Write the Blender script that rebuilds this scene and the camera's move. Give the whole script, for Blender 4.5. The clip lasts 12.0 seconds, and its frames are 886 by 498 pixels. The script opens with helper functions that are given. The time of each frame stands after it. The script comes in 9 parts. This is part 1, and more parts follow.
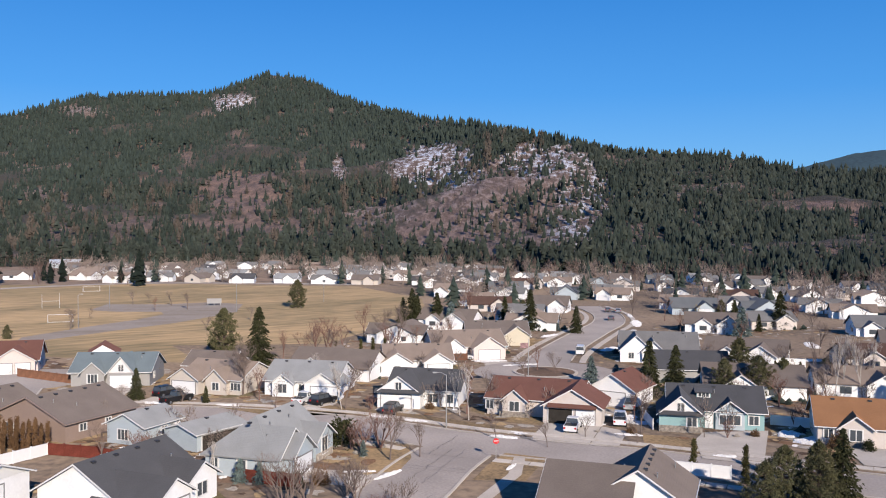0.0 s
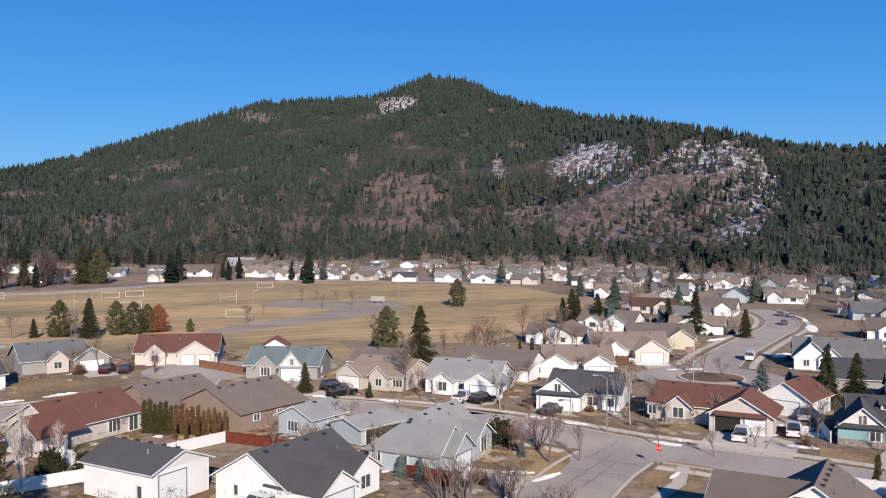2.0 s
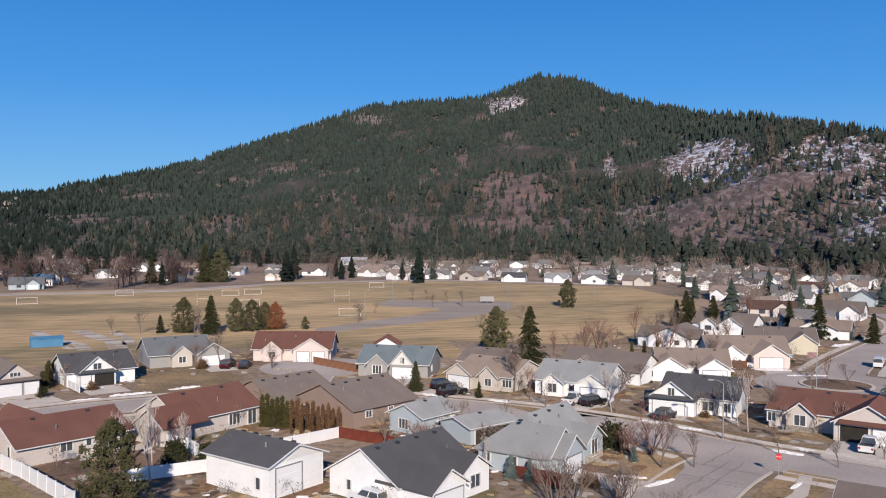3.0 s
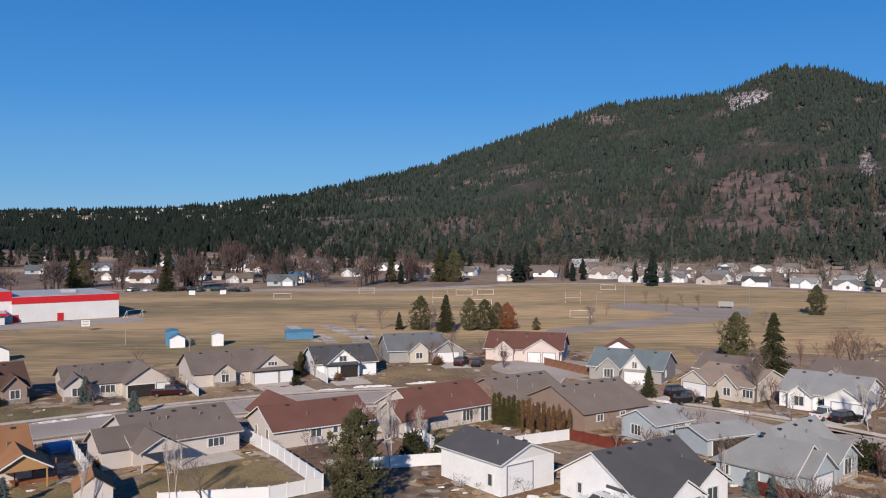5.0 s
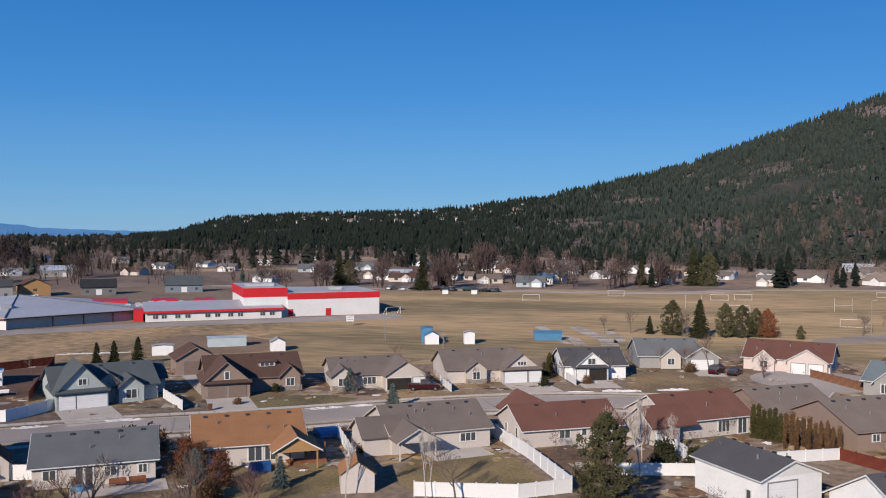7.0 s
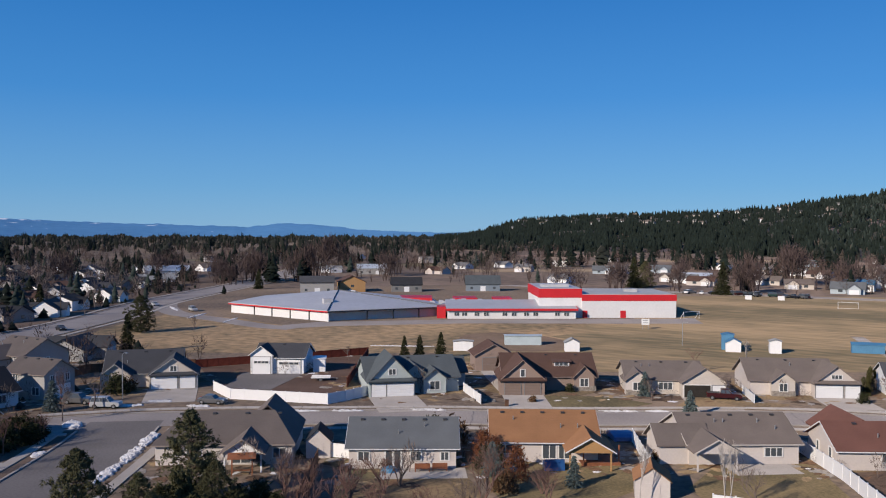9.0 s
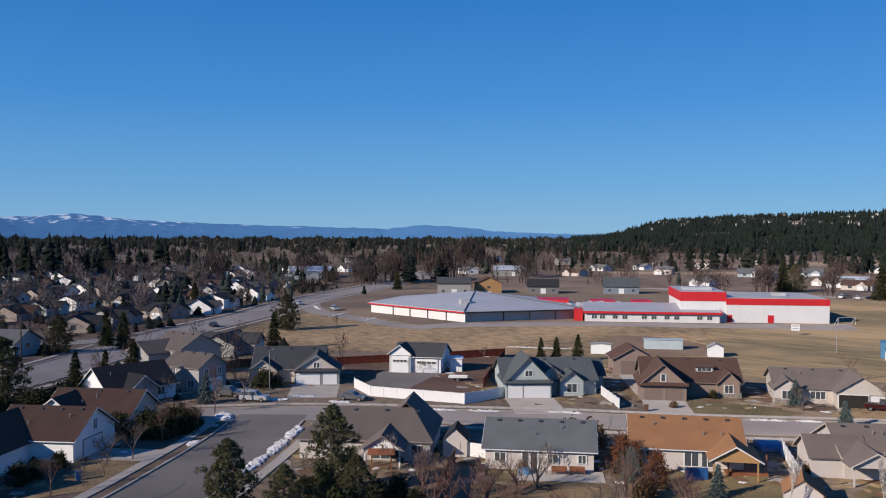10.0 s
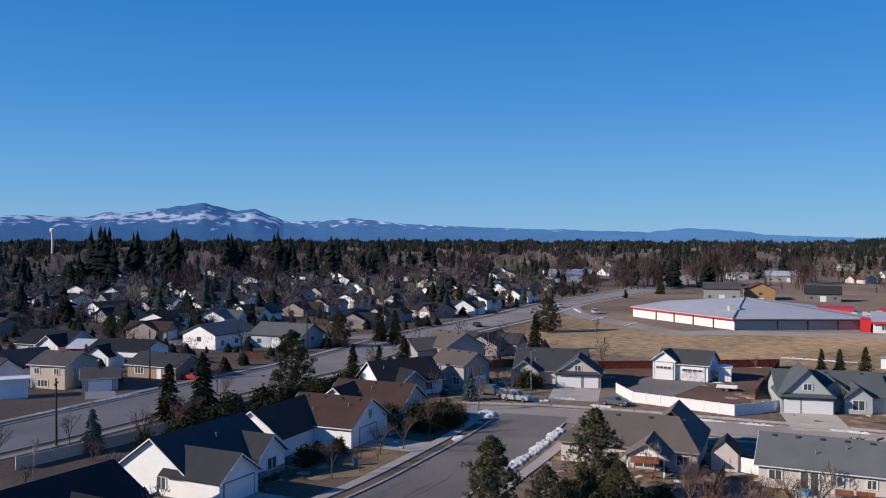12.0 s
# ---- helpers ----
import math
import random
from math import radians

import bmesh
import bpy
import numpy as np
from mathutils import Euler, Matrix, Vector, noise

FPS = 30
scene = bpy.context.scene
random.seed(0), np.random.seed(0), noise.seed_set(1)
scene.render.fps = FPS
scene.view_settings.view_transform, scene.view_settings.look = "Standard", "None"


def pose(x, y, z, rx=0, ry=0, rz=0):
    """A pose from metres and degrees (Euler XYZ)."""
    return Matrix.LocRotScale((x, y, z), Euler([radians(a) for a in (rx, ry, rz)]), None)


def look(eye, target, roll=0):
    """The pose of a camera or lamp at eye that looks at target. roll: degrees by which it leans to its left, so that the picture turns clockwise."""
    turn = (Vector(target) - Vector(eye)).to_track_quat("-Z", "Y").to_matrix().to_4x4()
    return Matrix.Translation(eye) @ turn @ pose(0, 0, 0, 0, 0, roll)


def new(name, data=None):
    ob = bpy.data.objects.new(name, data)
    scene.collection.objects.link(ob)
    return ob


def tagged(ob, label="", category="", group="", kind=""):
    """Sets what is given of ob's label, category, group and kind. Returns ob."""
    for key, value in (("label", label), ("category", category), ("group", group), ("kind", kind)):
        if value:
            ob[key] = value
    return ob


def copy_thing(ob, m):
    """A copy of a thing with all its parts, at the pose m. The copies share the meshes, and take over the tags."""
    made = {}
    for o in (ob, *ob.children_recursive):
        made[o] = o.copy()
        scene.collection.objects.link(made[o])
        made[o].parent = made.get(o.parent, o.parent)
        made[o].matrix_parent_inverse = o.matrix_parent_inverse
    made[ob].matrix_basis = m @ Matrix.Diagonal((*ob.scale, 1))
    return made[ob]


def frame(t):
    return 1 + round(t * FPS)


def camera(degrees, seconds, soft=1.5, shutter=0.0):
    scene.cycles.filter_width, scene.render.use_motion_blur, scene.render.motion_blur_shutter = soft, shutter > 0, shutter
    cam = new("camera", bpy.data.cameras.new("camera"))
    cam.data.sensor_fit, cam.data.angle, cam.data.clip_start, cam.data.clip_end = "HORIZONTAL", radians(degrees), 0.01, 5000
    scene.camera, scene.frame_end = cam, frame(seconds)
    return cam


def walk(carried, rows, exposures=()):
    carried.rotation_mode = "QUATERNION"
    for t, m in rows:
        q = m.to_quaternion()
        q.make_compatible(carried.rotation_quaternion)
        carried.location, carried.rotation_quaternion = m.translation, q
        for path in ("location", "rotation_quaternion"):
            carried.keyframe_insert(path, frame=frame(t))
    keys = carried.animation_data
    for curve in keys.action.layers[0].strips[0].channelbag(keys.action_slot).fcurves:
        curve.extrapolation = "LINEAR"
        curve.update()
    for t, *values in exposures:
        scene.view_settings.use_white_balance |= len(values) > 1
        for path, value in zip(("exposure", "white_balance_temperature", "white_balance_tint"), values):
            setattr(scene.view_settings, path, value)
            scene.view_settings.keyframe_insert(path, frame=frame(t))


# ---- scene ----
cam = camera(53.7, 12.0, soft=1.08)
PATH = [
    (0.0, 0.00, 0.00, 28.00, 2.55, -1.32, 0.18),
    (0.5, -0.02, 0.08, 28.02, 4.73, -1.34, 0.17),
    (1.0, -0.03, 0.17, 28.06, 7.25, -1.36, 0.15),
    (1.5, -0.05, 0.22, 28.09, 9.84, -1.35, 0.13),
    (2.0, -0.03, 0.25, 28.14, 12.96, -1.39, 0.11),
    (2.5, -0.03, 0.22, 28.15, 16.55, -1.41, 0.07),
    (3.0, -0.07, 0.11, 28.18, 20.11, -1.39, 0.06),
    (3.2, -0.08, 0.09, 28.18, 21.73, -1.41, 0.06),
    (4.8, -0.14, -0.03, 28.19, 33.46, -1.32, 0.09),
    (5.0, -0.15, -0.05, 28.19, 35.14, -1.31, 0.08),
    (5.5, -0.19, -0.12, 28.21, 38.68, -1.29, 0.05),
    (6.0, -0.21, -0.14, 28.23, 43.02, -1.27, 0.06),
    (6.5, -0.24, -0.17, 28.22, 46.83, -1.25, 0.06),
    (7.0, -0.28, -0.25, 28.16, 51.28, -1.21, 0.10),
    (7.2, -0.28, -0.26, 28.15, 53.23, -1.18, 0.10),
    (8.8, -0.31, -0.33, 28.10, 68.25, -1.12, 0.14),
    (9.0, -0.31, -0.34, 28.09, 70.38, -1.14, 0.15),
    (9.5, -0.32, -0.39, 28.02, 74.75, -1.10, 0.14),
    (10.0, -0.38, -0.41, 27.95, 79.28, -1.04, 0.10),
    (10.5, -0.46, -0.42, 27.89, 83.16, -0.98, 0.09),
    (11.0, -0.56, -0.47, 27.82, 87.69, -0.91, 0.10),
    (11.5, -0.69, -0.56, 27.78, 91.69, -0.89, 0.09),
    (12.0, -0.84, -0.67, 27.77, 96.19, -0.85, 0.10),
]
walk(cam, [(t, pose(x, y, z, 90 + pitch, 0, yaw) @ pose(0, 0, 0, 0, 0, roll)) for t, x, y, z, yaw, pitch, roll in PATH],
     exposures=[(0.0, 0.24), (2.5, 0.12), (5.5, -0.11), (9.0, -0.12), (12.0, 0.0)])

# ---- daylight: clear winter sky, low sun behind the camera's right shoulder ----
SUN_EL, SUN_AZ = 23.5, -66.0          # degrees; azimuth counted from +x towards +y
world = bpy.data.worlds.new("world")
scene.world = world
world.use_nodes = True
wn = world.node_tree.nodes
sky = wn.new("ShaderNodeTexSky")
sky.sky_type = "NISHITA"
sky.sun_disc = False
sky.sun_elevation = radians(SUN_EL)
sky.sun_rotation = radians(90 - SUN_AZ)
sky.altitude = 700
sky.air_density, sky.dust_density, sky.ozone_density = 1.0, 0.2, 3.0
tint = wn.new("ShaderNodeMix")           # clear, dry mountain air: a deeper blue
tint.data_type, tint.blend_type = "RGBA", "MULTIPLY"
tint.inputs[0].default_value = 1.0
tint.inputs[7].default_value = (0.036, 0.058, 0.088, 1)
wl_ = world.node_tree.links
wl_.new(sky.outputs[0], tint.inputs[6])
tcw, sepw, airw = wn.new("ShaderNodeTexCoord"), wn.new("ShaderNodeSeparateXYZ"), wn.new("ShaderNodeValToRGB")
wl_.new(tcw.outputs["Generated"], sepw.inputs[0])
wl_.new(sepw.outputs[2], airw.inputs[0])
er = airw.color_ramp.elements                      # scattered skylight, paler towards the horizon
er[0].position, er[0].color = 0.0, (0.27, 0.52, 0.82, 1)
er[1].position, er[1].color = 1.0, (0.008, 0.085, 0.36, 1)
for p_, c_ in ((0.05, (0.17, 0.44, 0.80, 1)), (0.15, (0.062, 0.31, 0.76, 1)), (0.28, (0.020, 0.21, 0.64, 1))):
    er.new(p_).color = c_
air = wn.new("ShaderNodeMix")
air.data_type = "RGBA"
air.inputs[0].default_value = 0.72
wl_.new(tint.outputs[2], air.inputs[6])
wl_.new(airw.outputs[0], air.inputs[7])
wl_.new(air.outputs[2], wn["Background"].inputs[0])
wn["Background"].inputs[1].default_value = 1.0
sun = new("sun", bpy.data.lights.new("sun", "SUN"))
sun.data.energy, sun.data.angle, sun.data.color = 5.0, radians(0.55), (1.0, 0.87, 0.74)
se, sa = radians(SUN_EL), radians(SUN_AZ)
sun.matrix_world = look((0, 0, 200), Vector((0, 0, 200)) - Vector((math.cos(se) * math.cos(sa), math.cos(se) * math.sin(sa), math.sin(se))))

# ---- materials ----
MATS = {}


def mat(name, col, rough=0.8, var=0.15, scale=1.0, bump=0.0, lines=0.0, line_axis="Z", col2=None, metal=0.0, fine=8.0, island=0.0, stretch=None, sharp=0.16):
    """A plain surface: base colour varied at two scales, optional relief and course lines."""
    if name in MATS:
        return MATS[name]
    m = bpy.data.materials.new(name)
    m.use_nodes = True
    n, l = m.node_tree.nodes, m.node_tree.links
    b = n["Principled BSDF"]
    b.inputs["Roughness"].default_value, b.inputs["Metallic"].default_value = rough, metal
    if rough >= 0.85:
        b.inputs["Specular IOR Level"].default_value = 0.12
        b.inputs["Diffuse Roughness"].default_value = 0.9
    tc = n.new("ShaderNodeTexCoord")
    big = n.new("ShaderNodeTexNoise")
    big.inputs["Scale"].default_value, big.inputs["Detail"].default_value = scale, 6
    sm = n.new("ShaderNodeTexNoise")
    sm.inputs["Scale"].default_value, sm.inputs["Detail"].default_value = scale * fine, 4
    src = tc.outputs["Object"]
    if stretch:
        mp = n.new("ShaderNodeMapping")
        mp.vector_type = "TEXTURE"
        mp.inputs["Scale"].default_value, mp.inputs["Rotation"].default_value = [1 / q for q in stretch[:3]], (0, 0, radians(stretch[3]))
        l.new(src, mp.inputs["Vector"])
        src = mp.outputs[0]
    l.new(src, big.inputs["Vector"])
    l.new(src, sm.inputs["Vector"])
    c2 = col2 or tuple(min(1, c * (1 - 2.2 * var)) for c in col)
    ramp = n.new("ShaderNodeValToRGB")
    ramp.color_ramp.elements[0].position, ramp.color_ramp.elements[1].position = 0.5 - sharp, 0.5 + sharp
    ramp.color_ramp.elements[0].color, ramp.color_ramp.elements[1].color = (*c2, 1), (*col, 1)
    mixv = n.new("ShaderNodeMix")
    mixv.inputs[0].default_value = 0.45
    l.new(big.outputs[0], mixv.inputs[2])
    l.new(sm.outputs[0], mixv.inputs[3])
    l.new(mixv.outputs[0], ramp.inputs[0])
    last = ramp.outputs[0]
    if island:
        geo = n.new("ShaderNodeNewGeometry")
        oi = n.new("ShaderNodeObjectInfo")
        add = n.new("ShaderNodeMath")
        l.new(geo.outputs["Random Per Island"], add.inputs[0])
        l.new(oi.outputs["Random"], add.inputs[1])
        hs = n.new("ShaderNodeHueSaturation")
        mr = n.new("ShaderNodeMapRange")
        mr.inputs[2].default_value, mr.inputs[3].default_value, mr.inputs[4].default_value = 2.0, 1 - island, 1 + island
        l.new(add.outputs[0], mr.inputs[0])
        l.new(mr.outputs[0], hs.inputs["Value"])
        l.new(last, hs.inputs["Color"])
        last = hs.outputs[0]
    l.new(last, b.inputs["Base Color"])
    height = None
    if lines:
        sep = n.new("ShaderNodeSeparateXYZ")
        l.new(tc.outputs["Object"], sep.inputs[0])
        mul = n.new("ShaderNodeMath")
        mul.operation = "MULTIPLY"
        mul.inputs[1].default_value = 1 / lines
        l.new(sep.outputs[line_axis], mul.inputs[0])
        fr = n.new("ShaderNodeMath")
        fr.operation = "FRACT"
        l.new(mul.outputs[0], fr.inputs[0])
        height = fr.outputs[0]
    if bump or lines:
        bp = n.new("ShaderNodeBump")
        bp.inputs["Strength"].default_value, bp.inputs["Distance"].default_value = (bump or 0.5), 0.03
        l.new(height if height is not None else sm.outputs[0], bp.inputs["Height"])
        l.new(bp.outputs[0], b.inputs["Normal"])
    MATS[name] = m
    return m


def glass(name, col=(0.02, 0.025, 0.03)):
    m = bpy.data.materials.new(name)
    m.use_nodes = True
    b = m.node_tree.nodes["Principled BSDF"]
    b.inputs["Base Color"].default_value, b.inputs["Roughness"].default_value = (*col, 1), 0.06
    MATS[name] = m
    return m


GLASS = glass("window_glass", (0.07, 0.08, 0.09))
WHITE = mat("white_trim", (0.70, 0.69, 0.67), 0.55, 0.03, 0.7)
VINYL = mat("white_vinyl", (0.79, 0.785, 0.78), 0.5, 0.04, 0.5)
DOORW = mat("white_door", (0.77, 0.77, 0.775), 0.5, 0.03, 0.8)
TAUPE = mat("taupe_door", (0.22, 0.16, 0.13), 0.6, 0.06, 0.8)
SIDE = {k: mat("siding_" + k, c, 0.75, 0.05, 0.5, 0.35, 0.18) for k, c in dict(
    white=(0.86, 0.855, 0.85), cream=(0.60, 0.54, 0.50), tan=(0.52, 0.44, 0.36), beige=(0.58, 0.52, 0.46), brown=(0.30, 0.22, 0.18),
    grey=(0.34, 0.33, 0.32), sage=(0.44, 0.49, 0.48), teal=(0.26, 0.42, 0.43), bluegrey=(0.42, 0.48, 0.52), blue=(0.16, 0.26, 0.42),
    pink=(0.68, 0.58, 0.54), yellow=(0.60, 0.54, 0.42), red=(0.45, 0.04, 0.04), darkgrey=(0.18, 0.18, 0.18), orange=(0.42, 0.24, 0.10),
    slate=(0.20, 0.24, 0.28), taupe=(0.33, 0.28, 0.25)).items()}
ROOF = {k: mat("shingle_" + k, c, 0.9, 0.11, 0.35, 0.6, 0.14, fine=24) for k, c in dict(
    charcoal=(0.080, 0.081, 0.088), grey=(0.18, 0.178, 0.18), taupe=(0.165, 0.138, 0.125), brown=(0.105, 0.064, 0.052), red=(0.15, 0.074, 0.060),
    orange=(0.30, 0.155, 0.08), slate=(0.145, 0.155, 0.165), lightgrey=(0.26, 0.268, 0.275), bluegrey=(0.15, 0.185, 0.205), dark=(0.040, 0.041, 0.046),
    tan=(0.25, 0.20, 0.17), green=(0.095, 0.11, 0.12)).items()}
DARKTRIM = mat("dark_grey_trim", (0.10, 0.105, 0.11), 0.6, 0.05, 0.8)
TAUPETRIM = mat("taupe_trim", (0.26, 0.21, 0.18), 0.6, 0.05, 0.8)
STONE = mat("stone_veneer", (0.42, 0.37, 0.32), 0.9, 0.3, 3.0, 0.6)
METALV = mat("galvanised_vent", (0.45, 0.45, 0.45), 0.45, 0.1, 3, metal=0.7)


# ---- mesh helpers ----
def mesh(name, verts, faces, material, smooth=False):
    me = bpy.data.meshes.new(name)
    me.from_pydata(verts, [], faces)
    me.materials.append(material)
    if smooth:
        me.polygons.foreach_set("use_smooth", [True] * len(me.polygons))
    me.update()
    return me


class Geo:
    """Collects boxes and prisms into one mesh."""

    def __init__(self):
        self.v, self.f = [], []

    def add(self, v, f):
        k = len(self.v)
        self.v += [tuple(p) for p in v]
        self.f += [tuple(i + k for i in q) for q in f]
        return self

    def box(self, x0, x1, y0, y1, z0, z1):
        v = [(x, y, z) for x in (x0, x1) for y in (y0, y1) for z in (z0, z1)]
        return self.add(v, [(0, 1, 3, 2), (4, 6, 7, 5), (0, 4, 5, 1), (2, 3, 7, 6), (0, 2, 6, 4), (1, 5, 7, 3)])

    def prism(self, sec, a, b, axis="x"):
        """A closed section (u, z) drawn from a to b along x (u is y) or y (u is x)."""
        n = len(sec)
        v = [((a, u, z) if axis == "x" else (u, a, z)) for u, z in sec] + [((b, u, z) if axis == "x" else (u, b, z)) for u, z in sec]
        f = [tuple(range(n))[::-1], tuple(range(n, 2 * n))] + [(i, (i + 1) % n, (i + 1) % n + n, i + n) for i in range(n)]
        if axis != "x":
            f = [q[::-1] for q in f]
        return self.add(v, f)

    def tube(self, pts, radii, sides=5):
        """A tapered tube along points."""
        k = len(self.v)
        for i, p in enumerate(pts):
            p = Vector(p)
            d = Vector(pts[min(i + 1, len(pts) - 1)]) - Vector(pts[max(i - 1, 0)])
            d.normalize()
            s = d.cross(Vector((0.31, 0.95, 0.02)))
            if s.length < 0.05:
                s = d.cross(Vector((1, 0, 0)))
            s.normalize()
            u = d.cross(s)
            for j in range(sides):
                a = 2 * math.pi * j / sides
                self.v.append(tuple(p + radii[i] * (math.cos(a) * s + math.sin(a) * u)))
        for i in range(len(pts) - 1):
            for j in range(sides):
                a, b = k + i * sides + j, k + i * sides + (j + 1) % sides
                self.f.append((a, b, b + sides, a + sides))
        self.f.append(tuple(k + j for j in range(sides))[::-1])
        self.f.append(tuple(k + (len(pts) - 1) * sides + j for j in range(sides)))
        return self

    def mesh(self, name, material, smooth=False):
        return mesh(name, self.v, self.f, material, smooth)


def part(name, geo, material, parent, label="", m=None, smooth=False):
    ob = new(name, geo.mesh(name, material, smooth) if isinstance(geo, Geo) else geo)
    ob.parent = parent
    if m is not None:
        ob.matrix_basis = m
    if label:
        tagged(ob, label)
    return ob


def thing(name, label, category, m, group="", kind=""):
    ob = new(name)
    ob.empty_display_size = 0.5
    ob.matrix_basis = m
    return tagged(ob, label, category, group, kind)


def solo(name, geo, material, label, category, m=None, group="", kind="", smooth=False):
    ob = new(name, geo.mesh(name, material, smooth) if isinstance(geo, Geo) else geo)
    if m is not None:
        ob.matrix_basis = m
    return tagged(ob, label, category, group, kind)


def on(x, y, ang=0.0, z=0.0, s=1.0):
    return pose(x, y, z, 0, 0, ang) @ Matrix.Scale(s, 4)


def smooth_line(pts, n=8):
    """Catmull-Rom through points (x, y)."""
    p = [np.array(q, float) for q in pts]
    p = [2 * p[0] - p[1]] + p + [2 * p[-1] - p[-2]]
    out = []
    for i in range(1, len(p) - 2):
        for k in range(n):
            t = k / n
            out.append(0.5 * (2 * p[i] + (p[i + 1] - p[i - 1]) * t + (2 * p[i - 1] - 5 * p[i] + 4 * p[i + 1] - p[i + 2]) * t * t
                              + (3 * p[i] - p[i - 1] - 3 * p[i + 1] + p[i + 2]) * t ** 3))
    out.append(p[-2])
    return np.array(out)


def offset(line, d):
    t = np.gradient(line, axis=0)
    t /= np.linalg.norm(t, axis=1)[:, None]
    return line + d * np.stack([-t[:, 1], t[:, 0]], 1)


def strip(line, d0, d1, z0, z1, zb=None):
    """A strip along a line between two offsets; with zb a solid kerb whose sides go down to zb."""
    a, b = offset(line, d0), offset(line, d1)
    n = len(line)
    g = Geo()
    v = [(*p, z0) for p in a] + [(*p, z1) for p in b]
    f = [(i, i + n, i + n + 1, i + 1) if d0 > d1 else (i, i + 1, i + n + 1, i + n) for i in range(n - 1)]
    if zb is not None:
        v += [(*p, zb) for p in a] + [(*p, zb) for p in b]
        f += [(i, i + 1, i + 1 + 2 * n, i + 2 * n) for i in range(n - 1)] + [(i + n, i + 3 * n, i + 1 + 3 * n, i + n + 1) for i in range(n - 1)]
    return g.add(v, f)


def poly(pts, z):
    return Geo().add([(x, y, z) for x, y in pts], [tuple(range(len(pts)))])

# ---- land ----
SOIL = mat("winter_ground", (0.212, 0.160, 0.118), 0.95, 0.2, 0.02, 0.3, col2=(0.098, 0.077, 0.062), fine=40, sharp=0.10)
FIELD = mat("sports_turf", (0.305, 0.220, 0.130), 0.95, 0.2, 0.012, 0.2, sharp=0.10, col2=(0.128, 0.105, 0.064), fine=14, stretch=(0.5, 2.2, 1.0, 38))
ASPH = mat("old_asphalt", (0.262, 0.236, 0.226), 0.9, 0.10, 0.08, 0.2, col2=(0.195, 0.175, 0.168), fine=40, sharp=0.1)
# Asphalt in a darker tone, for street_b and the shop pad.
ASPH_DARK = mat("darker_asphalt", (0.162, 0.149, 0.145), 0.9, 0.10, 0.08, 0.2, col2=(0.119, 0.109, 0.106), fine=40, sharp=0.1)
CONC = mat("concrete", (0.36, 0.33, 0.305), 0.9, 0.08, 0.3, 0.2, col2=(0.275, 0.25, 0.23), fine=20)
SNOW = mat("old_snow", (0.72, 0.72, 0.74), 0.85, 0.06, 0.9, 0.5, col2=(0.44, 0.42, 0.40), fine=6)
DIRT = mat("bare_dirt", (0.125, 0.082, 0.064), 0.95, 0.2, 0.15, 0.4, fine=20)


def ground_sheet():
    r = [0, 40, 80, 120, 160, 220, 300, 420, 600, 900, 1400, 2200, 3400, 4900]
    n = 96
    v = [(0, 0, 0)] + [(q * math.cos(2 * math.pi * k / n), q * math.sin(2 * math.pi * k / n), 0) for q in r[1:] for k in range(n)]
    f = [(0, 1 + k, 1 + (k + 1) % n) for k in range(n)]
    for i in range(len(r) - 2):
        f += [(1 + i * n + k, 1 + (i + 1) * n + k, 1 + (i + 1) * n + (k + 1) % n, 1 + i * n + (k + 1) % n) for k in range(n)]
    solo("ground", mesh("ground", v, f, SOIL), SOIL, "flat valley floor of dormant brown grass and soil", "ground", kind="structure")


ground_sheet()

# hill: azimuth from +y to the left, foot distance, crest distance, crest elevation in degrees
HILL = np.array([(-75, 450, 900, 3.0), (-40, 460, 950, 4.2), (-24, 480, 1000, 3.2), (-19, 490, 1050, 3.6), (-15.5, 500, 1050, 4.42), (-9, 525, 1100, 4.75), (-5.3, 545, 1150, 5.68),
                 (0, 600, 1300, 6.62), (5.7, 670, 1700, 7.4), (9.3, 680, 1950, 8.4), (11.5, 685, 2100, 9.45), (13.8, 690, 2150, 9.75), (17.5, 690, 2150, 8.35), (24.8, 690, 2250, 7.8),
                 (29.3, 700, 2300, 6.3), (36.3, 740, 2350, 3.97), (41.8, 850, 2400, 2.7), (45.5, 950, 2450, 1.97), (49, 1050, 2500, 1.5), (53, 1150, 2550, 1.12),
                 (61.5, 1250, 2600, 0.85), (65.4, 1300, 2600, 0.6), (68.5, 1350, 2600, -0.3), (72, 1400, 2600, -0.6)])


def hill_point(az, d):
    """Height of the hill at azimuth (degrees) and distance."""
    db, dr, el = (np.interp(az, HILL[:, 0], HILL[:, k]) for k in (1, 2, 3))
    e0 = -np.degrees(np.arctan(28.0 / db))
    s = np.clip((d - db) / (dr - db), 0, 1.0)
    e = e0 + (el - e0) * s ** 0.78
    h = 28 + d * np.tan(np.radians(e))
    over = np.maximum(d - dr, 0)
    return np.where(d > dr, 28 + dr * np.tan(np.radians(el)) - over * 0.35, np.where(d < db, -0.5, h))


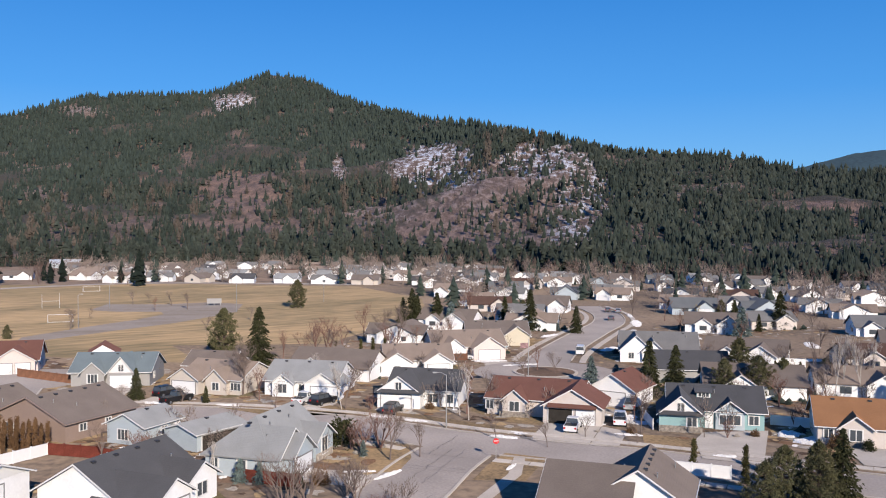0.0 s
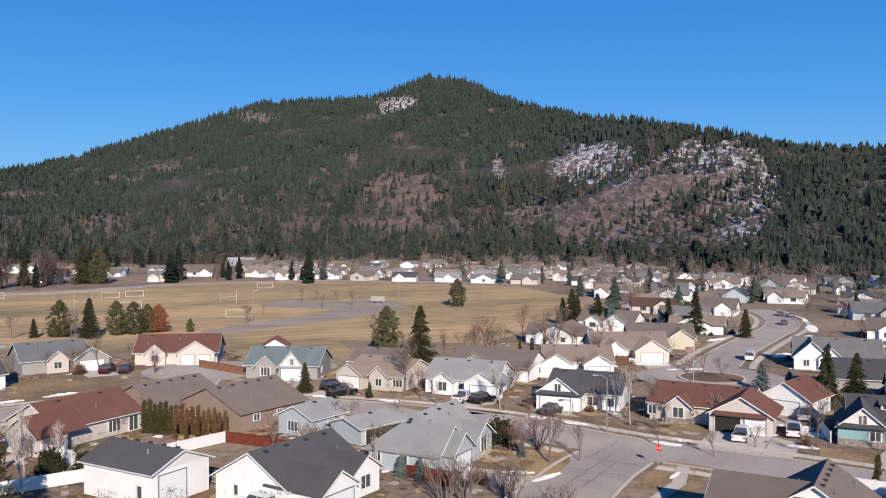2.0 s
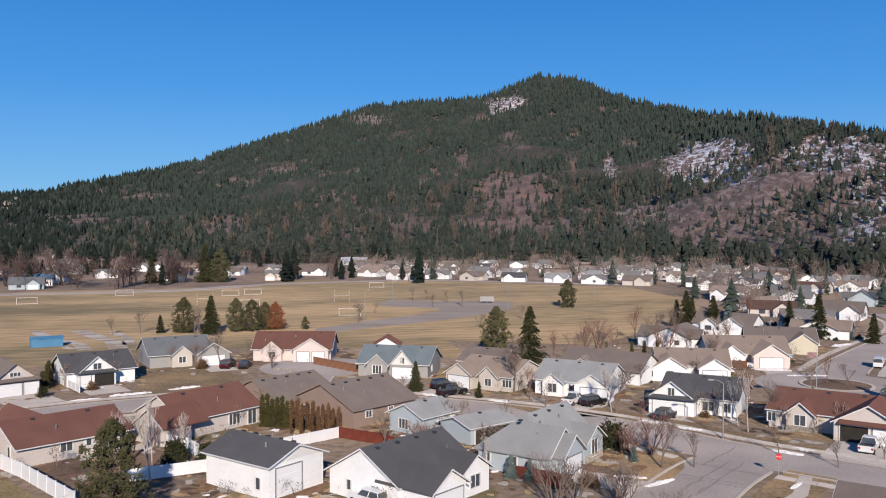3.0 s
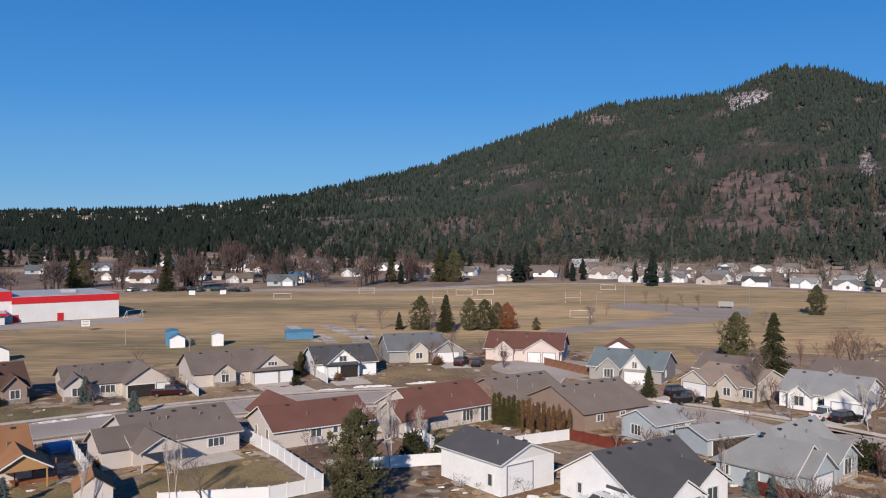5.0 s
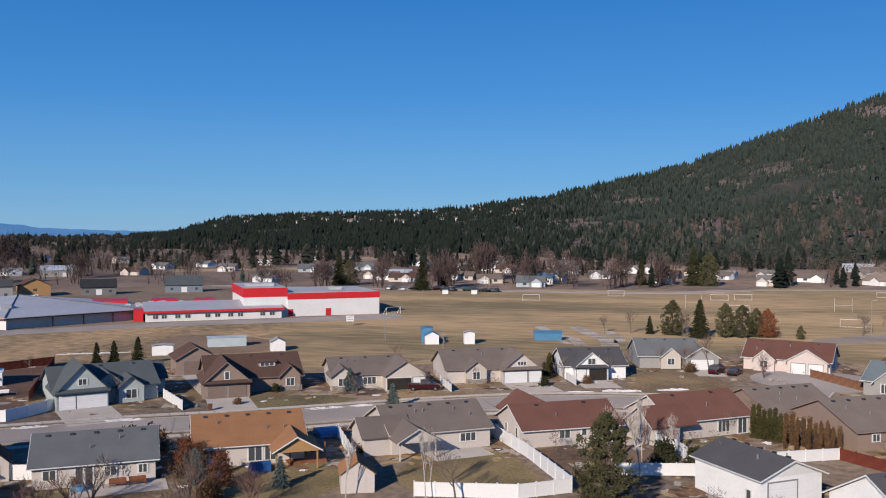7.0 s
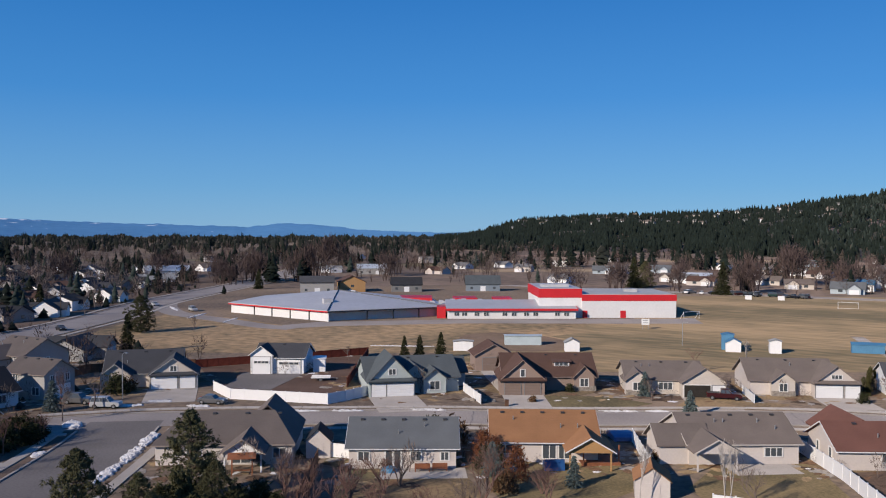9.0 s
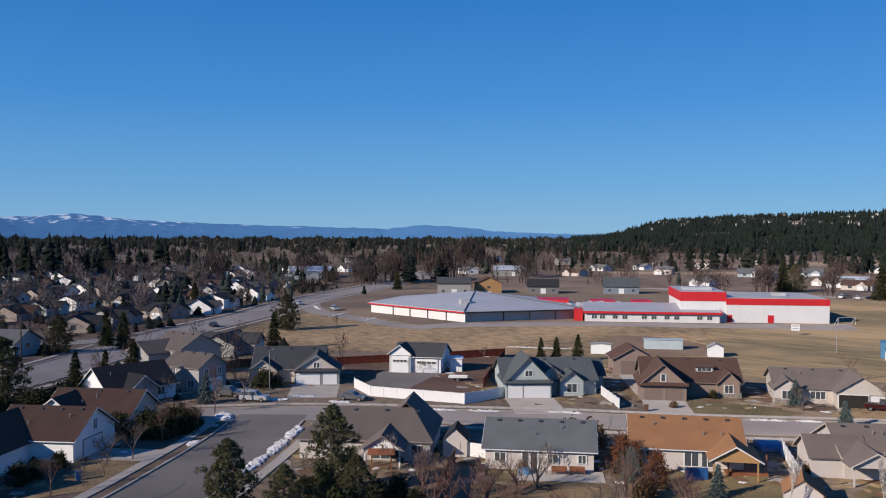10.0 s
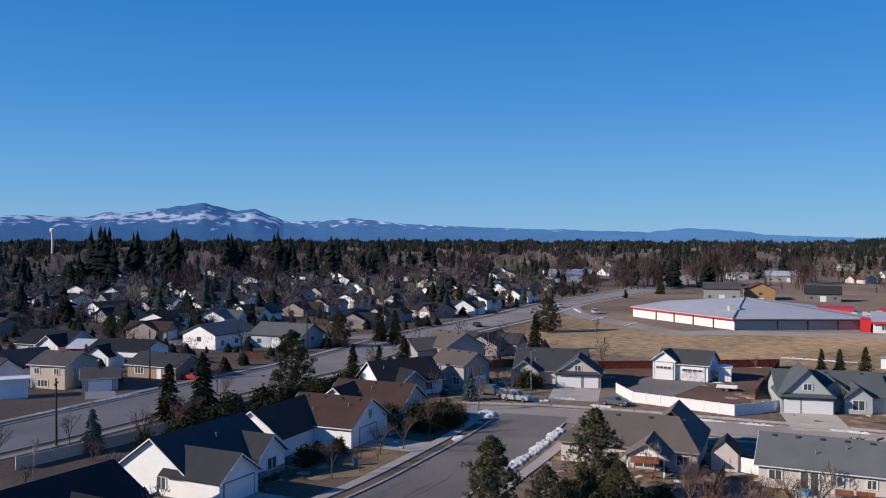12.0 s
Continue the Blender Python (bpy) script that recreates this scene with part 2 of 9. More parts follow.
# openings in the forest: azimuth, elevation, half widths, bareness, snow
OPEN = [(-1.0, 0.3, 6.4, 2.4, 0.80, 0.06), (-5.8, 0.2, 1.6, 1.7, 0.8, 0.6), (3.1, 4.1, 2.9, 1.5, 0.95, 1.0), (-4.0, 4.4, 2.8, 1.1, 0.92, 0.95), (-6.6, 1.8, 1.8, 2.4, 0.92, 0.8), (-2.0, 2.2, 5.6, 2.8, 0.86, 0.12), (1.6, -0.1, 3.8, 1.9, 0.92, 0.0),
        (15.6, 2.2, 2.7, 1.5, 0.93, 0.0), (15.2, 0.2, 3.4, 0.6, 0.85, 0.0), (16.1, 7.9, 1.4, 0.55, 0.9, 0.9), (33.6, 2.8, 2.2, 0.3, 0.8, 0.05), (43.0, 0.55, 2.6, 0.3, 0.85, 0.0),
        (34.3, 0.2, 2.0, 0.6, 0.85, 0.0), (25.1, 7.0, 1.4, 0.3, 0.7, 0.2), (-20.7, 1.3, 1.4, 0.5, 0.9, 0.0), (9.3, 3.9, 0.5, 0.8, 0.8, 0.5), (22.0, 0.3, 2.0, 0.5, 0.7, 0.0),
        (27.0, 2.0, 2.0, 0.5, 0.6, 0.1), (38.0, 1.8, 1.6, 0.3, 0.6, 0.05), (6.5, 1.2, 2.4, 1.1, 0.72, 0.15), (-13.0, 2.6, 3.0, 0.5, 0.35, 0.12), (30.0, 3.6, 2.0, 0.4, 0.5, 0.1)]


def opening(az, el):
    """How bare and how snowy the hillside is at arrays of azimuth and elevation."""
    bare, snow = np.zeros_like(az), np.zeros_like(az)
    wob = 0.55 * np.sin(az * 2.3 + el * 3.1) + 0.45 * np.sin(az * 5.1 - el * 4.3 + 1) + 0.35 * np.sin(az * 11.0 + el * 13.0)
    wob = wob + 0.7 * np.sin(az * 17.0 + el * 23.0) * np.sin(az * 7.3 - el * 29.0) + 0.6 * np.sin(az * 31.0 - el * 19.0) * np.sin(az * 3.9 + el * 9.0 + 2)
    for a, e, ra, re, b, s in OPEN:
        q = ((az - a) / ra) ** 2 + ((el - e) / re) ** 2 + 0.35 * wob
        k = np.clip((1.25 - q) / 0.5, 0, 1)
        bare, snow = np.maximum(bare, k * b), np.maximum(snow, k * s)
    return bare, snow


def gaps(az, el):
    """Small irregular clearings everywhere on the slope."""
    n = np.array([noise.fractal((a * 0.55, e * 1.3, 4.0), 0.9, 2.1, 5) for a, e in zip(np.ravel(az), np.ravel(el))]).reshape(np.shape(az))
    wide = np.interp(np.ravel(az), [-30, 6, 10, 30, 45], [0.12, 0.10, 0.30, 0.26, 0.2]).reshape(np.shape(az))
    return np.clip((n - wide) * 3.2, 0, 0.8)


def elevation(az, d):
    return np.degrees(np.arctan((hill_point(az, d) - 28) / d))


def hill_material():
    m = bpy.data.materials.new("hillside")
    m.use_nodes = True
    n, l = m.node_tree.nodes, m.node_tree.links
    b = n["Principled BSDF"]
    b.inputs["Roughness"].default_value = 0.95
    at = n.new("ShaderNodeAttribute")
    at.attribute_name = "cover"
    sep = n.new("ShaderNodeSeparateColor")
    l.new(at.outputs["Color"], sep.inputs[0])
    tc = n.new("ShaderNodeTexCoord")
    n1, n2 = n.new("ShaderNodeTexNoise"), n.new("ShaderNodeTexNoise")
    n1.inputs["Scale"].default_value, n1.inputs["Detail"].default_value = 0.012, 8
    n2.inputs["Scale"].default_value, n2.inputs["Detail"].default_value = 0.13, 12
    n2.inputs["Roughness"].default_value = 0.76
    l.new(tc.outputs["Object"], n1.inputs["Vector"])
    mp = n.new("ShaderNodeMapping")
    mp.inputs["Scale"].default_value = (1.0, 0.22, 1.3)
    l.new(tc.outputs["Object"], mp.inputs["Vector"])
    l.new(mp.outputs[0], n2.inputs["Vector"])
    soil = n.new("ShaderNodeValToRGB")
    soil.color_ramp.elements[0].position, soil.color_ramp.elements[1].position = 0.40, 0.60
    soil.color_ramp.elements[0].color, soil.color_ramp.elements[1].color = (0.13, 0.090, 0.072, 1), (0.335, 0.212, 0.158, 1)
    l.new(n2.outputs[0], soil.inputs[0])
    floor_ = n.new("ShaderNodeMix")
    floor_.data_type = "RGBA"
    floor_.inputs[6].default_value = (0.075, 0.062, 0.042, 1)
    l.new(sep.outputs[0], floor_.inputs[0])
    l.new(soil.outputs[0], floor_.inputs[7])
    sn = n.new("ShaderNodeMapRange")
    l.new(n2.outputs[0], sn.inputs[0])
    sn.inputs[1].default_value, sn.inputs[2].default_value = 0.505, 0.55
    mul = n.new("ShaderNodeMath")
    mul.operation = "MULTIPLY"
    l.new(sn.outputs[0], mul.inputs[0])
    l.new(sep.outputs[1], mul.inputs[1])
    top = n.new("ShaderNodeMix")
    top.data_type = "RGBA"
    top.inputs[7].default_value = (0.75, 0.76, 0.80, 1)
    l.new(mul.outputs[0], top.inputs[0])
    l.new(floor_.outputs[2], top.inputs[6])
    l.new(top.outputs[2], b.inputs["Base Color"])
    bp = n.new("ShaderNodeBump")
    bp.inputs["Strength"].default_value, bp.inputs["Distance"].default_value = 1.0, 6.0
    l.new(n2.outputs[0], bp.inputs["Height"])
    l.new(bp.outputs[0], b.inputs["Normal"])
    return m


def build_hill():
    az = np.arange(-75, 73.01, 0.3)
    k = np.concatenate([[-0.02], np.linspace(0, 1, 90), [1.15, 1.6]])
    A, K = np.meshgrid(az, k, indexing="ij")
    db, dr = np.interp(A, HILL[:, 0], HILL[:, 1]), np.interp(A, HILL[:, 0], HILL[:, 2])
    D = db + (dr - db) * K
    Z = hill_point(A, D)
    rough = np.array([[noise.fractal((d * math.sin(radians(a)) * 0.006, d * math.cos(radians(a)) * 0.006, 0), 1.0, 2.0, 5) for a, d in zip(ra, rd)] for ra, rd in zip(A, D)])
    Z = Z + rough * 14 * np.clip(K * 3, 0, 1) * np.clip((1.02 - K) * 6, 0, 1)
    X, Y = -D * np.sin(np.radians(A)), D * np.cos(np.radians(A))
    n, m = A.shape
    v = np.stack([X, Y, Z], -1).reshape(-1, 3)
    f = [(i * m + j, i * m + j + 1, (i + 1) * m + j + 1, (i + 1) * m + j) for i in range(n - 1) for j in range(m - 1)]
    me = mesh("hill", v.tolist(), f, hill_material(), True)
    EL = np.degrees(np.arctan((Z - 28) / D))
    bare, snow = opening(A, EL)
    bare = np.maximum(bare, gaps(A, EL))
    at = me.color_attributes.new("cover", "FLOAT_COLOR", "POINT")
    at.data.foreach_set("color", np.stack([bare, snow, 0 * bare, 1 + 0 * bare], -1).astype(np.float32).ravel())
    solo("hill", me, None, "forested hill with talus, brown clearings and old snow patches", "hill", kind="structure")


build_hill()

# Hill needle greens shifted slightly towards blue for the haze over the slope.
NEEDLE = mat("conifer_needles", (0.043, 0.055, 0.043), 0.9, 0.25, 0.05, col2=(0.022, 0.032, 0.029), island=0.5)
NEEDLE3 = mat("pine_slope_needles", (0.053, 0.062, 0.048), 0.9, 0.25, 0.05, col2=(0.028, 0.036, 0.030), island=0.5)
NEEDLE2 = mat("far_conifer_needles", (0.018, 0.026, 0.020), 0.9, 0.25, 0.05, island=0.3)
NEEDLE4 = mat("far_pine_needles", (0.034, 0.036, 0.027), 0.9, 0.25, 0.05, col2=(0.020, 0.023, 0.019), island=0.4)
LARCH = mat("bare_larch_twigs", (0.098, 0.080, 0.064), 0.95, 0.25, 0.05, col2=(0.058, 0.050, 0.042), island=0.5)
BARK = mat("bark", (0.14, 0.105, 0.08), 0.95, 0.2, 2.0, 0.4)
TWIG = mat("bare_twigs", (0.20, 0.155, 0.135), 0.95, 0.15, 1.0)
REDTWIG = mat("reddish_twigs", (0.22, 0.13, 0.105), 0.95, 0.15, 1.0)
BIRCHB = mat("pale_birch_bark", (0.55, 0.50, 0.46), 0.9, 0.2, 2.0)


def forest(name, label, xyz, height, radius, material, tiers=3, sides=5, prof=(1.0, 0.72, 0.45), span=0.0):
    """Many small conifers as one mesh: jagged tiers of cones."""
    rng = np.random.default_rng(len(xyz))
    N = len(xyz)
    ver, fac, base = [], [], 0
    for k in range(tiers):
        lo, hi = 0.06 + 0.70 * k / tiers, 0.42 + 0.58 * (k + 1) / tiers
        if span:
            lo = 0.05 + 0.84 * k / tiers
            hi = lo + span if k < tiers - 1 else 1.0
        rr = prof[k]
        ang = rng.uniform(0, 6.28, N)
        a = ang[:, None] + 2 * np.pi * np.arange(sides) / sides
        jag = rng.uniform(0.45, 1.25, (N, sides))
        ring = np.stack([np.cos(a) * jag * rr * radius[:, None], np.sin(a) * jag * rr * radius[:, None], lo * height[:, None] + rng.uniform(-0.05, 0.05, (N, sides)) * height[:, None]], -1)
        tip = np.stack([rng.normal(0, 0.04, N) * radius, rng.normal(0, 0.04, N) * radius, hi * height], -1)[:, None]
        blk = np.concatenate([ring, tip], 1) + xyz[:, None]
        ver.append(blk.reshape(-1, 3))
        i = base + np.arange(N)[:, None] * (sides + 1)
        fac.append(np.stack([i + np.arange(sides), i + (np.arange(sides) + 1) % sides, i + np.full(sides, sides)], -1).reshape(-1, 3))
        base += N * (sides + 1)
    v, f = np.concatenate(ver), np.concatenate(fac)
    me = bpy.data.meshes.new(name)
    me.vertices.add(len(v))
    me.vertices.foreach_set("co", v.astype(np.float32).ravel())
    me.loops.add(f.size)
    me.loops.foreach_set("vertex_index", f.astype(np.int32).ravel())
    me.polygons.add(len(f))
    me.polygons.foreach_set("loop_start", np.arange(0, f.size, 3, dtype=np.int32))
    me.materials.append(material)
    me.update(calc_edges=True)
    return solo(name, me, None, label, "forest", kind="stuff")


def hill_forest():
    rng = np.random.default_rng(5)
    N = 165000
    az = rng.uniform(-26, 71, N)
    db, dr = np.interp(az, HILL[:, 0], HILL[:, 1]), np.interp(az, HILL[:, 0], HILL[:, 2])
    k = np.abs(rng.uniform(-0.02, 1.02, N)) ** 0.85
    d = db + (dr - db) * k
    el = elevation(az, d)
    bare, snow = opening(az, el)
    bare = np.maximum(bare, gaps(az, el))
    clump = np.clip(0.55 + 0.5 * np.sin(az * 3.7 + d * 0.011) * np.sin(az * 1.9 - d * 0.017) + 0.4 * np.sin(az * 9.1 - d * 0.031) * np.sin(az * 6.3 + d * 0.045), 0, 1)
    keep = rng.uniform(0, 1, N) < (1 - 0.90 * np.clip(bare * 1.1, 0, 1)) * (0.35 + 0.65 * clump) * np.clip(d / 1500, 0.5, 1)
    az, d = az[keep], d[keep]
    xyz = np.stack([-d * np.sin(np.radians(az)), d * np.cos(np.radians(az)), hill_point(az, d) - 1.0], -1)
    h = (4.5 + 10 * rng.uniform(0, 1, len(d)) ** 1.3) * np.clip(0.7 + d / 3200, 0.85, 1.35)
    full = rng.uniform(0, 1, len(d)) < 0.45 + 0.25 * np.sin(az * 1.3 + d * 0.004)
    west = az + rng.normal(0, 4.5, len(az)) > 42
    west_thin = west & (rng.uniform(0, 1, len(az)) < 0.6)
    # Darker needle copy for this ridge: shade and haze are put into its colour.
    forest("ridge_forest", "blue-green conifers on the distant ridge, darkened for shade and haze", xyz[west_thin], h[west_thin] * 1.1, h[west_thin] * rng.uniform(0.24, 0.36, int(west_thin.sum())), NEEDLE2, tiers=2, prof=(1.0, 0.7))
    xyz, h, full, d = xyz[~west], h[~west], full[~west], d[~west]
    far = d > 1250
    forest("hill_forest", "dark conifers on the upper slopes", xyz[far], h[far], h[far] * rng.uniform(0.19, 0.30, int(far.sum())), NEEDLE, tiers=2, prof=(1.0, 0.7))
    xyz, h, full, d = xyz[~far], h[~far], full[~far], d[~far]
    aa = np.degrees(np.arctan2(-xyz[:, 0], xyz[:, 1]))
    larch = np.sin(aa * 2.1 + d * 0.013) + np.sin(aa * 5.3 - d * 0.008) + rng.normal(0, 0.7, len(d)) - 2.0 * (aa < -4) > 1.15
    forest("hill_larches", "grey-brown bare larches among the conifers", xyz[larch], h[larch] * 0.9, h[larch] * rng.uniform(0.16, 0.28, int(larch.sum())), LARCH, tiers=4, sides=6, prof=(0.8, 1.0, 0.8, 0.5), span=0.36)
    xyz, h, full = xyz[~larch], h[~larch], full[~larch]
    fa = rng.uniform(-9, 36, 900)
    fd = np.interp(fa, HILL[:, 0], HILL[:, 1]) + rng.uniform(-6, 55, 900)
    fok = np.sin(fa * 1.7) + np.sin(fa * 4.1 + 1) + rng.normal(0, 0.6, 900) > -0.6
    fa, fd = fa[fok], fd[fok]
    fh = 7 + 9 * rng.uniform(0, 1, len(fa)) ** 1.3
    foot = np.stack([-fd * np.sin(np.radians(fa)), fd * np.cos(np.radians(fa)), hill_point(fa, fd) - 0.5], -1)
    forest("foot_forest", "tall olive-green pines along the hill's foot", foot, fh, fh * rng.uniform(0.2, 0.32, len(fa)), NEEDLE3, tiers=7, sides=8, prof=(0.6, 0.9, 1.0, 0.95, 0.8, 0.6, 0.35), span=0.25)
    forest("hill_forest", "dense dark-green firs covering the hillside", xyz[~full], h[~full], h[~full] * rng.uniform(0.17, 0.26, int((~full).sum())), NEEDLE, sides=6)
    forest("hill_forest", "round-crowned olive-green pines covering the hillside", xyz[full], h[full] * 0.9, h[full] * rng.uniform(0.22, 0.34, int(full.sum())), NEEDLE3, prof=(0.8, 1.0, 0.72))


hill_forest()


def far_belt():
    """Conifers on the far plain, in irregular groves with taller ones standing out."""
    rng = np.random.default_rng(8)
    N = 30000
    az = rng.uniform(44, 127, N)
    d = 700 + 2700 * rng.uniform(0, 1, N) ** 0.9
    grove = np.sin(az * 0.9 + d * 0.004) + np.sin(az * 2.3 - d * 0.006) + 0.7 * np.sin(az * 5.1 + d * 0.011) + 0.5 * np.sin(az * 13.0 - d * 0.02)
    near_open = (d < 1250) & (grove < 1.0) | (az < 62) & (d > 1100)
    keep = (grove > -0.2) & ~near_open
    az, d, grove = az[keep], d[keep], grove[keep]
    xyz = np.stack([-d * np.sin(np.radians(az)), d * np.cos(np.radians(az)), 0 * d], -1)
    n = len(d)
    stand = np.sin(az * 1.7 + d * 0.0013) + np.sin(az * 4.3 - d * 0.002 + 2) + 0.8 * np.sin(az * 9.7 + d * 0.003)
    h = (9 + 9 * rng.uniform(0, 1, n)) * np.clip(0.72 + 0.2 * stand, 0.45, 1.3) + np.where(d > 1500, 3, 0)
    leafless = rng.uniform(0, 1, n) < 0.18
    full = ~leafless & (rng.uniform(0, 1, n) < 0.6)
    slim = ~leafless & ~full
    forest("tree_belt", "dark conifer groves across the far plain", xyz[slim], h[slim] * 1.1, h[slim] * rng.uniform(0.13, 0.2, int(slim.sum())), NEEDLE2, tiers=5, sides=6, prof=(0.9, 1.0, 0.85, 0.65, 0.4), span=0.32)
    forest("tree_belt", "dark round-crowned pine groves across the far plain", xyz[full], h[full] * 0.92, h[full] * rng.uniform(0.2, 0.34, int(full.sum())), NEEDLE4, tiers=5, sides=7, prof=(0.5, 0.9, 1.0, 0.95, 0.7), span=0.3)
    forest("tree_belt", "grey-brown leafless trees among the far groves", xyz[leafless], h[leafless] * 0.8, h[leafless] * rng.uniform(0.2, 0.34, int(leafless.sum())), LARCH, tiers=4, sides=7, prof=(0.5, 0.95, 1.0, 0.8), span=0.34)
    tall, hh, rad = [], [], []
    for a, q, m, top in ((107.0, 560, 2, 34), (106.2, 600, 4, 27), (117.9, 520, 4, 33), (117.1, 520, 4, 33), (115.5, 540, 4, 30), (113.3, 560, 7, 33), (110.1, 600, 5, 30), (109.2, 640, 5, 27), (103.4, 600, 3, 29), (104.6, 620, 3, 27), (100.6, 640, 4, 29), (97.2, 660, 3, 27), (101.0, 600, 4, 18), (112.6, 520, 4, 17), (98.6, 640, 3, 20), (119.0, 520, 5, 18), (122.0, 480, 5, 20), (90.5, 560, 4, 16), (84.0, 520, 5, 17), (81.5, 500, 6, 19), (79.8, 510, 4, 16), (75.0, 620, 5, 17)):
        for i in range(m):
            aa, dd = radians(a + rng.uniform(-0.5, 0.5)), q + rng.uniform(-20, 20)
            tall.append((-dd * math.sin(aa), dd * math.cos(aa), 0.0))
            hh.append(top * rng.uniform(0.75, 1.05))
            rad.append(hh[-1] * rng.uniform(0.15, 0.25))
    forest("tall_conifers", "tall dark conifers rising over the town", np.array(tall), np.array(hh), np.array(rad), NEEDLE2, tiers=12, sides=9, prof=(0.7, 0.9, 1.0, 0.97, 0.92, 0.85, 0.76, 0.66, 0.55, 0.44, 0.32, 0.2), span=0.15)


far_belt()


def mountains(name, label, table, dist, material):
    t = np.array(table)
    az = np.arange(t[0, 0], t[-1, 0] + 0.01, 0.15)
    el = np.interp(az, t[:, 0], t[:, 1])
    jag = np.array([noise.fractal((a * 0.9, dist * 0.01, 0), 1.0, 2.0, 5) for a in az]) * 0.08
    rows, v = 10, []
    for i in range(rows):
        k = i / (rows - 1)
        d = dist - 500 * (1 - k)
        for a, e, j in zip(az, el, jag):
            hh = 28 + dist * math.tan(radians(e + j * k ** 5))
            rz = noise.fractal((a * 1.4, k * 2.5, 3), 1.0, 2.0, 4) * 5 * k * (1 - k) * 2
            v.append((-d * math.sin(radians(a)), d * math.cos(radians(a)), hh * k ** 0.8 + rz - 3))
    n = len(az)
    f = [(i * n + j, i * n + j + 1, (i + 1) * n + j + 1, (i + 1) * n + j) for i in range(rows - 1) for j in range(n - 1)]
    solo(name, mesh(name, v, f, material, True), None, label, "mountain", kind="structure")


def far_rock():
    # Aerial haze is painted in: rock and snow colours are both blued.
    m = mat("haze_blue_mountain", (0.085, 0.22, 0.41), 1.0, 0.12, 0.003, col2=(0.065, 0.185, 0.36))
    n, l = m.node_tree.nodes, m.node_tree.links
    b = n["Principled BSDF"]
    old = b.inputs["Base Color"].links[0].from_socket
    tc = n.new("ShaderNodeTexCoord")
    ns = n.new("ShaderNodeTexNoise")
    ns.inputs["Scale"].default_value, ns.inputs["Detail"].default_value = 0.016, 9
    mp = n.new("ShaderNodeMapping")
    mp.inputs["Scale"].default_value = (1.0, 1.0, 1.3)
    l.new(tc.outputs["Object"], mp.inputs["Vector"])
    l.new(mp.outputs[0], ns.inputs["Vector"])
    sep = n.new("ShaderNodeSeparateXYZ")
    l.new(tc.outputs["Object"], sep.inputs[0])
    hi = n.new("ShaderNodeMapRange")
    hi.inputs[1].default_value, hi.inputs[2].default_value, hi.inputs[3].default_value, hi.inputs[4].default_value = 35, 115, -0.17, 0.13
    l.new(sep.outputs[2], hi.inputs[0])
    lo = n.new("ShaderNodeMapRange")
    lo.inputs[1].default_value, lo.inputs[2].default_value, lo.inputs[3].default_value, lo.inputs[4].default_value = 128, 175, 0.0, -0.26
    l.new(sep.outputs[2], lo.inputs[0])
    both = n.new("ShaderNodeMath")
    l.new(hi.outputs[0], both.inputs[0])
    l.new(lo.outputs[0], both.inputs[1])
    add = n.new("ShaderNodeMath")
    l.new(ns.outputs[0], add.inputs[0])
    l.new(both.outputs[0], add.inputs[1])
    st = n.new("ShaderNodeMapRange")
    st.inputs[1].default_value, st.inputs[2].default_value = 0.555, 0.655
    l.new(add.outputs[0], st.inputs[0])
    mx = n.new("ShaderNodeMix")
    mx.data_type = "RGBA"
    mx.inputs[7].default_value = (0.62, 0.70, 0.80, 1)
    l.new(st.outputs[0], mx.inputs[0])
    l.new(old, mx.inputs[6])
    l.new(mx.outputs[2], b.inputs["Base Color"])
    return m


mountains("far_mountains", "distant mountain range tinted haze-blue, with snow on its crest",
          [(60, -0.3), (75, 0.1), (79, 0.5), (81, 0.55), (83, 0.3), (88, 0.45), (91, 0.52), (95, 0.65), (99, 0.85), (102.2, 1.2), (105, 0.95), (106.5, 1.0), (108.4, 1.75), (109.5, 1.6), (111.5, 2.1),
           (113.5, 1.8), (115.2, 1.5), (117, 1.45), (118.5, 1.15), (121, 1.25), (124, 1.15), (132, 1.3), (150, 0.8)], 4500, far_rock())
# This ridge's forest colour has the blue of distance haze mixed in.
mountains("far_ridge", "distant blue-green forested ridge, tinted for haze", [(-60, 3.5), (-30, 4.6), (-24, 4.75), (-22.2, 4.5), (-20, 3.9), (-15, 3.0), (-8, 1.0)], 3200,
          mat("hazed_distant_forest", (0.045, 0.075, 0.095), 1.0, 0.2, 0.01, col2=(0.03, 0.05, 0.065)))

# ---- streets ----
STREETS, CIRCLES = [], [(12.5, 171, 14), (-84, 157, 12)]


def street(name, label, pts, width, walks=True, n=10, surface=ASPH):
    line = smooth_line(pts, n)
    ob = solo(name, strip(line, width / 2, -width / 2, 0.012 + 0.005 * len(STREETS), 0.012 + 0.005 * len(STREETS)), surface, label, "street", kind="structure")
    STREETS.append((ob, line, width / 2, walks))


def street_gap(p, own):
    """True where a point lies on another street."""
    for x, y, r in CIRCLES:
        if math.hypot(p[0] - x, p[1] - y) < r + 0.2:
            return True
    return any(o is not own and np.min(np.hypot(*(ln - p).T)) < h + 0.35 for o, ln, h, w in STREETS)


def runs(ob, line, d):
    """Stretches of a side line that are clear of the other streets."""
    side, out, cur = offset(line, d), [], []
    for i, p in enumerate(side):
        if street_gap(p, ob):
            if len(cur) > 1:
                out.append(cur)
            cur = []
        else:
            cur.append(i)
    if len(cur) > 1:
        out.append(cur)
    return out


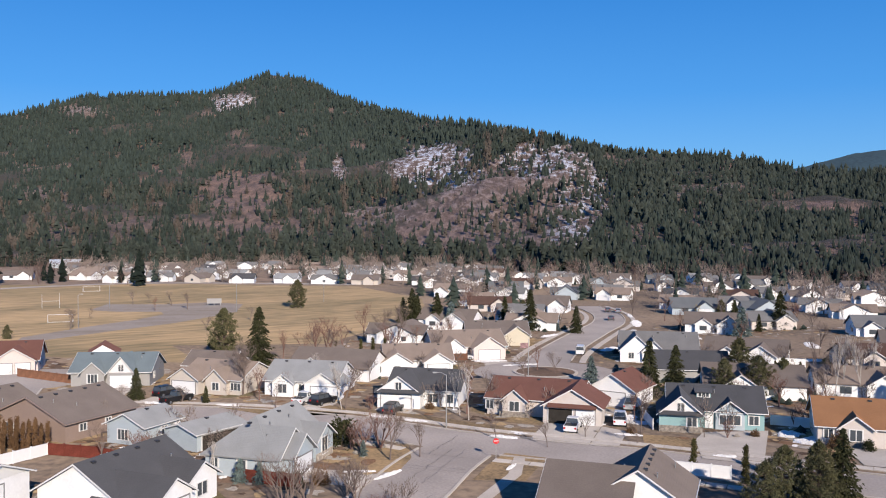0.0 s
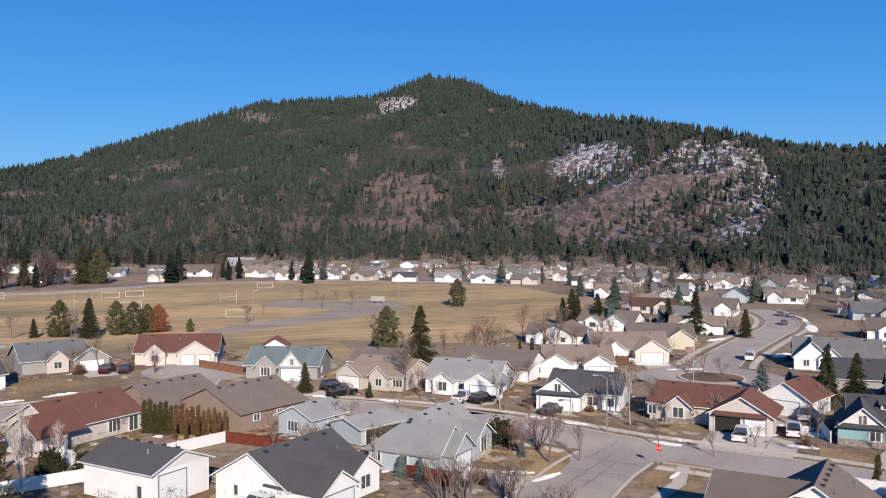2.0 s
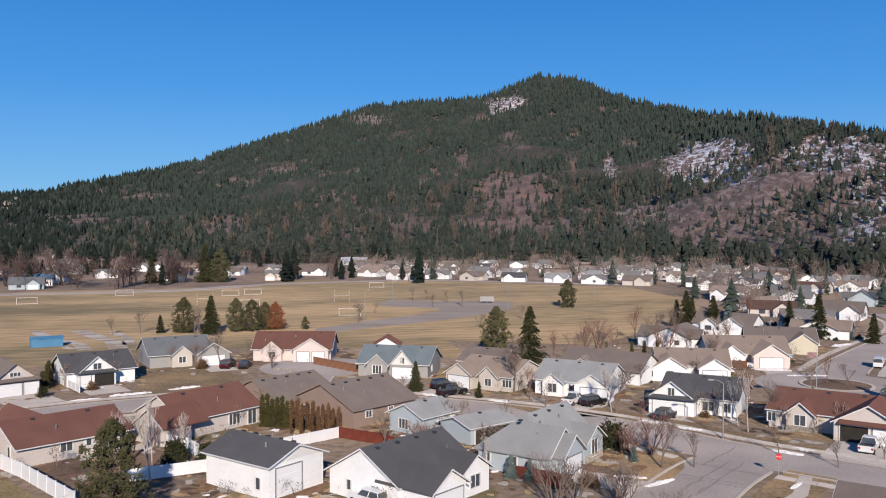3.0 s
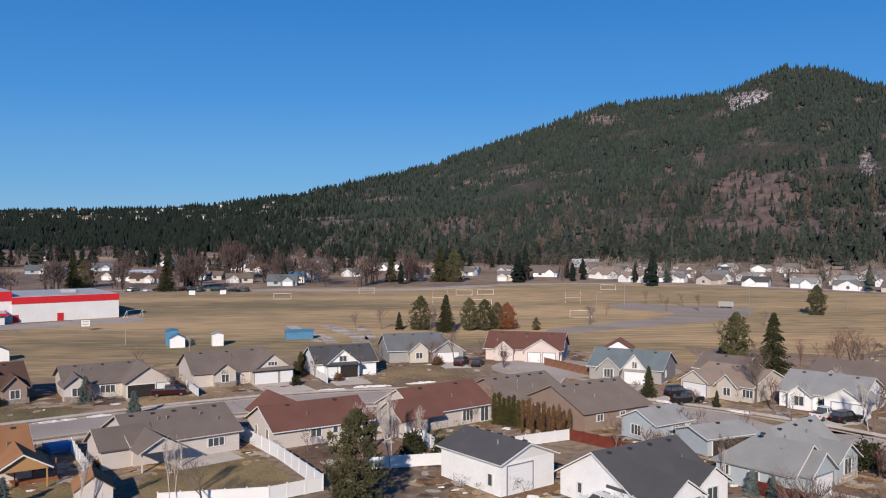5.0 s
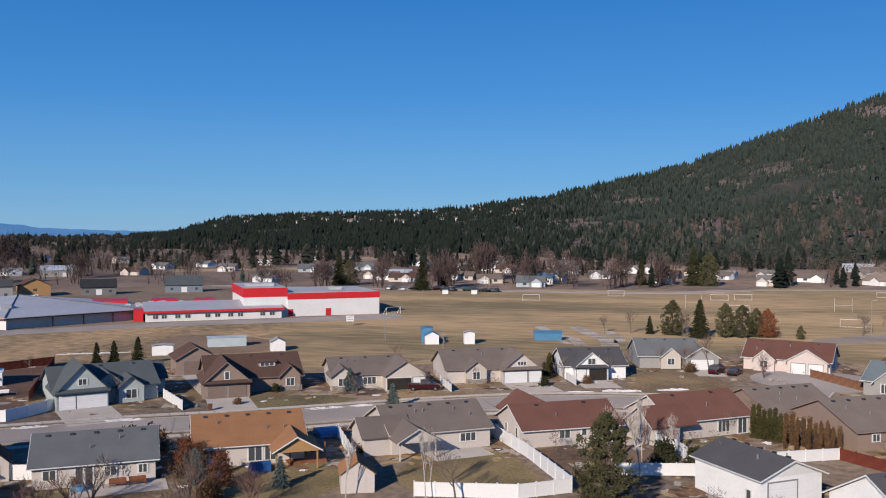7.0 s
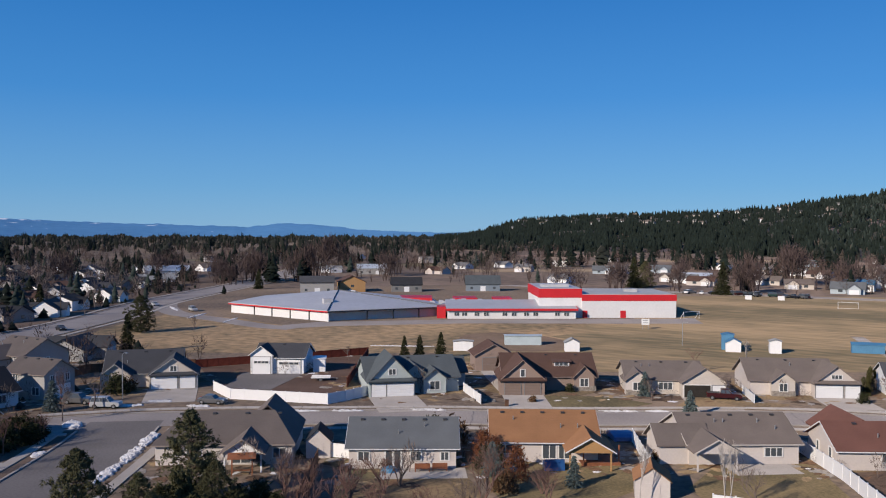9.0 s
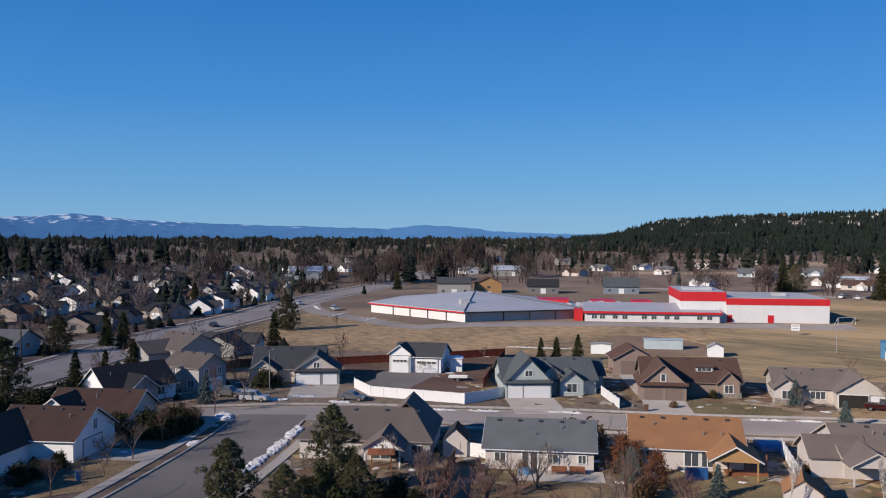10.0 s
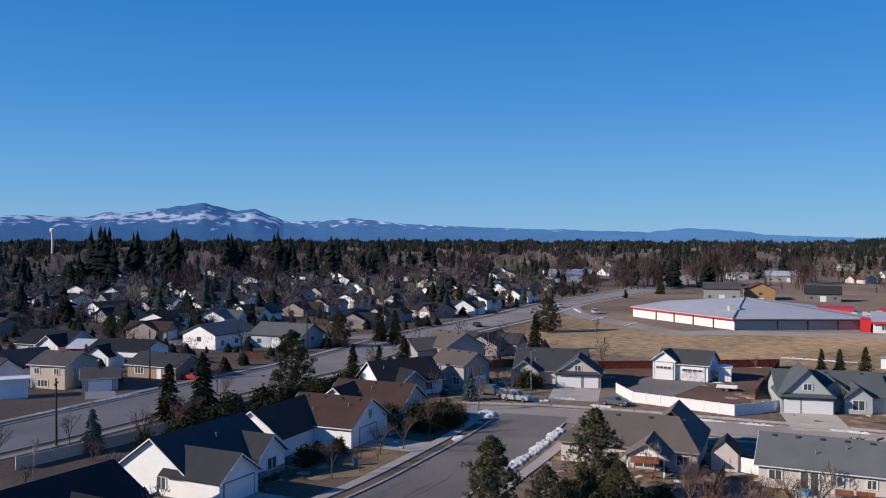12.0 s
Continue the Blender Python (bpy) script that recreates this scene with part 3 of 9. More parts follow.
SLAB = Geo().prism([(-0.7, -0.05), (0.7, -0.05), (0.7, 0.10), (0.67, 0.125), (-0.67, 0.125), (-0.7, 0.10)], -1.075, 1.075).mesh("paving_slab", mat("sidewalk_slab", (0.40, 0.365, 0.335), 0.9, 0.12, 0.5, 0.3, fine=12, island=0.14))


def name_is(ob, base):
    return ob.name.split(".")[0] == base


def kerbs_and_walks():
    for ob, line, h, walks in list(STREETS):
        for s in (1, -1):
            for r in runs(ob, line, s * (h + 0.2)):
                seg = line[r[0]:r[-1] + 1]
                part("kerb", strip(seg, h + 0.32, h, 0.15, 0.15, -0.05) if s > 0 else strip(seg, -h, -h - 0.32, 0.15, 0.15, -0.05), CONC, ob)
            if walks and name_is(ob, "street_a"):
                for r in runs(ob, line, s * (h + 2.6)):
                    mid = offset(line, s * (h + 2.6))[r[0]:r[-1] + 1]
                    cum = np.concatenate([[0], np.cumsum(np.hypot(*np.diff(mid, axis=0).T))])
                    n = max(1, int(cum[-1] / 2.2))
                    for i in range(n):
                        q = np.array([[np.interp((i + e) * cum[-1] / n, cum, mid[:, c]) for c in (0, 1)] for e in (0, 1)])
                        ctr, dv = q.mean(0), q[1] - q[0]
                        part("paving_slab", SLAB, None, ob, m=pose(ctr[0], ctr[1], 0.004 * ((i * 7) % 3), 0, 0, math.degrees(math.atan2(dv[1], dv[0]))))
            elif walks:
                for r in runs(ob, line, s * (h + 2.6)):
                    seg = line[r[0]:r[-1] + 1]
                    part("sidewalk", strip(seg, h + 3.3, h + 1.9, 0.12, 0.12, -0.05) if s > 0 else strip(seg, -(h + 1.9), -(h + 3.3), 0.12, 0.12, -0.05), CONC, ob)


STREET_A = [(-138, -30), (-138, -14), (-137.5, 0), (-134, 15), (-129.8, 28), (-125.5, 42), (-120.5, 54), (-116, 66), (-111.5, 80), (-106.5, 93), (-99, 106), (-88, 118), (-73, 129), (-56, 130), (-38, 129), (-20, 124), (-3, 115), (14, 109), (30, 102.5), (46, 96), (66, 88), (90, 78)]
street("street_a", "worn grey asphalt residential street between lawns", STREET_A[1:], 9.6)
street("street_b", "worn grey asphalt street with pale concrete kerbs", [(-137, -1), (-122, -4.5), (-106, -9.5), (-92, -14.5), (-76, -22), (-50, -34)], 10.5, surface=ASPH_DARK)
street("street_d", "worn grey asphalt side street", [(-2, 113), (-5.5, 103), (-8, 93), (-10.5, 84), (-16, 68), (-22, 50)], 9.4, walks=False)
street("street_e", "curved grey asphalt street leading to the far houses", [(12.5, 171), (15, 190), (20, 209), (30, 240), (38, 264), (41, 290), (38, 320)], 9)
street("main_road", "wide pale grey main road beside the school grounds", [(-60, -98), (-112, -73.5), (-150, -60), (-188, -45.5), (-245, -31), (-300, -10), (-360, 8), (-412, 30), (-520, 75), (-800, 170)], 14.5, surface=mat("road_asphalt", (0.245, 0.225, 0.22), 0.9, 0.1, 0.08, 0.2, col2=(0.185, 0.168, 0.165), fine=40, sharp=0.1))
street("cul_de_sac", "short grey asphalt cul-de-sac", [(-74, 131), (-79, 142), (-84, 157)], 9, walks=False)
street("cross_street", "grey side street joining the main road", [(-240, -40), (-225, -75), (-205, -130), (-190, -200)], 9, walks=False)
kerbs_and_walks()


def disc(x, y, r, z, n=40, ry=None):
    return Geo().add([(x + r * math.cos(2 * math.pi * k / n), y + (ry or r) * math.sin(2 * math.pi * k / n), z) for k in range(n)], [tuple(range(n))])


for x, y, r in CIRCLES:
    solo("street_circle", disc(x, y, r, 0.06), ASPH, "round asphalt turning circle", "street", kind="structure")

# ---- fields ----
solo("sports_field", poly([(-232, 140), (-328, 228), (-300, 300), (-240, 350), (-232, 415), (-150, 430), (-60, 420), (-24, 350), (-18, 285), (-38, 210), (-75, 205), (-110, 215), (-150, 200), (-185, 160)], 0.02), FIELD,
     "broad dormant yellow-green sports field", "field", kind="structure")
solo("paved_court", poly([(-112, 204), (-101, 230), (-90, 254), (-85, 274), (-82, 289), (-88, 319), (-103, 325), (-116, 315), (-137, 314), (-133, 291), (-122, 286), (-107, 287), (-103, 279), (-105, 262), (-111, 243), (-117, 217)], 0.034),
     mat("patched_court_asphalt", (0.205, 0.182, 0.168), 0.9, 0.12, 0.05, 0.2, col2=(0.15, 0.126, 0.108), fine=14, sharp=0.1, stretch=(0.6, 2.4, 1.0, 20)), "grey paved court and path in the field", "path", kind="structure")
solo("school_lawn", poly([(-190, 70), (-198, 44), (-215, -2), (-236, -18), (-290, 0), (-314, 14), (-285, 33), (-262, 42), (-258, 90), (-262, 104), (-246, 118), (-241, 132), (-231, 128), (-226, 117), (-217, 121), (-212, 106), (-203, 107), (-206, 95), (-196, 92), (-199, 82)], 0.024), mat("dry_lawn", (0.335, 0.232, 0.136), 0.95, 0.2, 0.02, 0.3, col2=(0.122, 0.097, 0.061), fine=18, sharp=0.10),
     "dry straw-coloured school lawn", "lawn", kind="structure")

# Soil colour darkened for the shade that houses and shrubs cast over these yards.
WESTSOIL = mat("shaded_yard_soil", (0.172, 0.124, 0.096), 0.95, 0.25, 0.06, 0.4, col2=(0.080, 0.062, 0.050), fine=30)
solo("yard_soil", poly([(-62, -106), (-66, -60), (-96, -52), (-112, -46), (-150, -34), (-200, -22), (-236, -26), (-300, -6), (-420, 38), (-700, 120), (-760, -60), (-700, -420), (-300, -300)], 0.004), WESTSOIL, "dark brown winter soil of the western yards, deepened for shade", "ground", kind="structure")
solo("yard_soil", poly([(-76, -28), (-92, -20), (-106, -15.5), (-122, -10.5), (-134, -7), (-134, -30), (-112, -45), (-80, -56)], 0.0045), WESTSOIL, "dark brown soil of the front yards, deepened for shade", "ground", kind="structure")
solo("common_ground", poly([(-188, 66), (-250, 70), (-262, 110), (-232, 142), (-185, 162), (-150, 202), (-110, 217), (-75, 207), (-58, 178), (-100, 186), (-128, 166), (-140, 130), (-152, 96), (-166, 58)], 0.008), FIELD, "olive-brown rough grass behind the back yards", "ground", kind="structure")
MEADOW = mat("far_meadow", (0.19, 0.142, 0.112), 0.95, 0.2, 0.012, 0.3, col2=(0.095, 0.074, 0.062), fine=12, sharp=0.10)
solo("meadow", poly([(-430, 178), (-337, 250), (-256, 318), (-236, 376), (-172, 442), (-66, 446), (-30, 520), (-120, 720), (-420, 820), (-900, 860), (-1200, 520), (-1100, 260), (-800, 190), (-560, 105), (-440, 70)], 0.006), MEADOW, "dull brown winter meadow beyond the sports field", "ground", kind="structure")

# ---- houses ----
def chevron(hw, e, r, ov, th):
    """Section of a gable roof: half width, eave height, ridge height, overhang, thickness."""
    s = (r - e) / hw
    lo = e - s * ov
    return [(-hw - ov, lo), (0, r), (hw + ov, lo), (hw + ov, lo + th), (0, r + th * 1.08), (-hw - ov, lo + th)]


def rake(hw, e, r, ov):
    s = (r - e) / hw
    lo = e - s * ov
    return [(-hw - ov - 0.02, lo - 0.03), (0, r - 0.03), (hw + ov + 0.02, lo - 0.03), (hw + ov + 0.02, lo + 0.13), (0, r + 0.145), (-hw - ov - 0.02, lo + 0.13)]


def window_mesh(w, h, cols, frame_mat):
    g = Geo()
    t = 0.09
    g.box(-w / 2 - t, w / 2 + t, -0.07, 0.03, -h / 2 - t, -h / 2).box(-w / 2 - t, w / 2 + t, -0.07, 0.03, h / 2, h / 2 + t)
    for k in range(cols + 1):
        x = -w / 2 + w * k / cols
        a = t if k in (0, cols) else 0.05
        g.box(x - (a if k else t), x + (a if k < cols else t), -0.06, 0.03, -h / 2, h / 2)
    return g.mesh("window", frame_mat)


WIN_CACHE = {}


def window(parent, m, w, h, cols=2, frame_mat=WHITE, plain=False):
    key = (round(w, 2), round(h, 2), cols, frame_mat.name)
    if key not in WIN_CACHE:
        WIN_CACHE[key] = (window_mesh(w, h, cols, frame_mat), Geo().box(-w / 2, w / 2, -0.02, 0.01, -h / 2, h / 2).mesh("pane", GLASS))
    if plain:
        return part("window", WIN_CACHE[key][1], None, parent, m=m @ Matrix.Translation((0, -0.03, 0)))
    fr = part("window", WIN_CACHE[key][0], None, parent, m=m)
    part("pane", WIN_CACHE[key][1], None, fr)
    return fr


def garage_door(parent, m, w, h, material=DOORW, plain=False):
    key = ("g", round(w, 2), round(h, 2), material.name)
    if key not in WIN_CACHE:
        sec, rows = [(0.02, 0.0)], 4
        for i in range(rows):
            z0, z1 = h * i / rows, h * (i + 1) / rows
            sec += [(-0.02, z0), (-0.045, z0 + 0.05), (-0.045, z1 - 0.05), (-0.02, z1)] if i == 0 else [(-0.045, z0 + 0.05), (-0.045, z1 - 0.05), (-0.02, z1)]
        sec += [(0.02, h)]
        g = Geo().prism(sec[::-1], -w / 2, w / 2)
        fr = Geo().box(-w / 2 - 0.12, -w / 2, -0.07, 0.03, 0, h + 0.12).box(w / 2, w / 2 + 0.12, -0.07, 0.03, 0, h + 0.12).box(-w / 2, w / 2, -0.07, 0.03, h, h + 0.12)
        WIN_CACHE[key] = (g.mesh("garage_door", material), fr.mesh("door_frame", mat("grey_door_frame", (0.22, 0.218, 0.215), 0.6, 0.05, 0.8)))
    d = part("garage_door", WIN_CACHE[key][0], None, parent, m=m)
    if not plain:
        part("door_frame", WIN_CACHE[key][1], None, d)


def open_garage(parent, m, w, h):
    # No room behind: a flat panel coloured dark for the unlit interior.
    dark = mat("garage_interior_shade", (0.05, 0.045, 0.04), 0.9, 0.2, 1.0)
    key = ("og", round(w, 2), round(h, 2))
    if key not in WIN_CACHE:
        WIN_CACHE[key] = (Geo().box(-w / 2, w / 2, -0.03, 0.0, 0, h).mesh("garage_opening", dark),
                          Geo().box(-w / 2 - 0.12, -w / 2, -0.09, 0.03, 0, h + 0.12).box(w / 2, w / 2 + 0.12, -0.09, 0.03, 0, h + 0.12).box(-w / 2, w / 2, -0.09, 0.03, h, h + 0.12).mesh("door_frame", WHITE))
    d = part("garage_opening", WIN_CACHE[key][0], None, parent, m=m)
    part("door_frame", WIN_CACHE[key][1], None, d)


def entry_door(parent, m, w=0.95, h=2.05, material=DOORW):
    d = part("door", Geo().box(-w / 2, w / 2, -0.05, 0.02, 0.1, h).box(-w / 2 + 0.15, w / 2 - 0.15, -0.065, -0.05, 0.3, 0.95).box(-w / 2 + 0.15, w / 2 - 0.15, -0.065, -0.05, 1.1, h - 0.15), material, parent, m=m)
    part("door_frame", Geo().box(-w / 2 - 0.1, -w / 2, -0.07, 0.03, 0, h + 0.1).box(w / 2, w / 2 + 0.1, -0.07, 0.03, 0, h + 0.1).box(-w / 2, w / 2, -0.07, 0.03, h, h + 0.1), WHITE, d)


PIPE = Geo().tube([(0, 0, -0.25), (0, 0, 0.5)], [0.07, 0.07], 8).mesh("vent_pipe", METALV)
CAP = Geo().box(-0.22, 0.22, -0.2, 0.2, -0.05, 0.14).mesh("roof_vent", mat("roof_vent_black", (0.04, 0.04, 0.045), 0.7))


HOUSES, DRIVES = [], []


def house(label, c, ang, L, D, wall, roof, e=2.6, r=5.2, wings=(), opens=(), hip=(0, 0), trim=WHITE, band=None, vents=2, ov=0.45, group="", name="house", lite=False, drive=8.0):
    """A house whose ridge runs along local x; the side -y is called f, +y b, -x l and +x r.
    wings: (side, u, width, projection, eave, ridge, wall or None); opens: (where, u, z, w, h, kind)."""
    w_, r_ = SIDE[wall], ROOF[roof]
    HOUSES.append((c[0], c[1], max(L, D) / 2))
    ob = thing(name, label, "house", on(*c, ang), group)
    hw = D / 2
    s = (r - e) / hw
    wl = Geo()
    if hip[0] or hip[1]:
        wl.box(-L / 2, L / 2, -hw, hw, 0, e)
        if not hip[0]:
            wl.prism([(-hw, e), (hw, e), (0, r)], -L / 2, -L / 2 + 0.3)
        if not hip[1]:
            wl.prism([(-hw, e), (hw, e), (0, r)], L / 2 - 0.3, L / 2)
    else:
        wl.prism([(-hw, 0), (hw, 0), (hw, e), (0, r), (-hw, e)], -L / 2, L / 2)
    part("wall", wl, w_, ob)
    if hip[0] or hip[1]:
        a0 = L / 2 + ov
        x0, x1 = (-L / 2 + hip[0] if hip[0] else -a0), (L / 2 - hip[1] if hip[1] else a0)
        lo = e - s * ov
        y = hw + ov
        g = Geo()
        for dz in (0.17, 0):
            g.add([(-a0, -y, lo + dz), (a0, -y, lo + dz), (a0, y, lo + dz), (-a0, y, lo + dz), (x0, 0, r + dz), (x1, 0, r + dz)], [(0, 1, 5, 4), (2, 3, 4, 5), (1, 2, 5), (3, 0, 4)] if dz else [(4, 5, 1, 0), (5, 4, 3, 2), (5, 2, 1), (4, 0, 3)])
        g.f += [(0, 6, 7, 1), (1, 7, 8, 2), (2, 8, 9, 3), (3, 9, 6, 0)]
        part("roof", g, r_, ob)
        part("gutter", Geo().box(-a0, a0, -y - 0.1, -y, lo - 0.02, lo + 0.15), trim, ob)
        part("gutter", Geo().box(-a0, a0, y, y + 0.1, lo - 0.02, lo + 0.15), trim, ob)
    else:
        part("roof", Geo().prism(chevron(hw, e, r, ov, 0.17), -L / 2 - ov, L / 2 + ov), r_, ob)
        lo = e - s * ov
        for q in (() if lite else (-1, 1)):
            part("fascia", Geo().prism(rake(hw, e, r, ov), q * (L / 2 + ov) - 0.025 + q * 0.022, q * (L / 2 + ov) + 0.025 + q * 0.022), trim, ob)
            if not lite:
                y0 = q * (hw + ov + 0.06)
                part("gutter", Geo().box(-L / 2 - ov, L / 2 + ov, y0 - 0.057, y0 + 0.03, lo + 0.01, lo + 0.13), trim, ob)
    if band:
        part("stone_base", Geo().box(-L / 2 - 0.05, L / 2 + 0.05, -hw - 0.06, hw + 0.06, 0, 0.9), band, ob)
    wing_m = []
    for side, u, ww, p, we, wr, wmat in wings:
        is_open = bool(wmat) and wmat.startswith("open")
        wm = SIDE[wmat.split(":")[1]] if is_open else SIDE[wmat] if wmat else w_
        turn = {"f": 0, "b": 180, "l": -90, "r": 90}[side]
        dep = hw if side in "fb" else L / 2
        base = pose(0, 0, 0, 0, 0, turn) @ Matrix.Translation((u, -dep, 0))
        ext = min((wr - e) / s + 0.2, 2 * dep * 0.48) if side in "fb" else min(3.0, dep)
        if is_open:
            part("gable_panel", Geo().prism([(-ww / 2, we), (ww / 2, we), (0, wr)], -p, -p + 0.12, "y"), wm, ob, m=base)
            for q in (-1, 1):
                part("porch_post", Geo().box(q * (ww / 2 - 0.2) - 0.09, q * (ww / 2 - 0.2) + 0.09, -p, -p + 0.18, 0, we), wm, ob, m=base)
            part("porch_beam", Geo().box(-ww / 2, ww / 2, -p, -p + 0.15, we - 0.25, we), wm, ob, m=base)
        else:
            part("wing_wall", Geo().prism([(-ww / 2, 0), (ww / 2, 0), (ww / 2, we), (0, wr), (-ww / 2, we)], -p, 0.25, "y"), wm, ob, m=base)
        part("wing_roof", Geo().prism(chevron(ww / 2, we, wr, ov * 0.8, 0.17), -p - ov, ext, "y"), r_, ob, m=base)
        if lite != 2:
            part("wing_fascia", Geo().prism(rake(ww / 2, we, wr, ov * 0.8), -p - ov - 0.05, -p - ov + 0.003, "y"), trim, ob, m=base)
        wing_m.append(base @ Matrix.Translation((0, -p, 0)))
    turns = {"f": (0, hw), "b": (180, hw), "l": (-90, L / 2), "r": (90, L / 2)}
    for where, u, z, w, h, kind in opens:
        m = (wing_m[int(where[1])] if where[0] == "w" else pose(0, 0, 0, 0, 0, turns[where][0]) @ Matrix.Translation((0, -turns[where][1], 0)))
        if kind in ("win", "win1", "win3", "tau"):
            window(ob, m @ Matrix.Translation((u, -0.03, z)), w, h, {"win1": 1, "win3": 3}.get(kind, 2), plain=lite)
        if kind == "winrow":
            window(ob, m @ Matrix.Translation((u, -0.12, z)), w, h, 4)
        if kind in ("gar", "gart", "open") and drive and not lite:
            DRIVES.append((pose(*c, 0, 0, 0, ang) @ m, u, w, drive))
        if kind == "gar":
            garage_door(ob, m @ Matrix.Translation((u, -0.03, 0)), w, h, plain=lite)
        elif kind == "gart":
            garage_door(ob, m @ Matrix.Translation((u, -0.03, 0)), w, h, TAUPE)
        elif kind == "open":
            open_garage(ob, m @ Matrix.Translation((u, -0.03, 0)), w, h)
        elif kind == "door":
            entry_door(ob, m @ Matrix.Translation((u, -0.03, 0)))
        elif kind == "panel":      # lighter gable triangle of half width w/2 and height h
            part("gable_panel", Geo().prism([(-w / 2, z), (w / 2, z), (0, z + h)], -0.05, 0.02, "y"), WHITE, ob, m=m @ Matrix.Translation((u, 0, 0)))
        elif kind == "stone":
            part("stone_base", Geo().box(u - w / 2, u + w / 2, -0.09, 0.02, 0, h), STONE, ob, m=m)
        elif kind == "skirt":
            part("skirt_roof", Geo().prism([(-0.75, z - 0.3), (0.02, z + 0.12), (0.02, z + 0.25), (-0.75, z - 0.15)], u - w / 2, u + w / 2), r_, ob, m=m)
        elif kind == "porch":      # posts carrying a small roof
            part("porch_post", Geo().box(u - w / 2, u - w / 2 + 0.14, z, z + 0.14, 0, h), WHITE, ob, m=m)
            part("porch_post", Geo().box(u + w / 2 - 0.14, u + w / 2, z, z + 0.14, 0, h), WHITE, ob, m=m)
    rng = random.Random(int(c[0] * 7 + c[1] * 13))
    for k in range(vents):
        x, q = rng.uniform(-L * 0.4, L * 0.4), rng.choice((-0.18, -0.3, 0.2))
        part("vent_pipe", PIPE, None, ob, m=Matrix.Translation((x, q * D, r - abs(q) * D * s + 0.17)))
    for k in range(0 if lite else vents + 1):
        x, q = (k + 0.5) / (vents + 1) * L - L / 2, -0.06
        part("roof_vent", CAP, None, ob, m=Matrix.Translation((x, q * D, r - 0.06 * D * s + 0.2)))
    return ob


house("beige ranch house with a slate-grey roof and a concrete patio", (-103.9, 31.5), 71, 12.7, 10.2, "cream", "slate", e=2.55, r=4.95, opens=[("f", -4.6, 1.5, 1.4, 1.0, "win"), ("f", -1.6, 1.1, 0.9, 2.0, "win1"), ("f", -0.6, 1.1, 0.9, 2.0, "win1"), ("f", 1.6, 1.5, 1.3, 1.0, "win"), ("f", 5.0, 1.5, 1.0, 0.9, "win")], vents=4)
house("cream ranch house with an orange-tan shingle roof and a timber porch", (-101.2, 49.1), 68.5, 12.8, 11.1, "cream", "orange", wings=[("f", 5.0, 5.2, 3.8, 2.4, 3.9, "open:orange")],
      opens=[("f", -4.4, 1.6, 2.6, 1.0, "win3"), ("f", 0.5, 1.35, 1.7, 1.6, "win"), ("f", 2.3, 1.35, 1.4, 1.6, "win")], vents=4)
house("cream house with a grey-taupe roof, covered patio and garage wing", (-92.8, 71.2), 72, 13.4, 11.5, "cream", "taupe", r=5.05, wings=[("f", -4.4, 5.0, 3.4, 2.4, 3.8, "open:cream"), ("l", 2.5, 6.0, 3.5, 2.4, 4.2, None)],
      trim=SIDE["beige"], opens=[("f", 3.6, 1.5, 2.2, 1.0, "win3"), ("l", -2.5, 0, 0.9, 2, "door")], vents=4)
house("cream ranch house with a rust-red shingle roof", (-83.4, 86.6), 68, 13.9, 9.6, "cream", "red", e=2.4, r=4.7, wings=[("b", 2.0, 6.0, 5.0, 2.6, 4.8, None)],
      opens=[("l", -1.5, 1.5, 0.7, 1.1, "win1"), ("l", 2.4, 1.5, 0.8, 1.3, "win1"), ("f", -1.2, 1.5, 1.6, 1.0, "win"), ("f", 1.6, 1.6, 0.8, 0.8, "win1"), ("f", 4.2, 1.3, 1.8, 1.7, "win"), ("f", 6.0, 1.3, 0.9, 1.9, "win1")], vents=1)
house("cream house with a rust-red roof and a lower garage wing", (-75.2, 104.6), 73.6, 13.3, 10.2, "cream", "red", r=5.2, wings=[("l", 3.5, 6.0, 4.0, 2.5, 4.5, None)],
      opens=[("l", -1.5, 1.6, 0.8, 1.3, "win1"), ("f", 2.0, 1.3, 2.0, 1.5, "win3"), ("f", 5.2, 1.1, 1.6, 2.0, "win")], vents=1)
house("brown house with a taupe shingle roof, gable towards the hedge", (-70, 119), 70, 11.5, 12, "brown", "taupe", r=5.2, trim=SIDE["brown"], vents=4)
house("brown house with a taupe shingle roof and dark trim", (-57.8, 119), 68, 12.5, 13.5, "brown", "taupe", r=5.4, trim=SIDE["brown"], opens=[("f", -3.4, 1.6, 1.2, 0.9, "win"), ("f", 1.0, 1.6, 1.0, 0.8, "win"), ("l", -3.5, 1.2, 1.6, 1.2, "win")], vents=4)
house("white workshop with a charcoal roof and a tall roller door", (-51.4, 83.3), 163, 10.2, 7.8, "white", "charcoal", e=3.6, r=5.1, opens=[("l", -1.2, 0, 3.6, 3.1, "gar"), ("b", 3.4, 1.5, 0.8, 1.2, "win1"), ("l", 0, 3.65, 7.4, 1.35, "panel")], vents=4, name="workshop")
house("white house with a charcoal roof and front gables", (-36.5, 87.0), 70.7, 12.2, 9.9, "white", "charcoal", r=5.45, wings=[("f", 3.1, 5.0, 2.5, 2.6, 4.2, None), ("f", -3.2, 5.4, 4.1, 2.6, 4.3, None)],
      opens=[("l", -2.0, 1.4, 0.7, 1.0, "win1"), ("l", 1.8, 1.3, 1.2, 1.2, "win"), ("w0", 0, 1.5, 1.7, 1.3, "win"), ("w1", 0, 0, 4.4, 2.2, "gar")], vents=3)
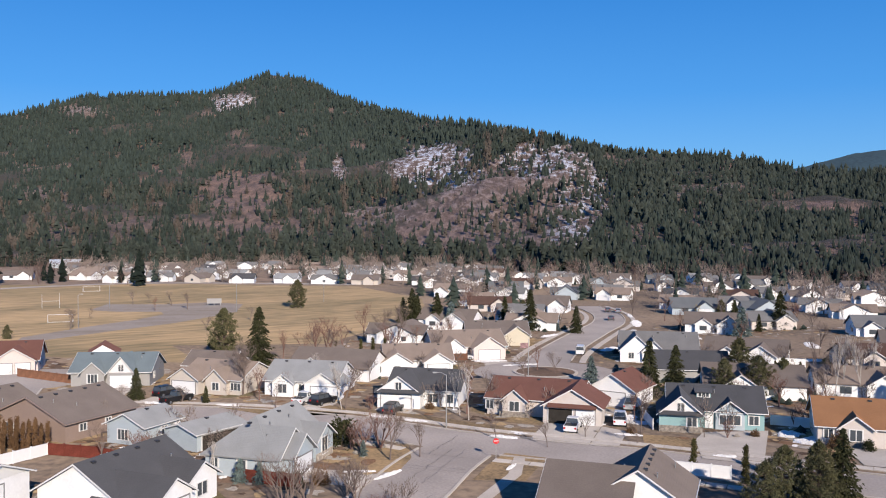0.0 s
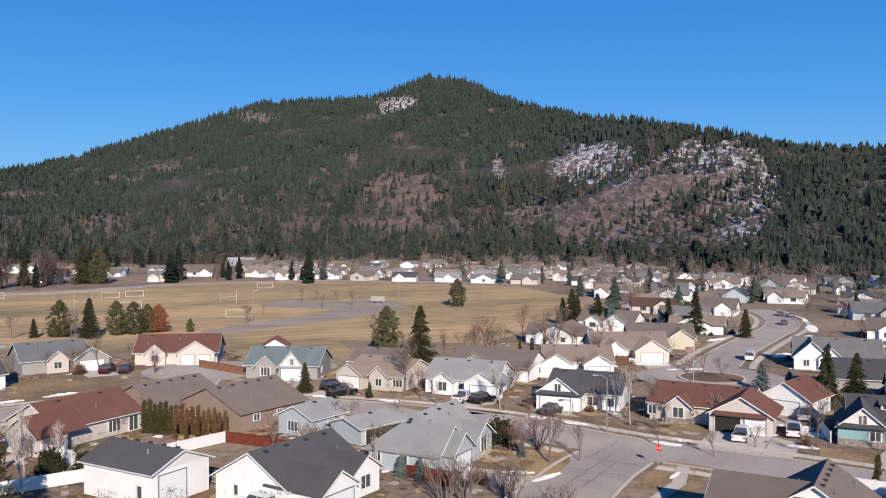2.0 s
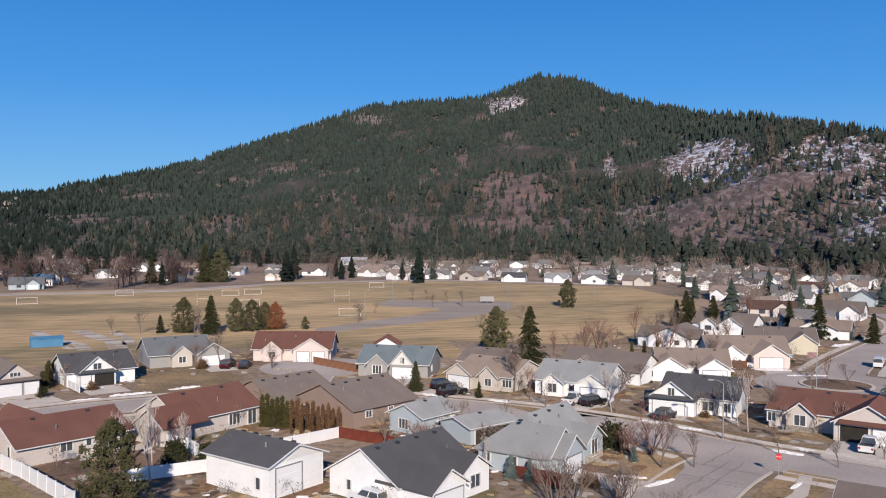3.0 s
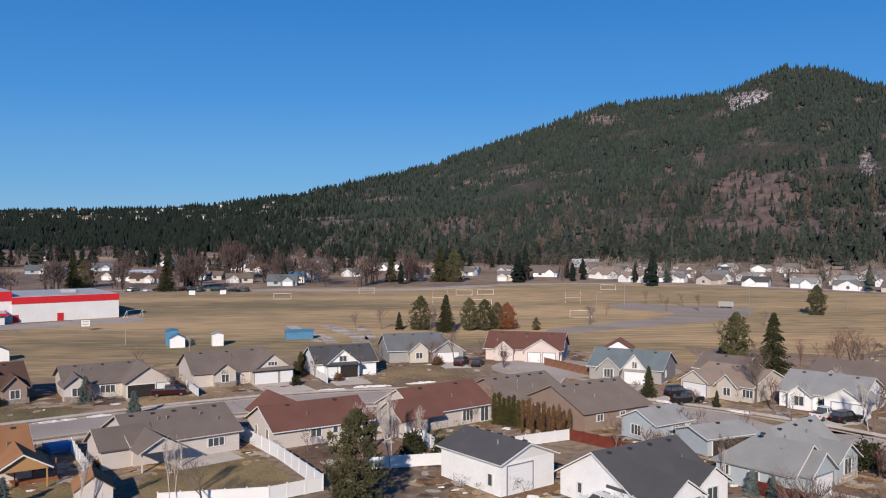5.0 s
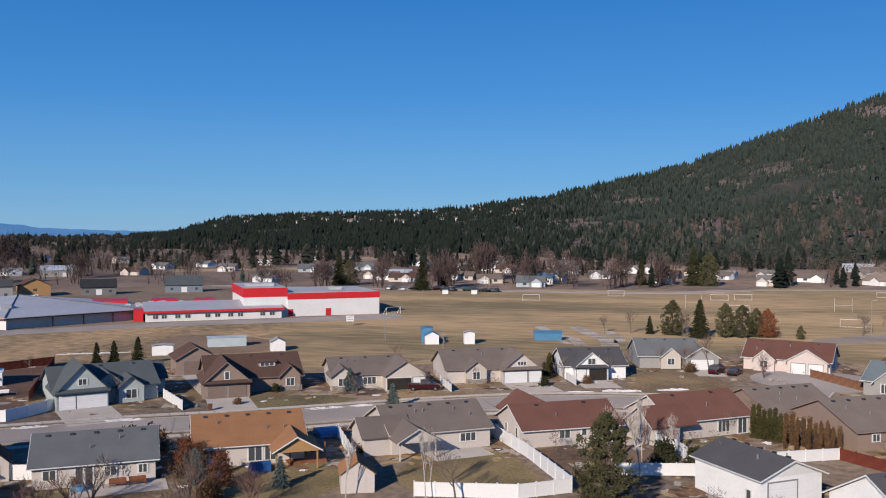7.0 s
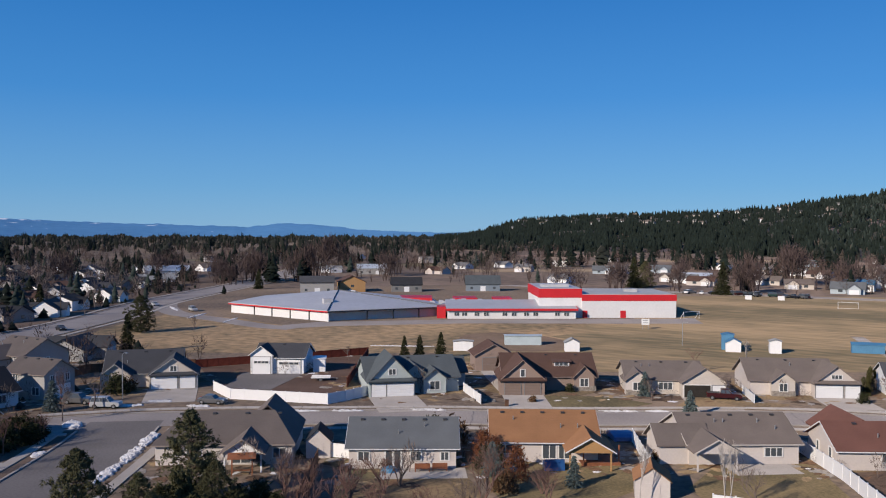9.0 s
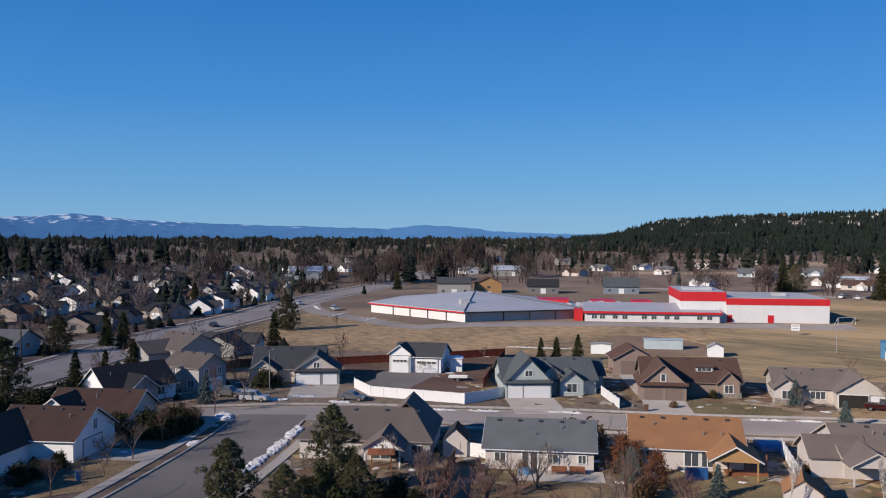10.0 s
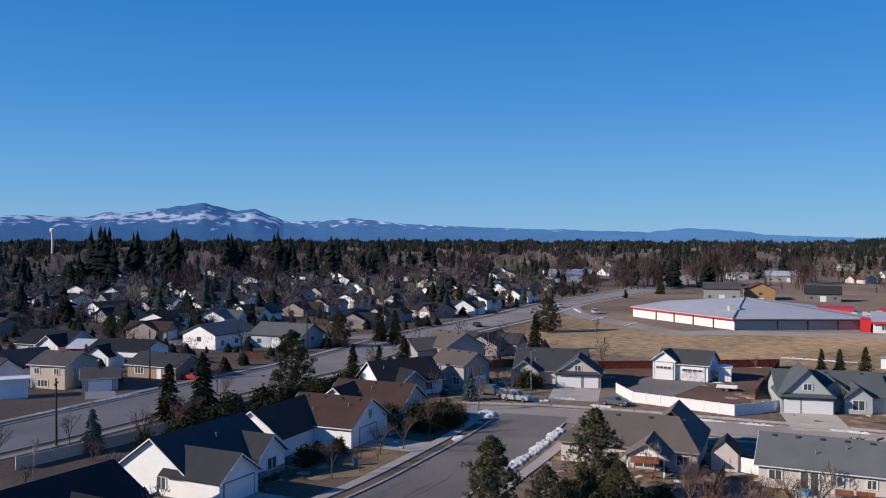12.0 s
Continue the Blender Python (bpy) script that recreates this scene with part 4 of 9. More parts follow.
house("pale blue-grey house with a light grey roof and stepped garage gables", (-25.5, 103.2), 74.7, 13.6, 8.4, "bluegrey", "lightgrey", r=6.0, hip=(4.0, 0),
      wings=[("f", -3.6, 6.6, 0.9, 2.6, 5.2, None), ("f", -3.4, 5.2, 2.2, 2.6, 4.6, None), ("f", 4.0, 4.8, 1.3, 2.6, 4.2, None)],
      opens=[("w1", 0, 0, 4.2, 2.2, "gar"), ("w2", 0, 1.6, 1.6, 2.0, "win"), ("w2", 0, 0, 4.6, 0.9, "stone"), ("l", 0.5, 1.5, 1.2, 1.0, "win"), ("l", -3.0, 1.5, 1.0, 1.0, "win"), ("f", 1.2, 0, 1, 2, "door")], vents=3)
house("small blue-grey garage with a light grey roof", (-44.6, 113.6), 69, 6.9, 6.2, "bluegrey", "lightgrey", e=2.6, r=4.0, opens=[("f", 0.2, 1.5, 1.1, 1.0, "win"), ("f", 2.6, 0, 1, 2, "door"), ("l", -0.4, 1.3, 1.8, 1.3, "win3")], vents=0)
house("low grey carport with an open side", (-36, 112), 60, 8, 6, "bluegrey", "lightgrey", e=2.3, r=3.2, opens=[("f", 0, 0, 6.4, 1.9, "open")], vents=0, name="carport")
house("house with a charcoal roof, beige gables and a white three-car garage", (-171.8, 2.2), 84, 13, 11.1, "beige", "charcoal", r=5.9, drive=13, wings=[("f", 5.4, 8.2, 3.1, 2.6, 5.4, None), ("f", -4.6, 5, 1.5, 2.5, 4.4, None)],
      trim=SIDE["grey"], opens=[("w0", -1.6, 0, 4.4, 2.2, "gar"), ("w0", 2.4, 0, 2.6, 2.2, "gar"), ("w0", 0, 3.6, 1.2, 0.9, "win"), ("w1", 0, 1.5, 2.0, 1.3, "win"), ("w0", 0, 2.75, 8.2, 0, "skirt")])
house("white two-part shop with charcoal roof and tall roller doors", (-177.0, 28.8), 67, 9.6, 8.8, "white", "charcoal", e=3.3, r=5.4, drive=0, wings=[("f", -3.4, 4.3, 0.8, 3.9, 5.5, None)],
      opens=[("w0", 0, 0, 3.6, 3.4, "gar"), ("w0", 0, 2.4, 3.0, 0.42, "winrow"), ("f", 1.9, 0, 4.6, 2.8, "gar"), ("f", 1.9, 2.1, 4.0, 0.42, "winrow")], name="workshop", vents=0)
house("sage-green house with charcoal roofs, garage gable and two white doors", (-151.9, 46.8), 82.7, 16.1, 13.2, "sage", "green", r=5.45, drive=13, wings=[("f", -4.2, 7.9, 2.9, 2.7, 6.8, None), ("f", 3.5, 4.0, 1.5, 2.6, 4.2, None), ("r", 2.0, 7, 2.5, 2.6, 4.8, None), ("f", 0.2, 4.0, 0.3, 3.4, 4.9, None)],
      trim=DARKTRIM, opens=[("w0", -2.3, 0, 2.5, 2.2, "gar"), ("w0", 1.4, 0, 4.6, 2.2, "gar"), ("w0", 0, 4.2, 1.3, 0.9, "win"), ("w1", 0, 1.4, 1.8, 1.4, "win"), ("w0", 0, 2.9, 8.2, 0, "skirt")])
brown_house = house("brown house with a dark-brown roof, garage gable and dormer", (-145.2, 71.3), 71.7, 16.3, 12, "brown", "brown", r=5.75, drive=12, wings=[("f", -5.3, 7.6, 4.4, 2.7, 6.0, "brown"), ("f", 6.0, 3.6, 0.7, 2.6, 4.4, None)],
      trim=SIDE["brown"], opens=[("w0", -1.7, 0, 2.7, 2.2, "gart"), ("w0", 1.7, 0, 2.7, 2.2, "gart"), ("w0", 0, 3.8, 0.8, 1.2, "win1"), ("w1", 0, 1.5, 1.5, 1.3, "win"), ("w1", 0, 0, 4.2, 0.9, "stone"), ("w0", 0, 2.8, 8.2, 0, "skirt")])
house("tall brown garage with a taupe door beside the brown house", (-166.8, 69.6), 166, 8.0, 7.6, "brown", "brown", e=3.2, r=5.3, trim=SIDE["brown"], opens=[("l", 0, 0, 4.6, 2.7, "gart")], vents=0, name="garage", drive=22)
house("taupe-roofed house with an open garage and cream gables", (-135.1, 89.2), 66.4, 13.2, 11.3, "beige", "taupe", r=4.9, drive=11, wings=[("f", 6.0, 7.4, 2.9, 2.6, 5.0, None), ("f", -5.0, 4.0, 1.4, 2.6, 4.1, "cream")],
      trim=TAUPETRIM, opens=[("w0", -1.2, 0, 4.4, 2.1, "open"), ("w0", 2.4, 0, 2.2, 2.1, "gar"), ("w1", 0, 1.5, 1.6, 1.3, "win"), ("w1", 0, 0, 4.0, 0.9, "stone"), ("f", 0, 1.4, 2.4, 1.2, "win3")])
house("taupe-roofed cream house with a double white garage", (-126.9, 109.6), 65, 14.5, 11.2, "cream", "taupe", r=5.5, drive=10, wings=[("f", 6.5, 7.2, 2.1, 2.6, 5.4, None), ("f", -2.0, 3.9, 1.3, 2.6, 4.1, "beige")],
      trim=TAUPETRIM, opens=[("w0", -1.2, 0, 4.4, 2.2, "gar"), ("w0", 2.6, 0, 2.4, 2.2, "gar"), ("w0", 0, 3.6, 1.8, 0.6, "win3"), ("w1", 0, 1.5, 1.4, 1.3, "win"), ("w0", 0, 2.75, 7.8, 0, "skirt"), ("w1", 0, 0, 4.0, 0.9, "stone")])
house("white house with a charcoal roof and an open garage", (-116.2, 129.3), 57, 11.8, 10.7, "white", "charcoal", r=5.1, wings=[("f", -1.3, 6.4, 2.0, 2.6, 5.25, None)],
      opens=[("w0", 1.2, 0, 3.4, 2.2, "open"), ("w0", -2.0, 0, 1.8, 2.2, "gar"), ("w0", 0, 3.6, 1.5, 1.0, "win"), ("w0", 0, 2.75, 7.0, 0, "skirt")])
house("pale house with a grey roof behind bare trees", (-115.2, 151.8), 50, 12.4, 11.3, "grey", "slate", r=5.4, wings=[("f", 6.0, 6.6, 2.2, 2.5, 4.6, None), ("f", 0, 4, 1, 2.5, 4.2, "beige")], opens=[("w0", 0, 0, 4.6, 2.1, "gar"), ("w1", 0, 1.5, 1.5, 1.2, "win")])
house("pink-cream house with a rust-brown roof and white garage doors", (-95.2, 167.2), 19.6, 16.4, 10.2, "pink", "red", r=5.55, wings=[("f", 4.2, 7.4, 1.6, 2.6, 4.9, None), ("f", -4.0, 4.0, 1.2, 2.5, 4.2, None)],
      opens=[("w0", -1.6, 0, 2.6, 2.1, "gar"), ("w0", 1.6, 0, 2.6, 2.1, "gar"), ("w1", 0, 1.5, 1.5, 1.2, "win"), ("r", 0, 1.5, 1.5, 1.2, "win")])
house("blue-grey-roofed house with a white garage gable and arched window", (-66.2, 156.6), 7, 13.6, 10.4, "grey", "bluegrey", r=5.2, wings=[("f", 2.4, 4.6, 2.0, 2.6, 5.4, None), ("f", -2.8, 4.0, 0.9, 2.5, 4.3, None)],
      opens=[("w0", 0, 0, 3.8, 2.2, "gar"), ("w0", 0, 3.5, 1.0, 1.1, "win"), ("w0", 0, 2.7, 4.4, 2.4, "panel"), ("w1", 0, 1.5, 1.8, 1.5, "win3"), ("r", -2, 1.5, 0.9, 1.1, "win")])
house("small taupe house behind a driveway", (-50.5, 164), -8, 9, 8, "brown", "taupe", e=2.5, r=4.6, opens=[("f", 2.6, 0, 2.6, 2.1, "gar")], vents=0)
house("tan-roofed beige house with a cream garage", (-44.4, 151.0), -17, 11.6, 10.6, "beige", "tan", r=4.85, wings=[("f", -4.0, 5.6, 1.8, 2.5, 4.3, None), ("f", 1.6, 4.0, 0.8, 2.4, 4.2, None)],
      opens=[("w0", 0, 0, 4.6, 2.1, "gar"), ("w1", 0, 1.4, 1.4, 1.2, "win"), ("f", 5, 1.4, 2, 1.2, "win3")])
house("white house with a light grey roof and garage gables", (-29.5, 149.8), -8.4, 12.4, 11, "white", "lightgrey", r=5.1, wings=[("f", 4.6, 6.0, 2.2, 2.5, 4.3, None), ("f", -2.6, 3.6, 1.2, 2.4, 3.7, None)],
      opens=[("w0", 0.4, 0, 4.6, 2.1, "gar"), ("w0", 0, 2.6, 5.4, 1.5, "panel"), ("w1", 0, 1.4, 1.6, 1.4, "win"), ("f", 0.6, 1.4, 1.6, 1.2, "win")])
house("white house with a charcoal roof, wide garage gable and veranda", (-8.4, 143.1), -8.5, 11.5, 11.3, "white", "charcoal", r=4.95, wings=[("f", -3.3, 6.8, 2.7, 2.6, 5.0, None)],
      opens=[("w0", -0.4, 0, 4.8, 2.1, "gar"), ("w0", 0, 3.5, 1.1, 1.1, "win"), ("w0", 0, 2.75, 7.6, 0, "skirt"), ("f", 1.6, 1.3, 1.8, 1.3, "win"), ("f", 4.4, 1.3, 1.4, 1.3, "win"), ("f", 2.8, -1.6, 5.0, 2.4, "porch")])
house("cream house with a rust-red roof, stone base and an open garage", (9.1, 135.9), -14.8, 14, 11.2, "cream", "red", r=4.8, wings=[("f", 6.4, 8.4, 3.4, 2.6, 5.0, None), ("f", -2.6, 3.7, 1.0, 2.5, 4.0, None)],
      opens=[("w0", -1.7, 0, 3.4, 2.2, "open"), ("w0", 1.9, 0, 2.7, 2.2, "gar"), ("w1", 0, 1.6, 1.6, 1.4, "win"), ("w1", 0, 0, 4.6, 0.8, "stone"), ("f", -6.6, 1.5, 1.2, 1.2, "win"), ("w0", 0, 2.7, 7.0, 0, "skirt")])
house("cream garage with a rust-red gable roof", (22.8, 143), 60, 8.5, 7.5, "white", "red", e=2.7, r=5.0, opens=[("l", 0, 0, 4.4, 2.2, "gar")], vents=0, name="garage")
teal_house = house("teal house with a charcoal roof, stone-faced garage and white gable", (34.0, 129.4), -10.2, 12.8, 10.8, "teal", "charcoal", r=5.2, wings=[("f", -5.0, 5.8, 3.4, 2.6, 5.0, None), ("f", 1.8, 3.9, 0.4, 2.6, 4.0, "bluegrey")],
      opens=[("w0", 0, 3.5, 1.1, 1.1, "win"), ("w0", 0, 2.7, 5.4, 2.1, "panel"), ("w0", 1.5, 1.5, 1.4, 1.2, "win"), ("w0", 0, 0, 5.8, 0.9, "stone"), ("w1", 0, 1.4, 2.9, 1.3, "win3"), ("f", 5, 1.4, 1.4, 1.2, "win"), ("w0", 0, 2.75, 6.0, 0, "skirt"), ("f", -1.0, 0, 1, 2, "door")])
house("cream house with an orange-tan roof and stone-trimmed gable", (51.9, 119.1), -14.6, 13.8, 10.4, "cream", "orange", r=5.35, wings=[("f", -2.4, 4.0, 0.6, 2.5, 4.0, None)],
      opens=[("w0", 0, 1.6, 1.6, 1.4, "win"), ("w0", 0, 0, 4.0, 0.9, "stone"), ("f", -5.6, 1.5, 1.2, 1.2, "win")])
house("white house with a grey-taupe roof and a projecting gable", (16.1, 86.6), 73, 9.6, 9.0, "white", "taupe", r=5.5, wings=[("b", 3.0, 9.0, 4.2, 2.6, 5.2, None)], opens=[("l", -1.5, 1.4, 1.4, 1.2, "win")], vents=4)
house("white ranch house with a pale taupe roof", (-13, 174), 10, 13, 10, "white", "tan", r=5.0, wings=[("f", -4.5, 6.0, 3.5, 2.5, 4.4, None), ("f", 3.5, 5.5, 3.0, 2.5, 4.2, None)], opens=[("w0", 0, 1.4, 1.2, 1.1, "win"), ("w1", 0, 0, 4.2, 2.1, "gar")])
house("cream house with a pale taupe roof", (-4, 195), 15, 16, 12, "pink", "tan", r=5.4, wings=[("f", 3.5, 7.0, 3.0, 2.5, 4.8, None), ("f", -4, 5, 2, 2.5, 4.4, "white")], opens=[("w0", 0, 0, 4.6, 2.1, "gar")])
house("yellow-cream house with a taupe roof", (3.5, 217), 5, 15, 11, "yellow", "taupe", r=5.2, wings=[("f", 4.4, 6, 2, 2.5, 4.6, None)], opens=[("f", -3, 1.4, 1.6, 1.2, "win")])
house("white house with a grey roof and tall front gables", (38.5, 193), -7, 16, 11, "white", "grey", r=5.6, wings=[("f", -5.0, 6.5, 2.6, 2.6, 5.6, None), ("f", -1.5, 4.5, 3.4, 2.5, 4.6, None)], opens=[("w0", -1, 1.4, 1.2, 1.2, "win"), ("w1", 0, 1.4, 1.2, 1.2, "win")])
house("low house with a charcoal roof behind conifers", (38.5, 166), -5, 14, 11, "grey", "charcoal", r=5.2, vents=0)
house("white house with a black-charcoal roof and an attached garage", (-97.3, -39.2), -20, 14.6, 9.8, "white", "charcoal", r=6.0, wings=[("b", -4.6, 6.2, 4.6, 2.6, 4.8, None), ("b", 4.6, 5.0, 1.8, 2.6, 4.6, None)], opens=[("r", 1.3, 1.4, 1.3, 1.3, "win"), ("w0", 0, 0, 4.8, 2.2, "gar"), ("w1", 0, 1.4, 1.7, 1.3, "win"), ("w1", 0, 0, 5.0, 0.8, "stone"), ("b", 0.4, 0, 1, 2, "door")], vents=2)
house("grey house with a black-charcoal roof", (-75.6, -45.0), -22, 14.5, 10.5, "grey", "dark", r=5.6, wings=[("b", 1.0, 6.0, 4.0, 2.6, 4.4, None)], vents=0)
house("house with a brown roof, white gable and a garage end", (-119, -28.4), 73, 10.8, 10.4, "white", "brown", e=2.8, r=5.7, wings=[("f", -4.6, 8.8, 7.6, 2.6, 5.5, None)], opens=[("r", -0.6, 0, 4.6, 2.2, "gar"), ("r", 3.4, 0, 1, 2, "door"), ("r", 0, 3.7, 0.9, 1.2, "win"), ("w0", 2.4, 1.4, 1.2, 1.2, "win")], vents=3)
house("beige house with a brown roof and a white front gable", (-132.8, -25.2), 73, 12.5, 9.4, "beige", "brown", r=5.4, wings=[("f", -3.6, 7, 1.8, 2.6, 5.2, "white")], opens=[("r", -1.5, 1.4, 1.2, 1.1, "win"), ("w0", 0, 1.5, 1.4, 1.2, "win"), ("f", 2.6, 1.4, 1.6, 1.2, "win")], vents=2)
house("two-storey grey house with a taupe roof", (-182.8, -18.6), 40, 10, 9.6, "grey", "taupe", e=5.2, r=7.8, trim=TAUPETRIM, wings=[("f", -2, 7, 4.5, 4.6, 6.6, None)], opens=[("r", 0, 3.8, 1.2, 1.2, "win"), ("r", -2.5, 1.4, 1.2, 1.2, "win")])
house("two-storey grey house with a taupe roof and cream trim", (-163.4, -15.0), 49, 8.6, 6.6, "grey", "taupe", e=4.35, r=6.3, trim=TAUPETRIM, opens=[("r", -1.6, 3.3, 1.0, 1.2, "win"), ("r", 1.6, 3.3, 1.0, 1.2, "win"), ("r", 0, 0, 4.6, 2.2, "gar"), ("f", -2, 3.3, 1.2, 1.2, "win"), ("f", 2.4, 1.4, 1.6, 1.2, "win")])
house("dark-roofed house with a bright white gable", (-154.5, -25.0), -50, 12.5, 8.4, "white", "dark", r=5.8, wings=[("b", -1.0, 5, 2, 2.6, 4.6, "grey")], opens=[("r", 0, 1.4, 1.3, 1.2, "win"), ("b", 3.4, 1.4, 1.4, 1.2, "win")])
house("taupe-roofed house with a covered patio", (-113.0, 11.6), 74, 16.2, 11.2, "cream", "taupe", r=5.3, hip=(2.7, 2.7), wings=[("f", 2.8, 4.6, 3.6, 2.4, 3.9, "open:white"), ("b", -4.4, 7.4, 2.2, 2.6, 5.9, None)], trim=TAUPETRIM, opens=[("f", 2.6, 1.1, 3.6, 1.7, "win3"), ("f", -3.6, 1.4, 1.6, 1.1, "win"), ("f", 6.6, 1.4, 1.6, 1.1, "win")], vents=3)

house("tan two-storey house with a taupe roof beside the main road", (-154.5, -88.0), 80, 7.5, 9.0, "tan", "taupe", e=4.4, r=6.2, opens=[("f", -2.2, 3.2, 1.2, 1.0, "win"), ("f", 2.0, 3.2, 1.2, 1.0, "win"), ("f", -1.0, 1.0, 2.2, 1.1, "win3"), ("r", 1.5, 3.2, 1.0, 1.0, "win"), ("r", -2.0, 3.2, 1.0, 1.0, "win")], vents=0, drive=0)
house("small tan garage with a taupe roof", (-151.5, -79.5), 118, 6.0, 5.5, "tan", "taupe", e=2.4, r=3.8, opens=[("f", 0, 0, 4.0, 2.0, "gar")], vents=0, name="garage")
house("grey-walled house with a charcoal roof and a white gable", (-197, -114), 78, 14, 10, "bluegrey", "dark", r=5.2, wings=[("f", 3.6, 6.0, 2.0, 2.6, 4.8, "white")], opens=[("w0", 0, 1.5, 1.6, 1.2, "win"), ("f", -3, 1.4, 1.6, 1.2, "win")], vents=0)
house("low brown-roofed house with a dark porch beside the main road", (-167.5, -74.0), 72, 12, 8.5, "brown", "charcoal", e=2.5, r=4.4, opens=[("f", -3, 1.4, 2.2, 1.2, "win3"), ("f", 2, 0, 1, 2, "door"), ("f", 4.8, 1.4, 1.4, 1.2, "win")], vents=0)


def dormer(parent, x0, x1, y0, y1, z0, z1, wall, roof):
    """A small shed-roofed dormer standing on a roof slope."""
    d = part("dormer", Geo().box(x0, x1, y0, y1, z0, z1), SIDE[wall], parent)
    part("dormer_roof", Geo().prism([(y0 - 0.3, z1 - 0.02), (y0 - 0.3, z1 + 0.1), (y1 + 0.6, z1 + 0.42), (y1 + 0.6, z1 + 0.3)], x0 - 0.25, x1 + 0.25), ROOF[roof], d)
    window(parent, pose((x0 + x1) / 2, y0 - 0.03, (z0 + z1) / 2 + 0.2), (x1 - x0) * 0.8, 0.55, 3)


dormer(brown_house, 0.9, 4.0, -3.6, -1.0, 3.5, 4.7, "brown", "brown")
dormer(teal_house, -2.6, -0.6, -3.0, -0.6, 3.6, 4.6, "teal", "charcoal")


# ---- driveways ----
def driveways():
    k = 0
    for m, u, w, length in DRIVES:
        k += 1
        g = Geo().box(u - w / 2 - 0.5, u + w / 2 + 0.5, -length, 0.0, -0.05, 0.028 + 0.0017 * (k % 12))
        solo("driveway", g, CONC, "pale concrete driveway in front of a garage", "driveway", m=m, kind="structure")


driveways()
for i, (ring, lab) in enumerate((([(9.1, 125.8), (17.0, 124.3), (13.9, 113.4), (6.4, 116.0)], "wide pale concrete apron before the open garage"), ([(17.1, 124.3), (20.2, 121.4), (17.6, 112.6), (14.0, 113.4)], "pale concrete parking strip"),
                                 ([(30.6, 121.6), (39.9, 123.0), (33.6, 105.0), (27.0, 107.6), (28.4, 117.0)], "broad concrete driveway of the teal house"), ([(46.5, 113.4), (53.6, 113.6), (50.6, 103.5), (45.5, 105.4)], "pale concrete driveway"))):
    solo("driveway", poly(ring, 0.075 + 0.004 * i), CONC, lab, "driveway", kind="structure")

# ---- school ----
RED = mat("red_fascia", (0.62, 0.022, 0.028), 0.5, 0.06, 0.3)
SCHW = mat("white_block_wall", (0.76, 0.75, 0.74), 0.8, 0.05, 0.2, 0.3, 0.2)
SCHR = mat("grey_membrane_roof", (0.49, 0.49, 0.50), 0.6, 0.08, 0.1)
BRICKD = mat("maroon_trim", (0.30, 0.03, 0.04), 0.7, 0.1, 0.5)


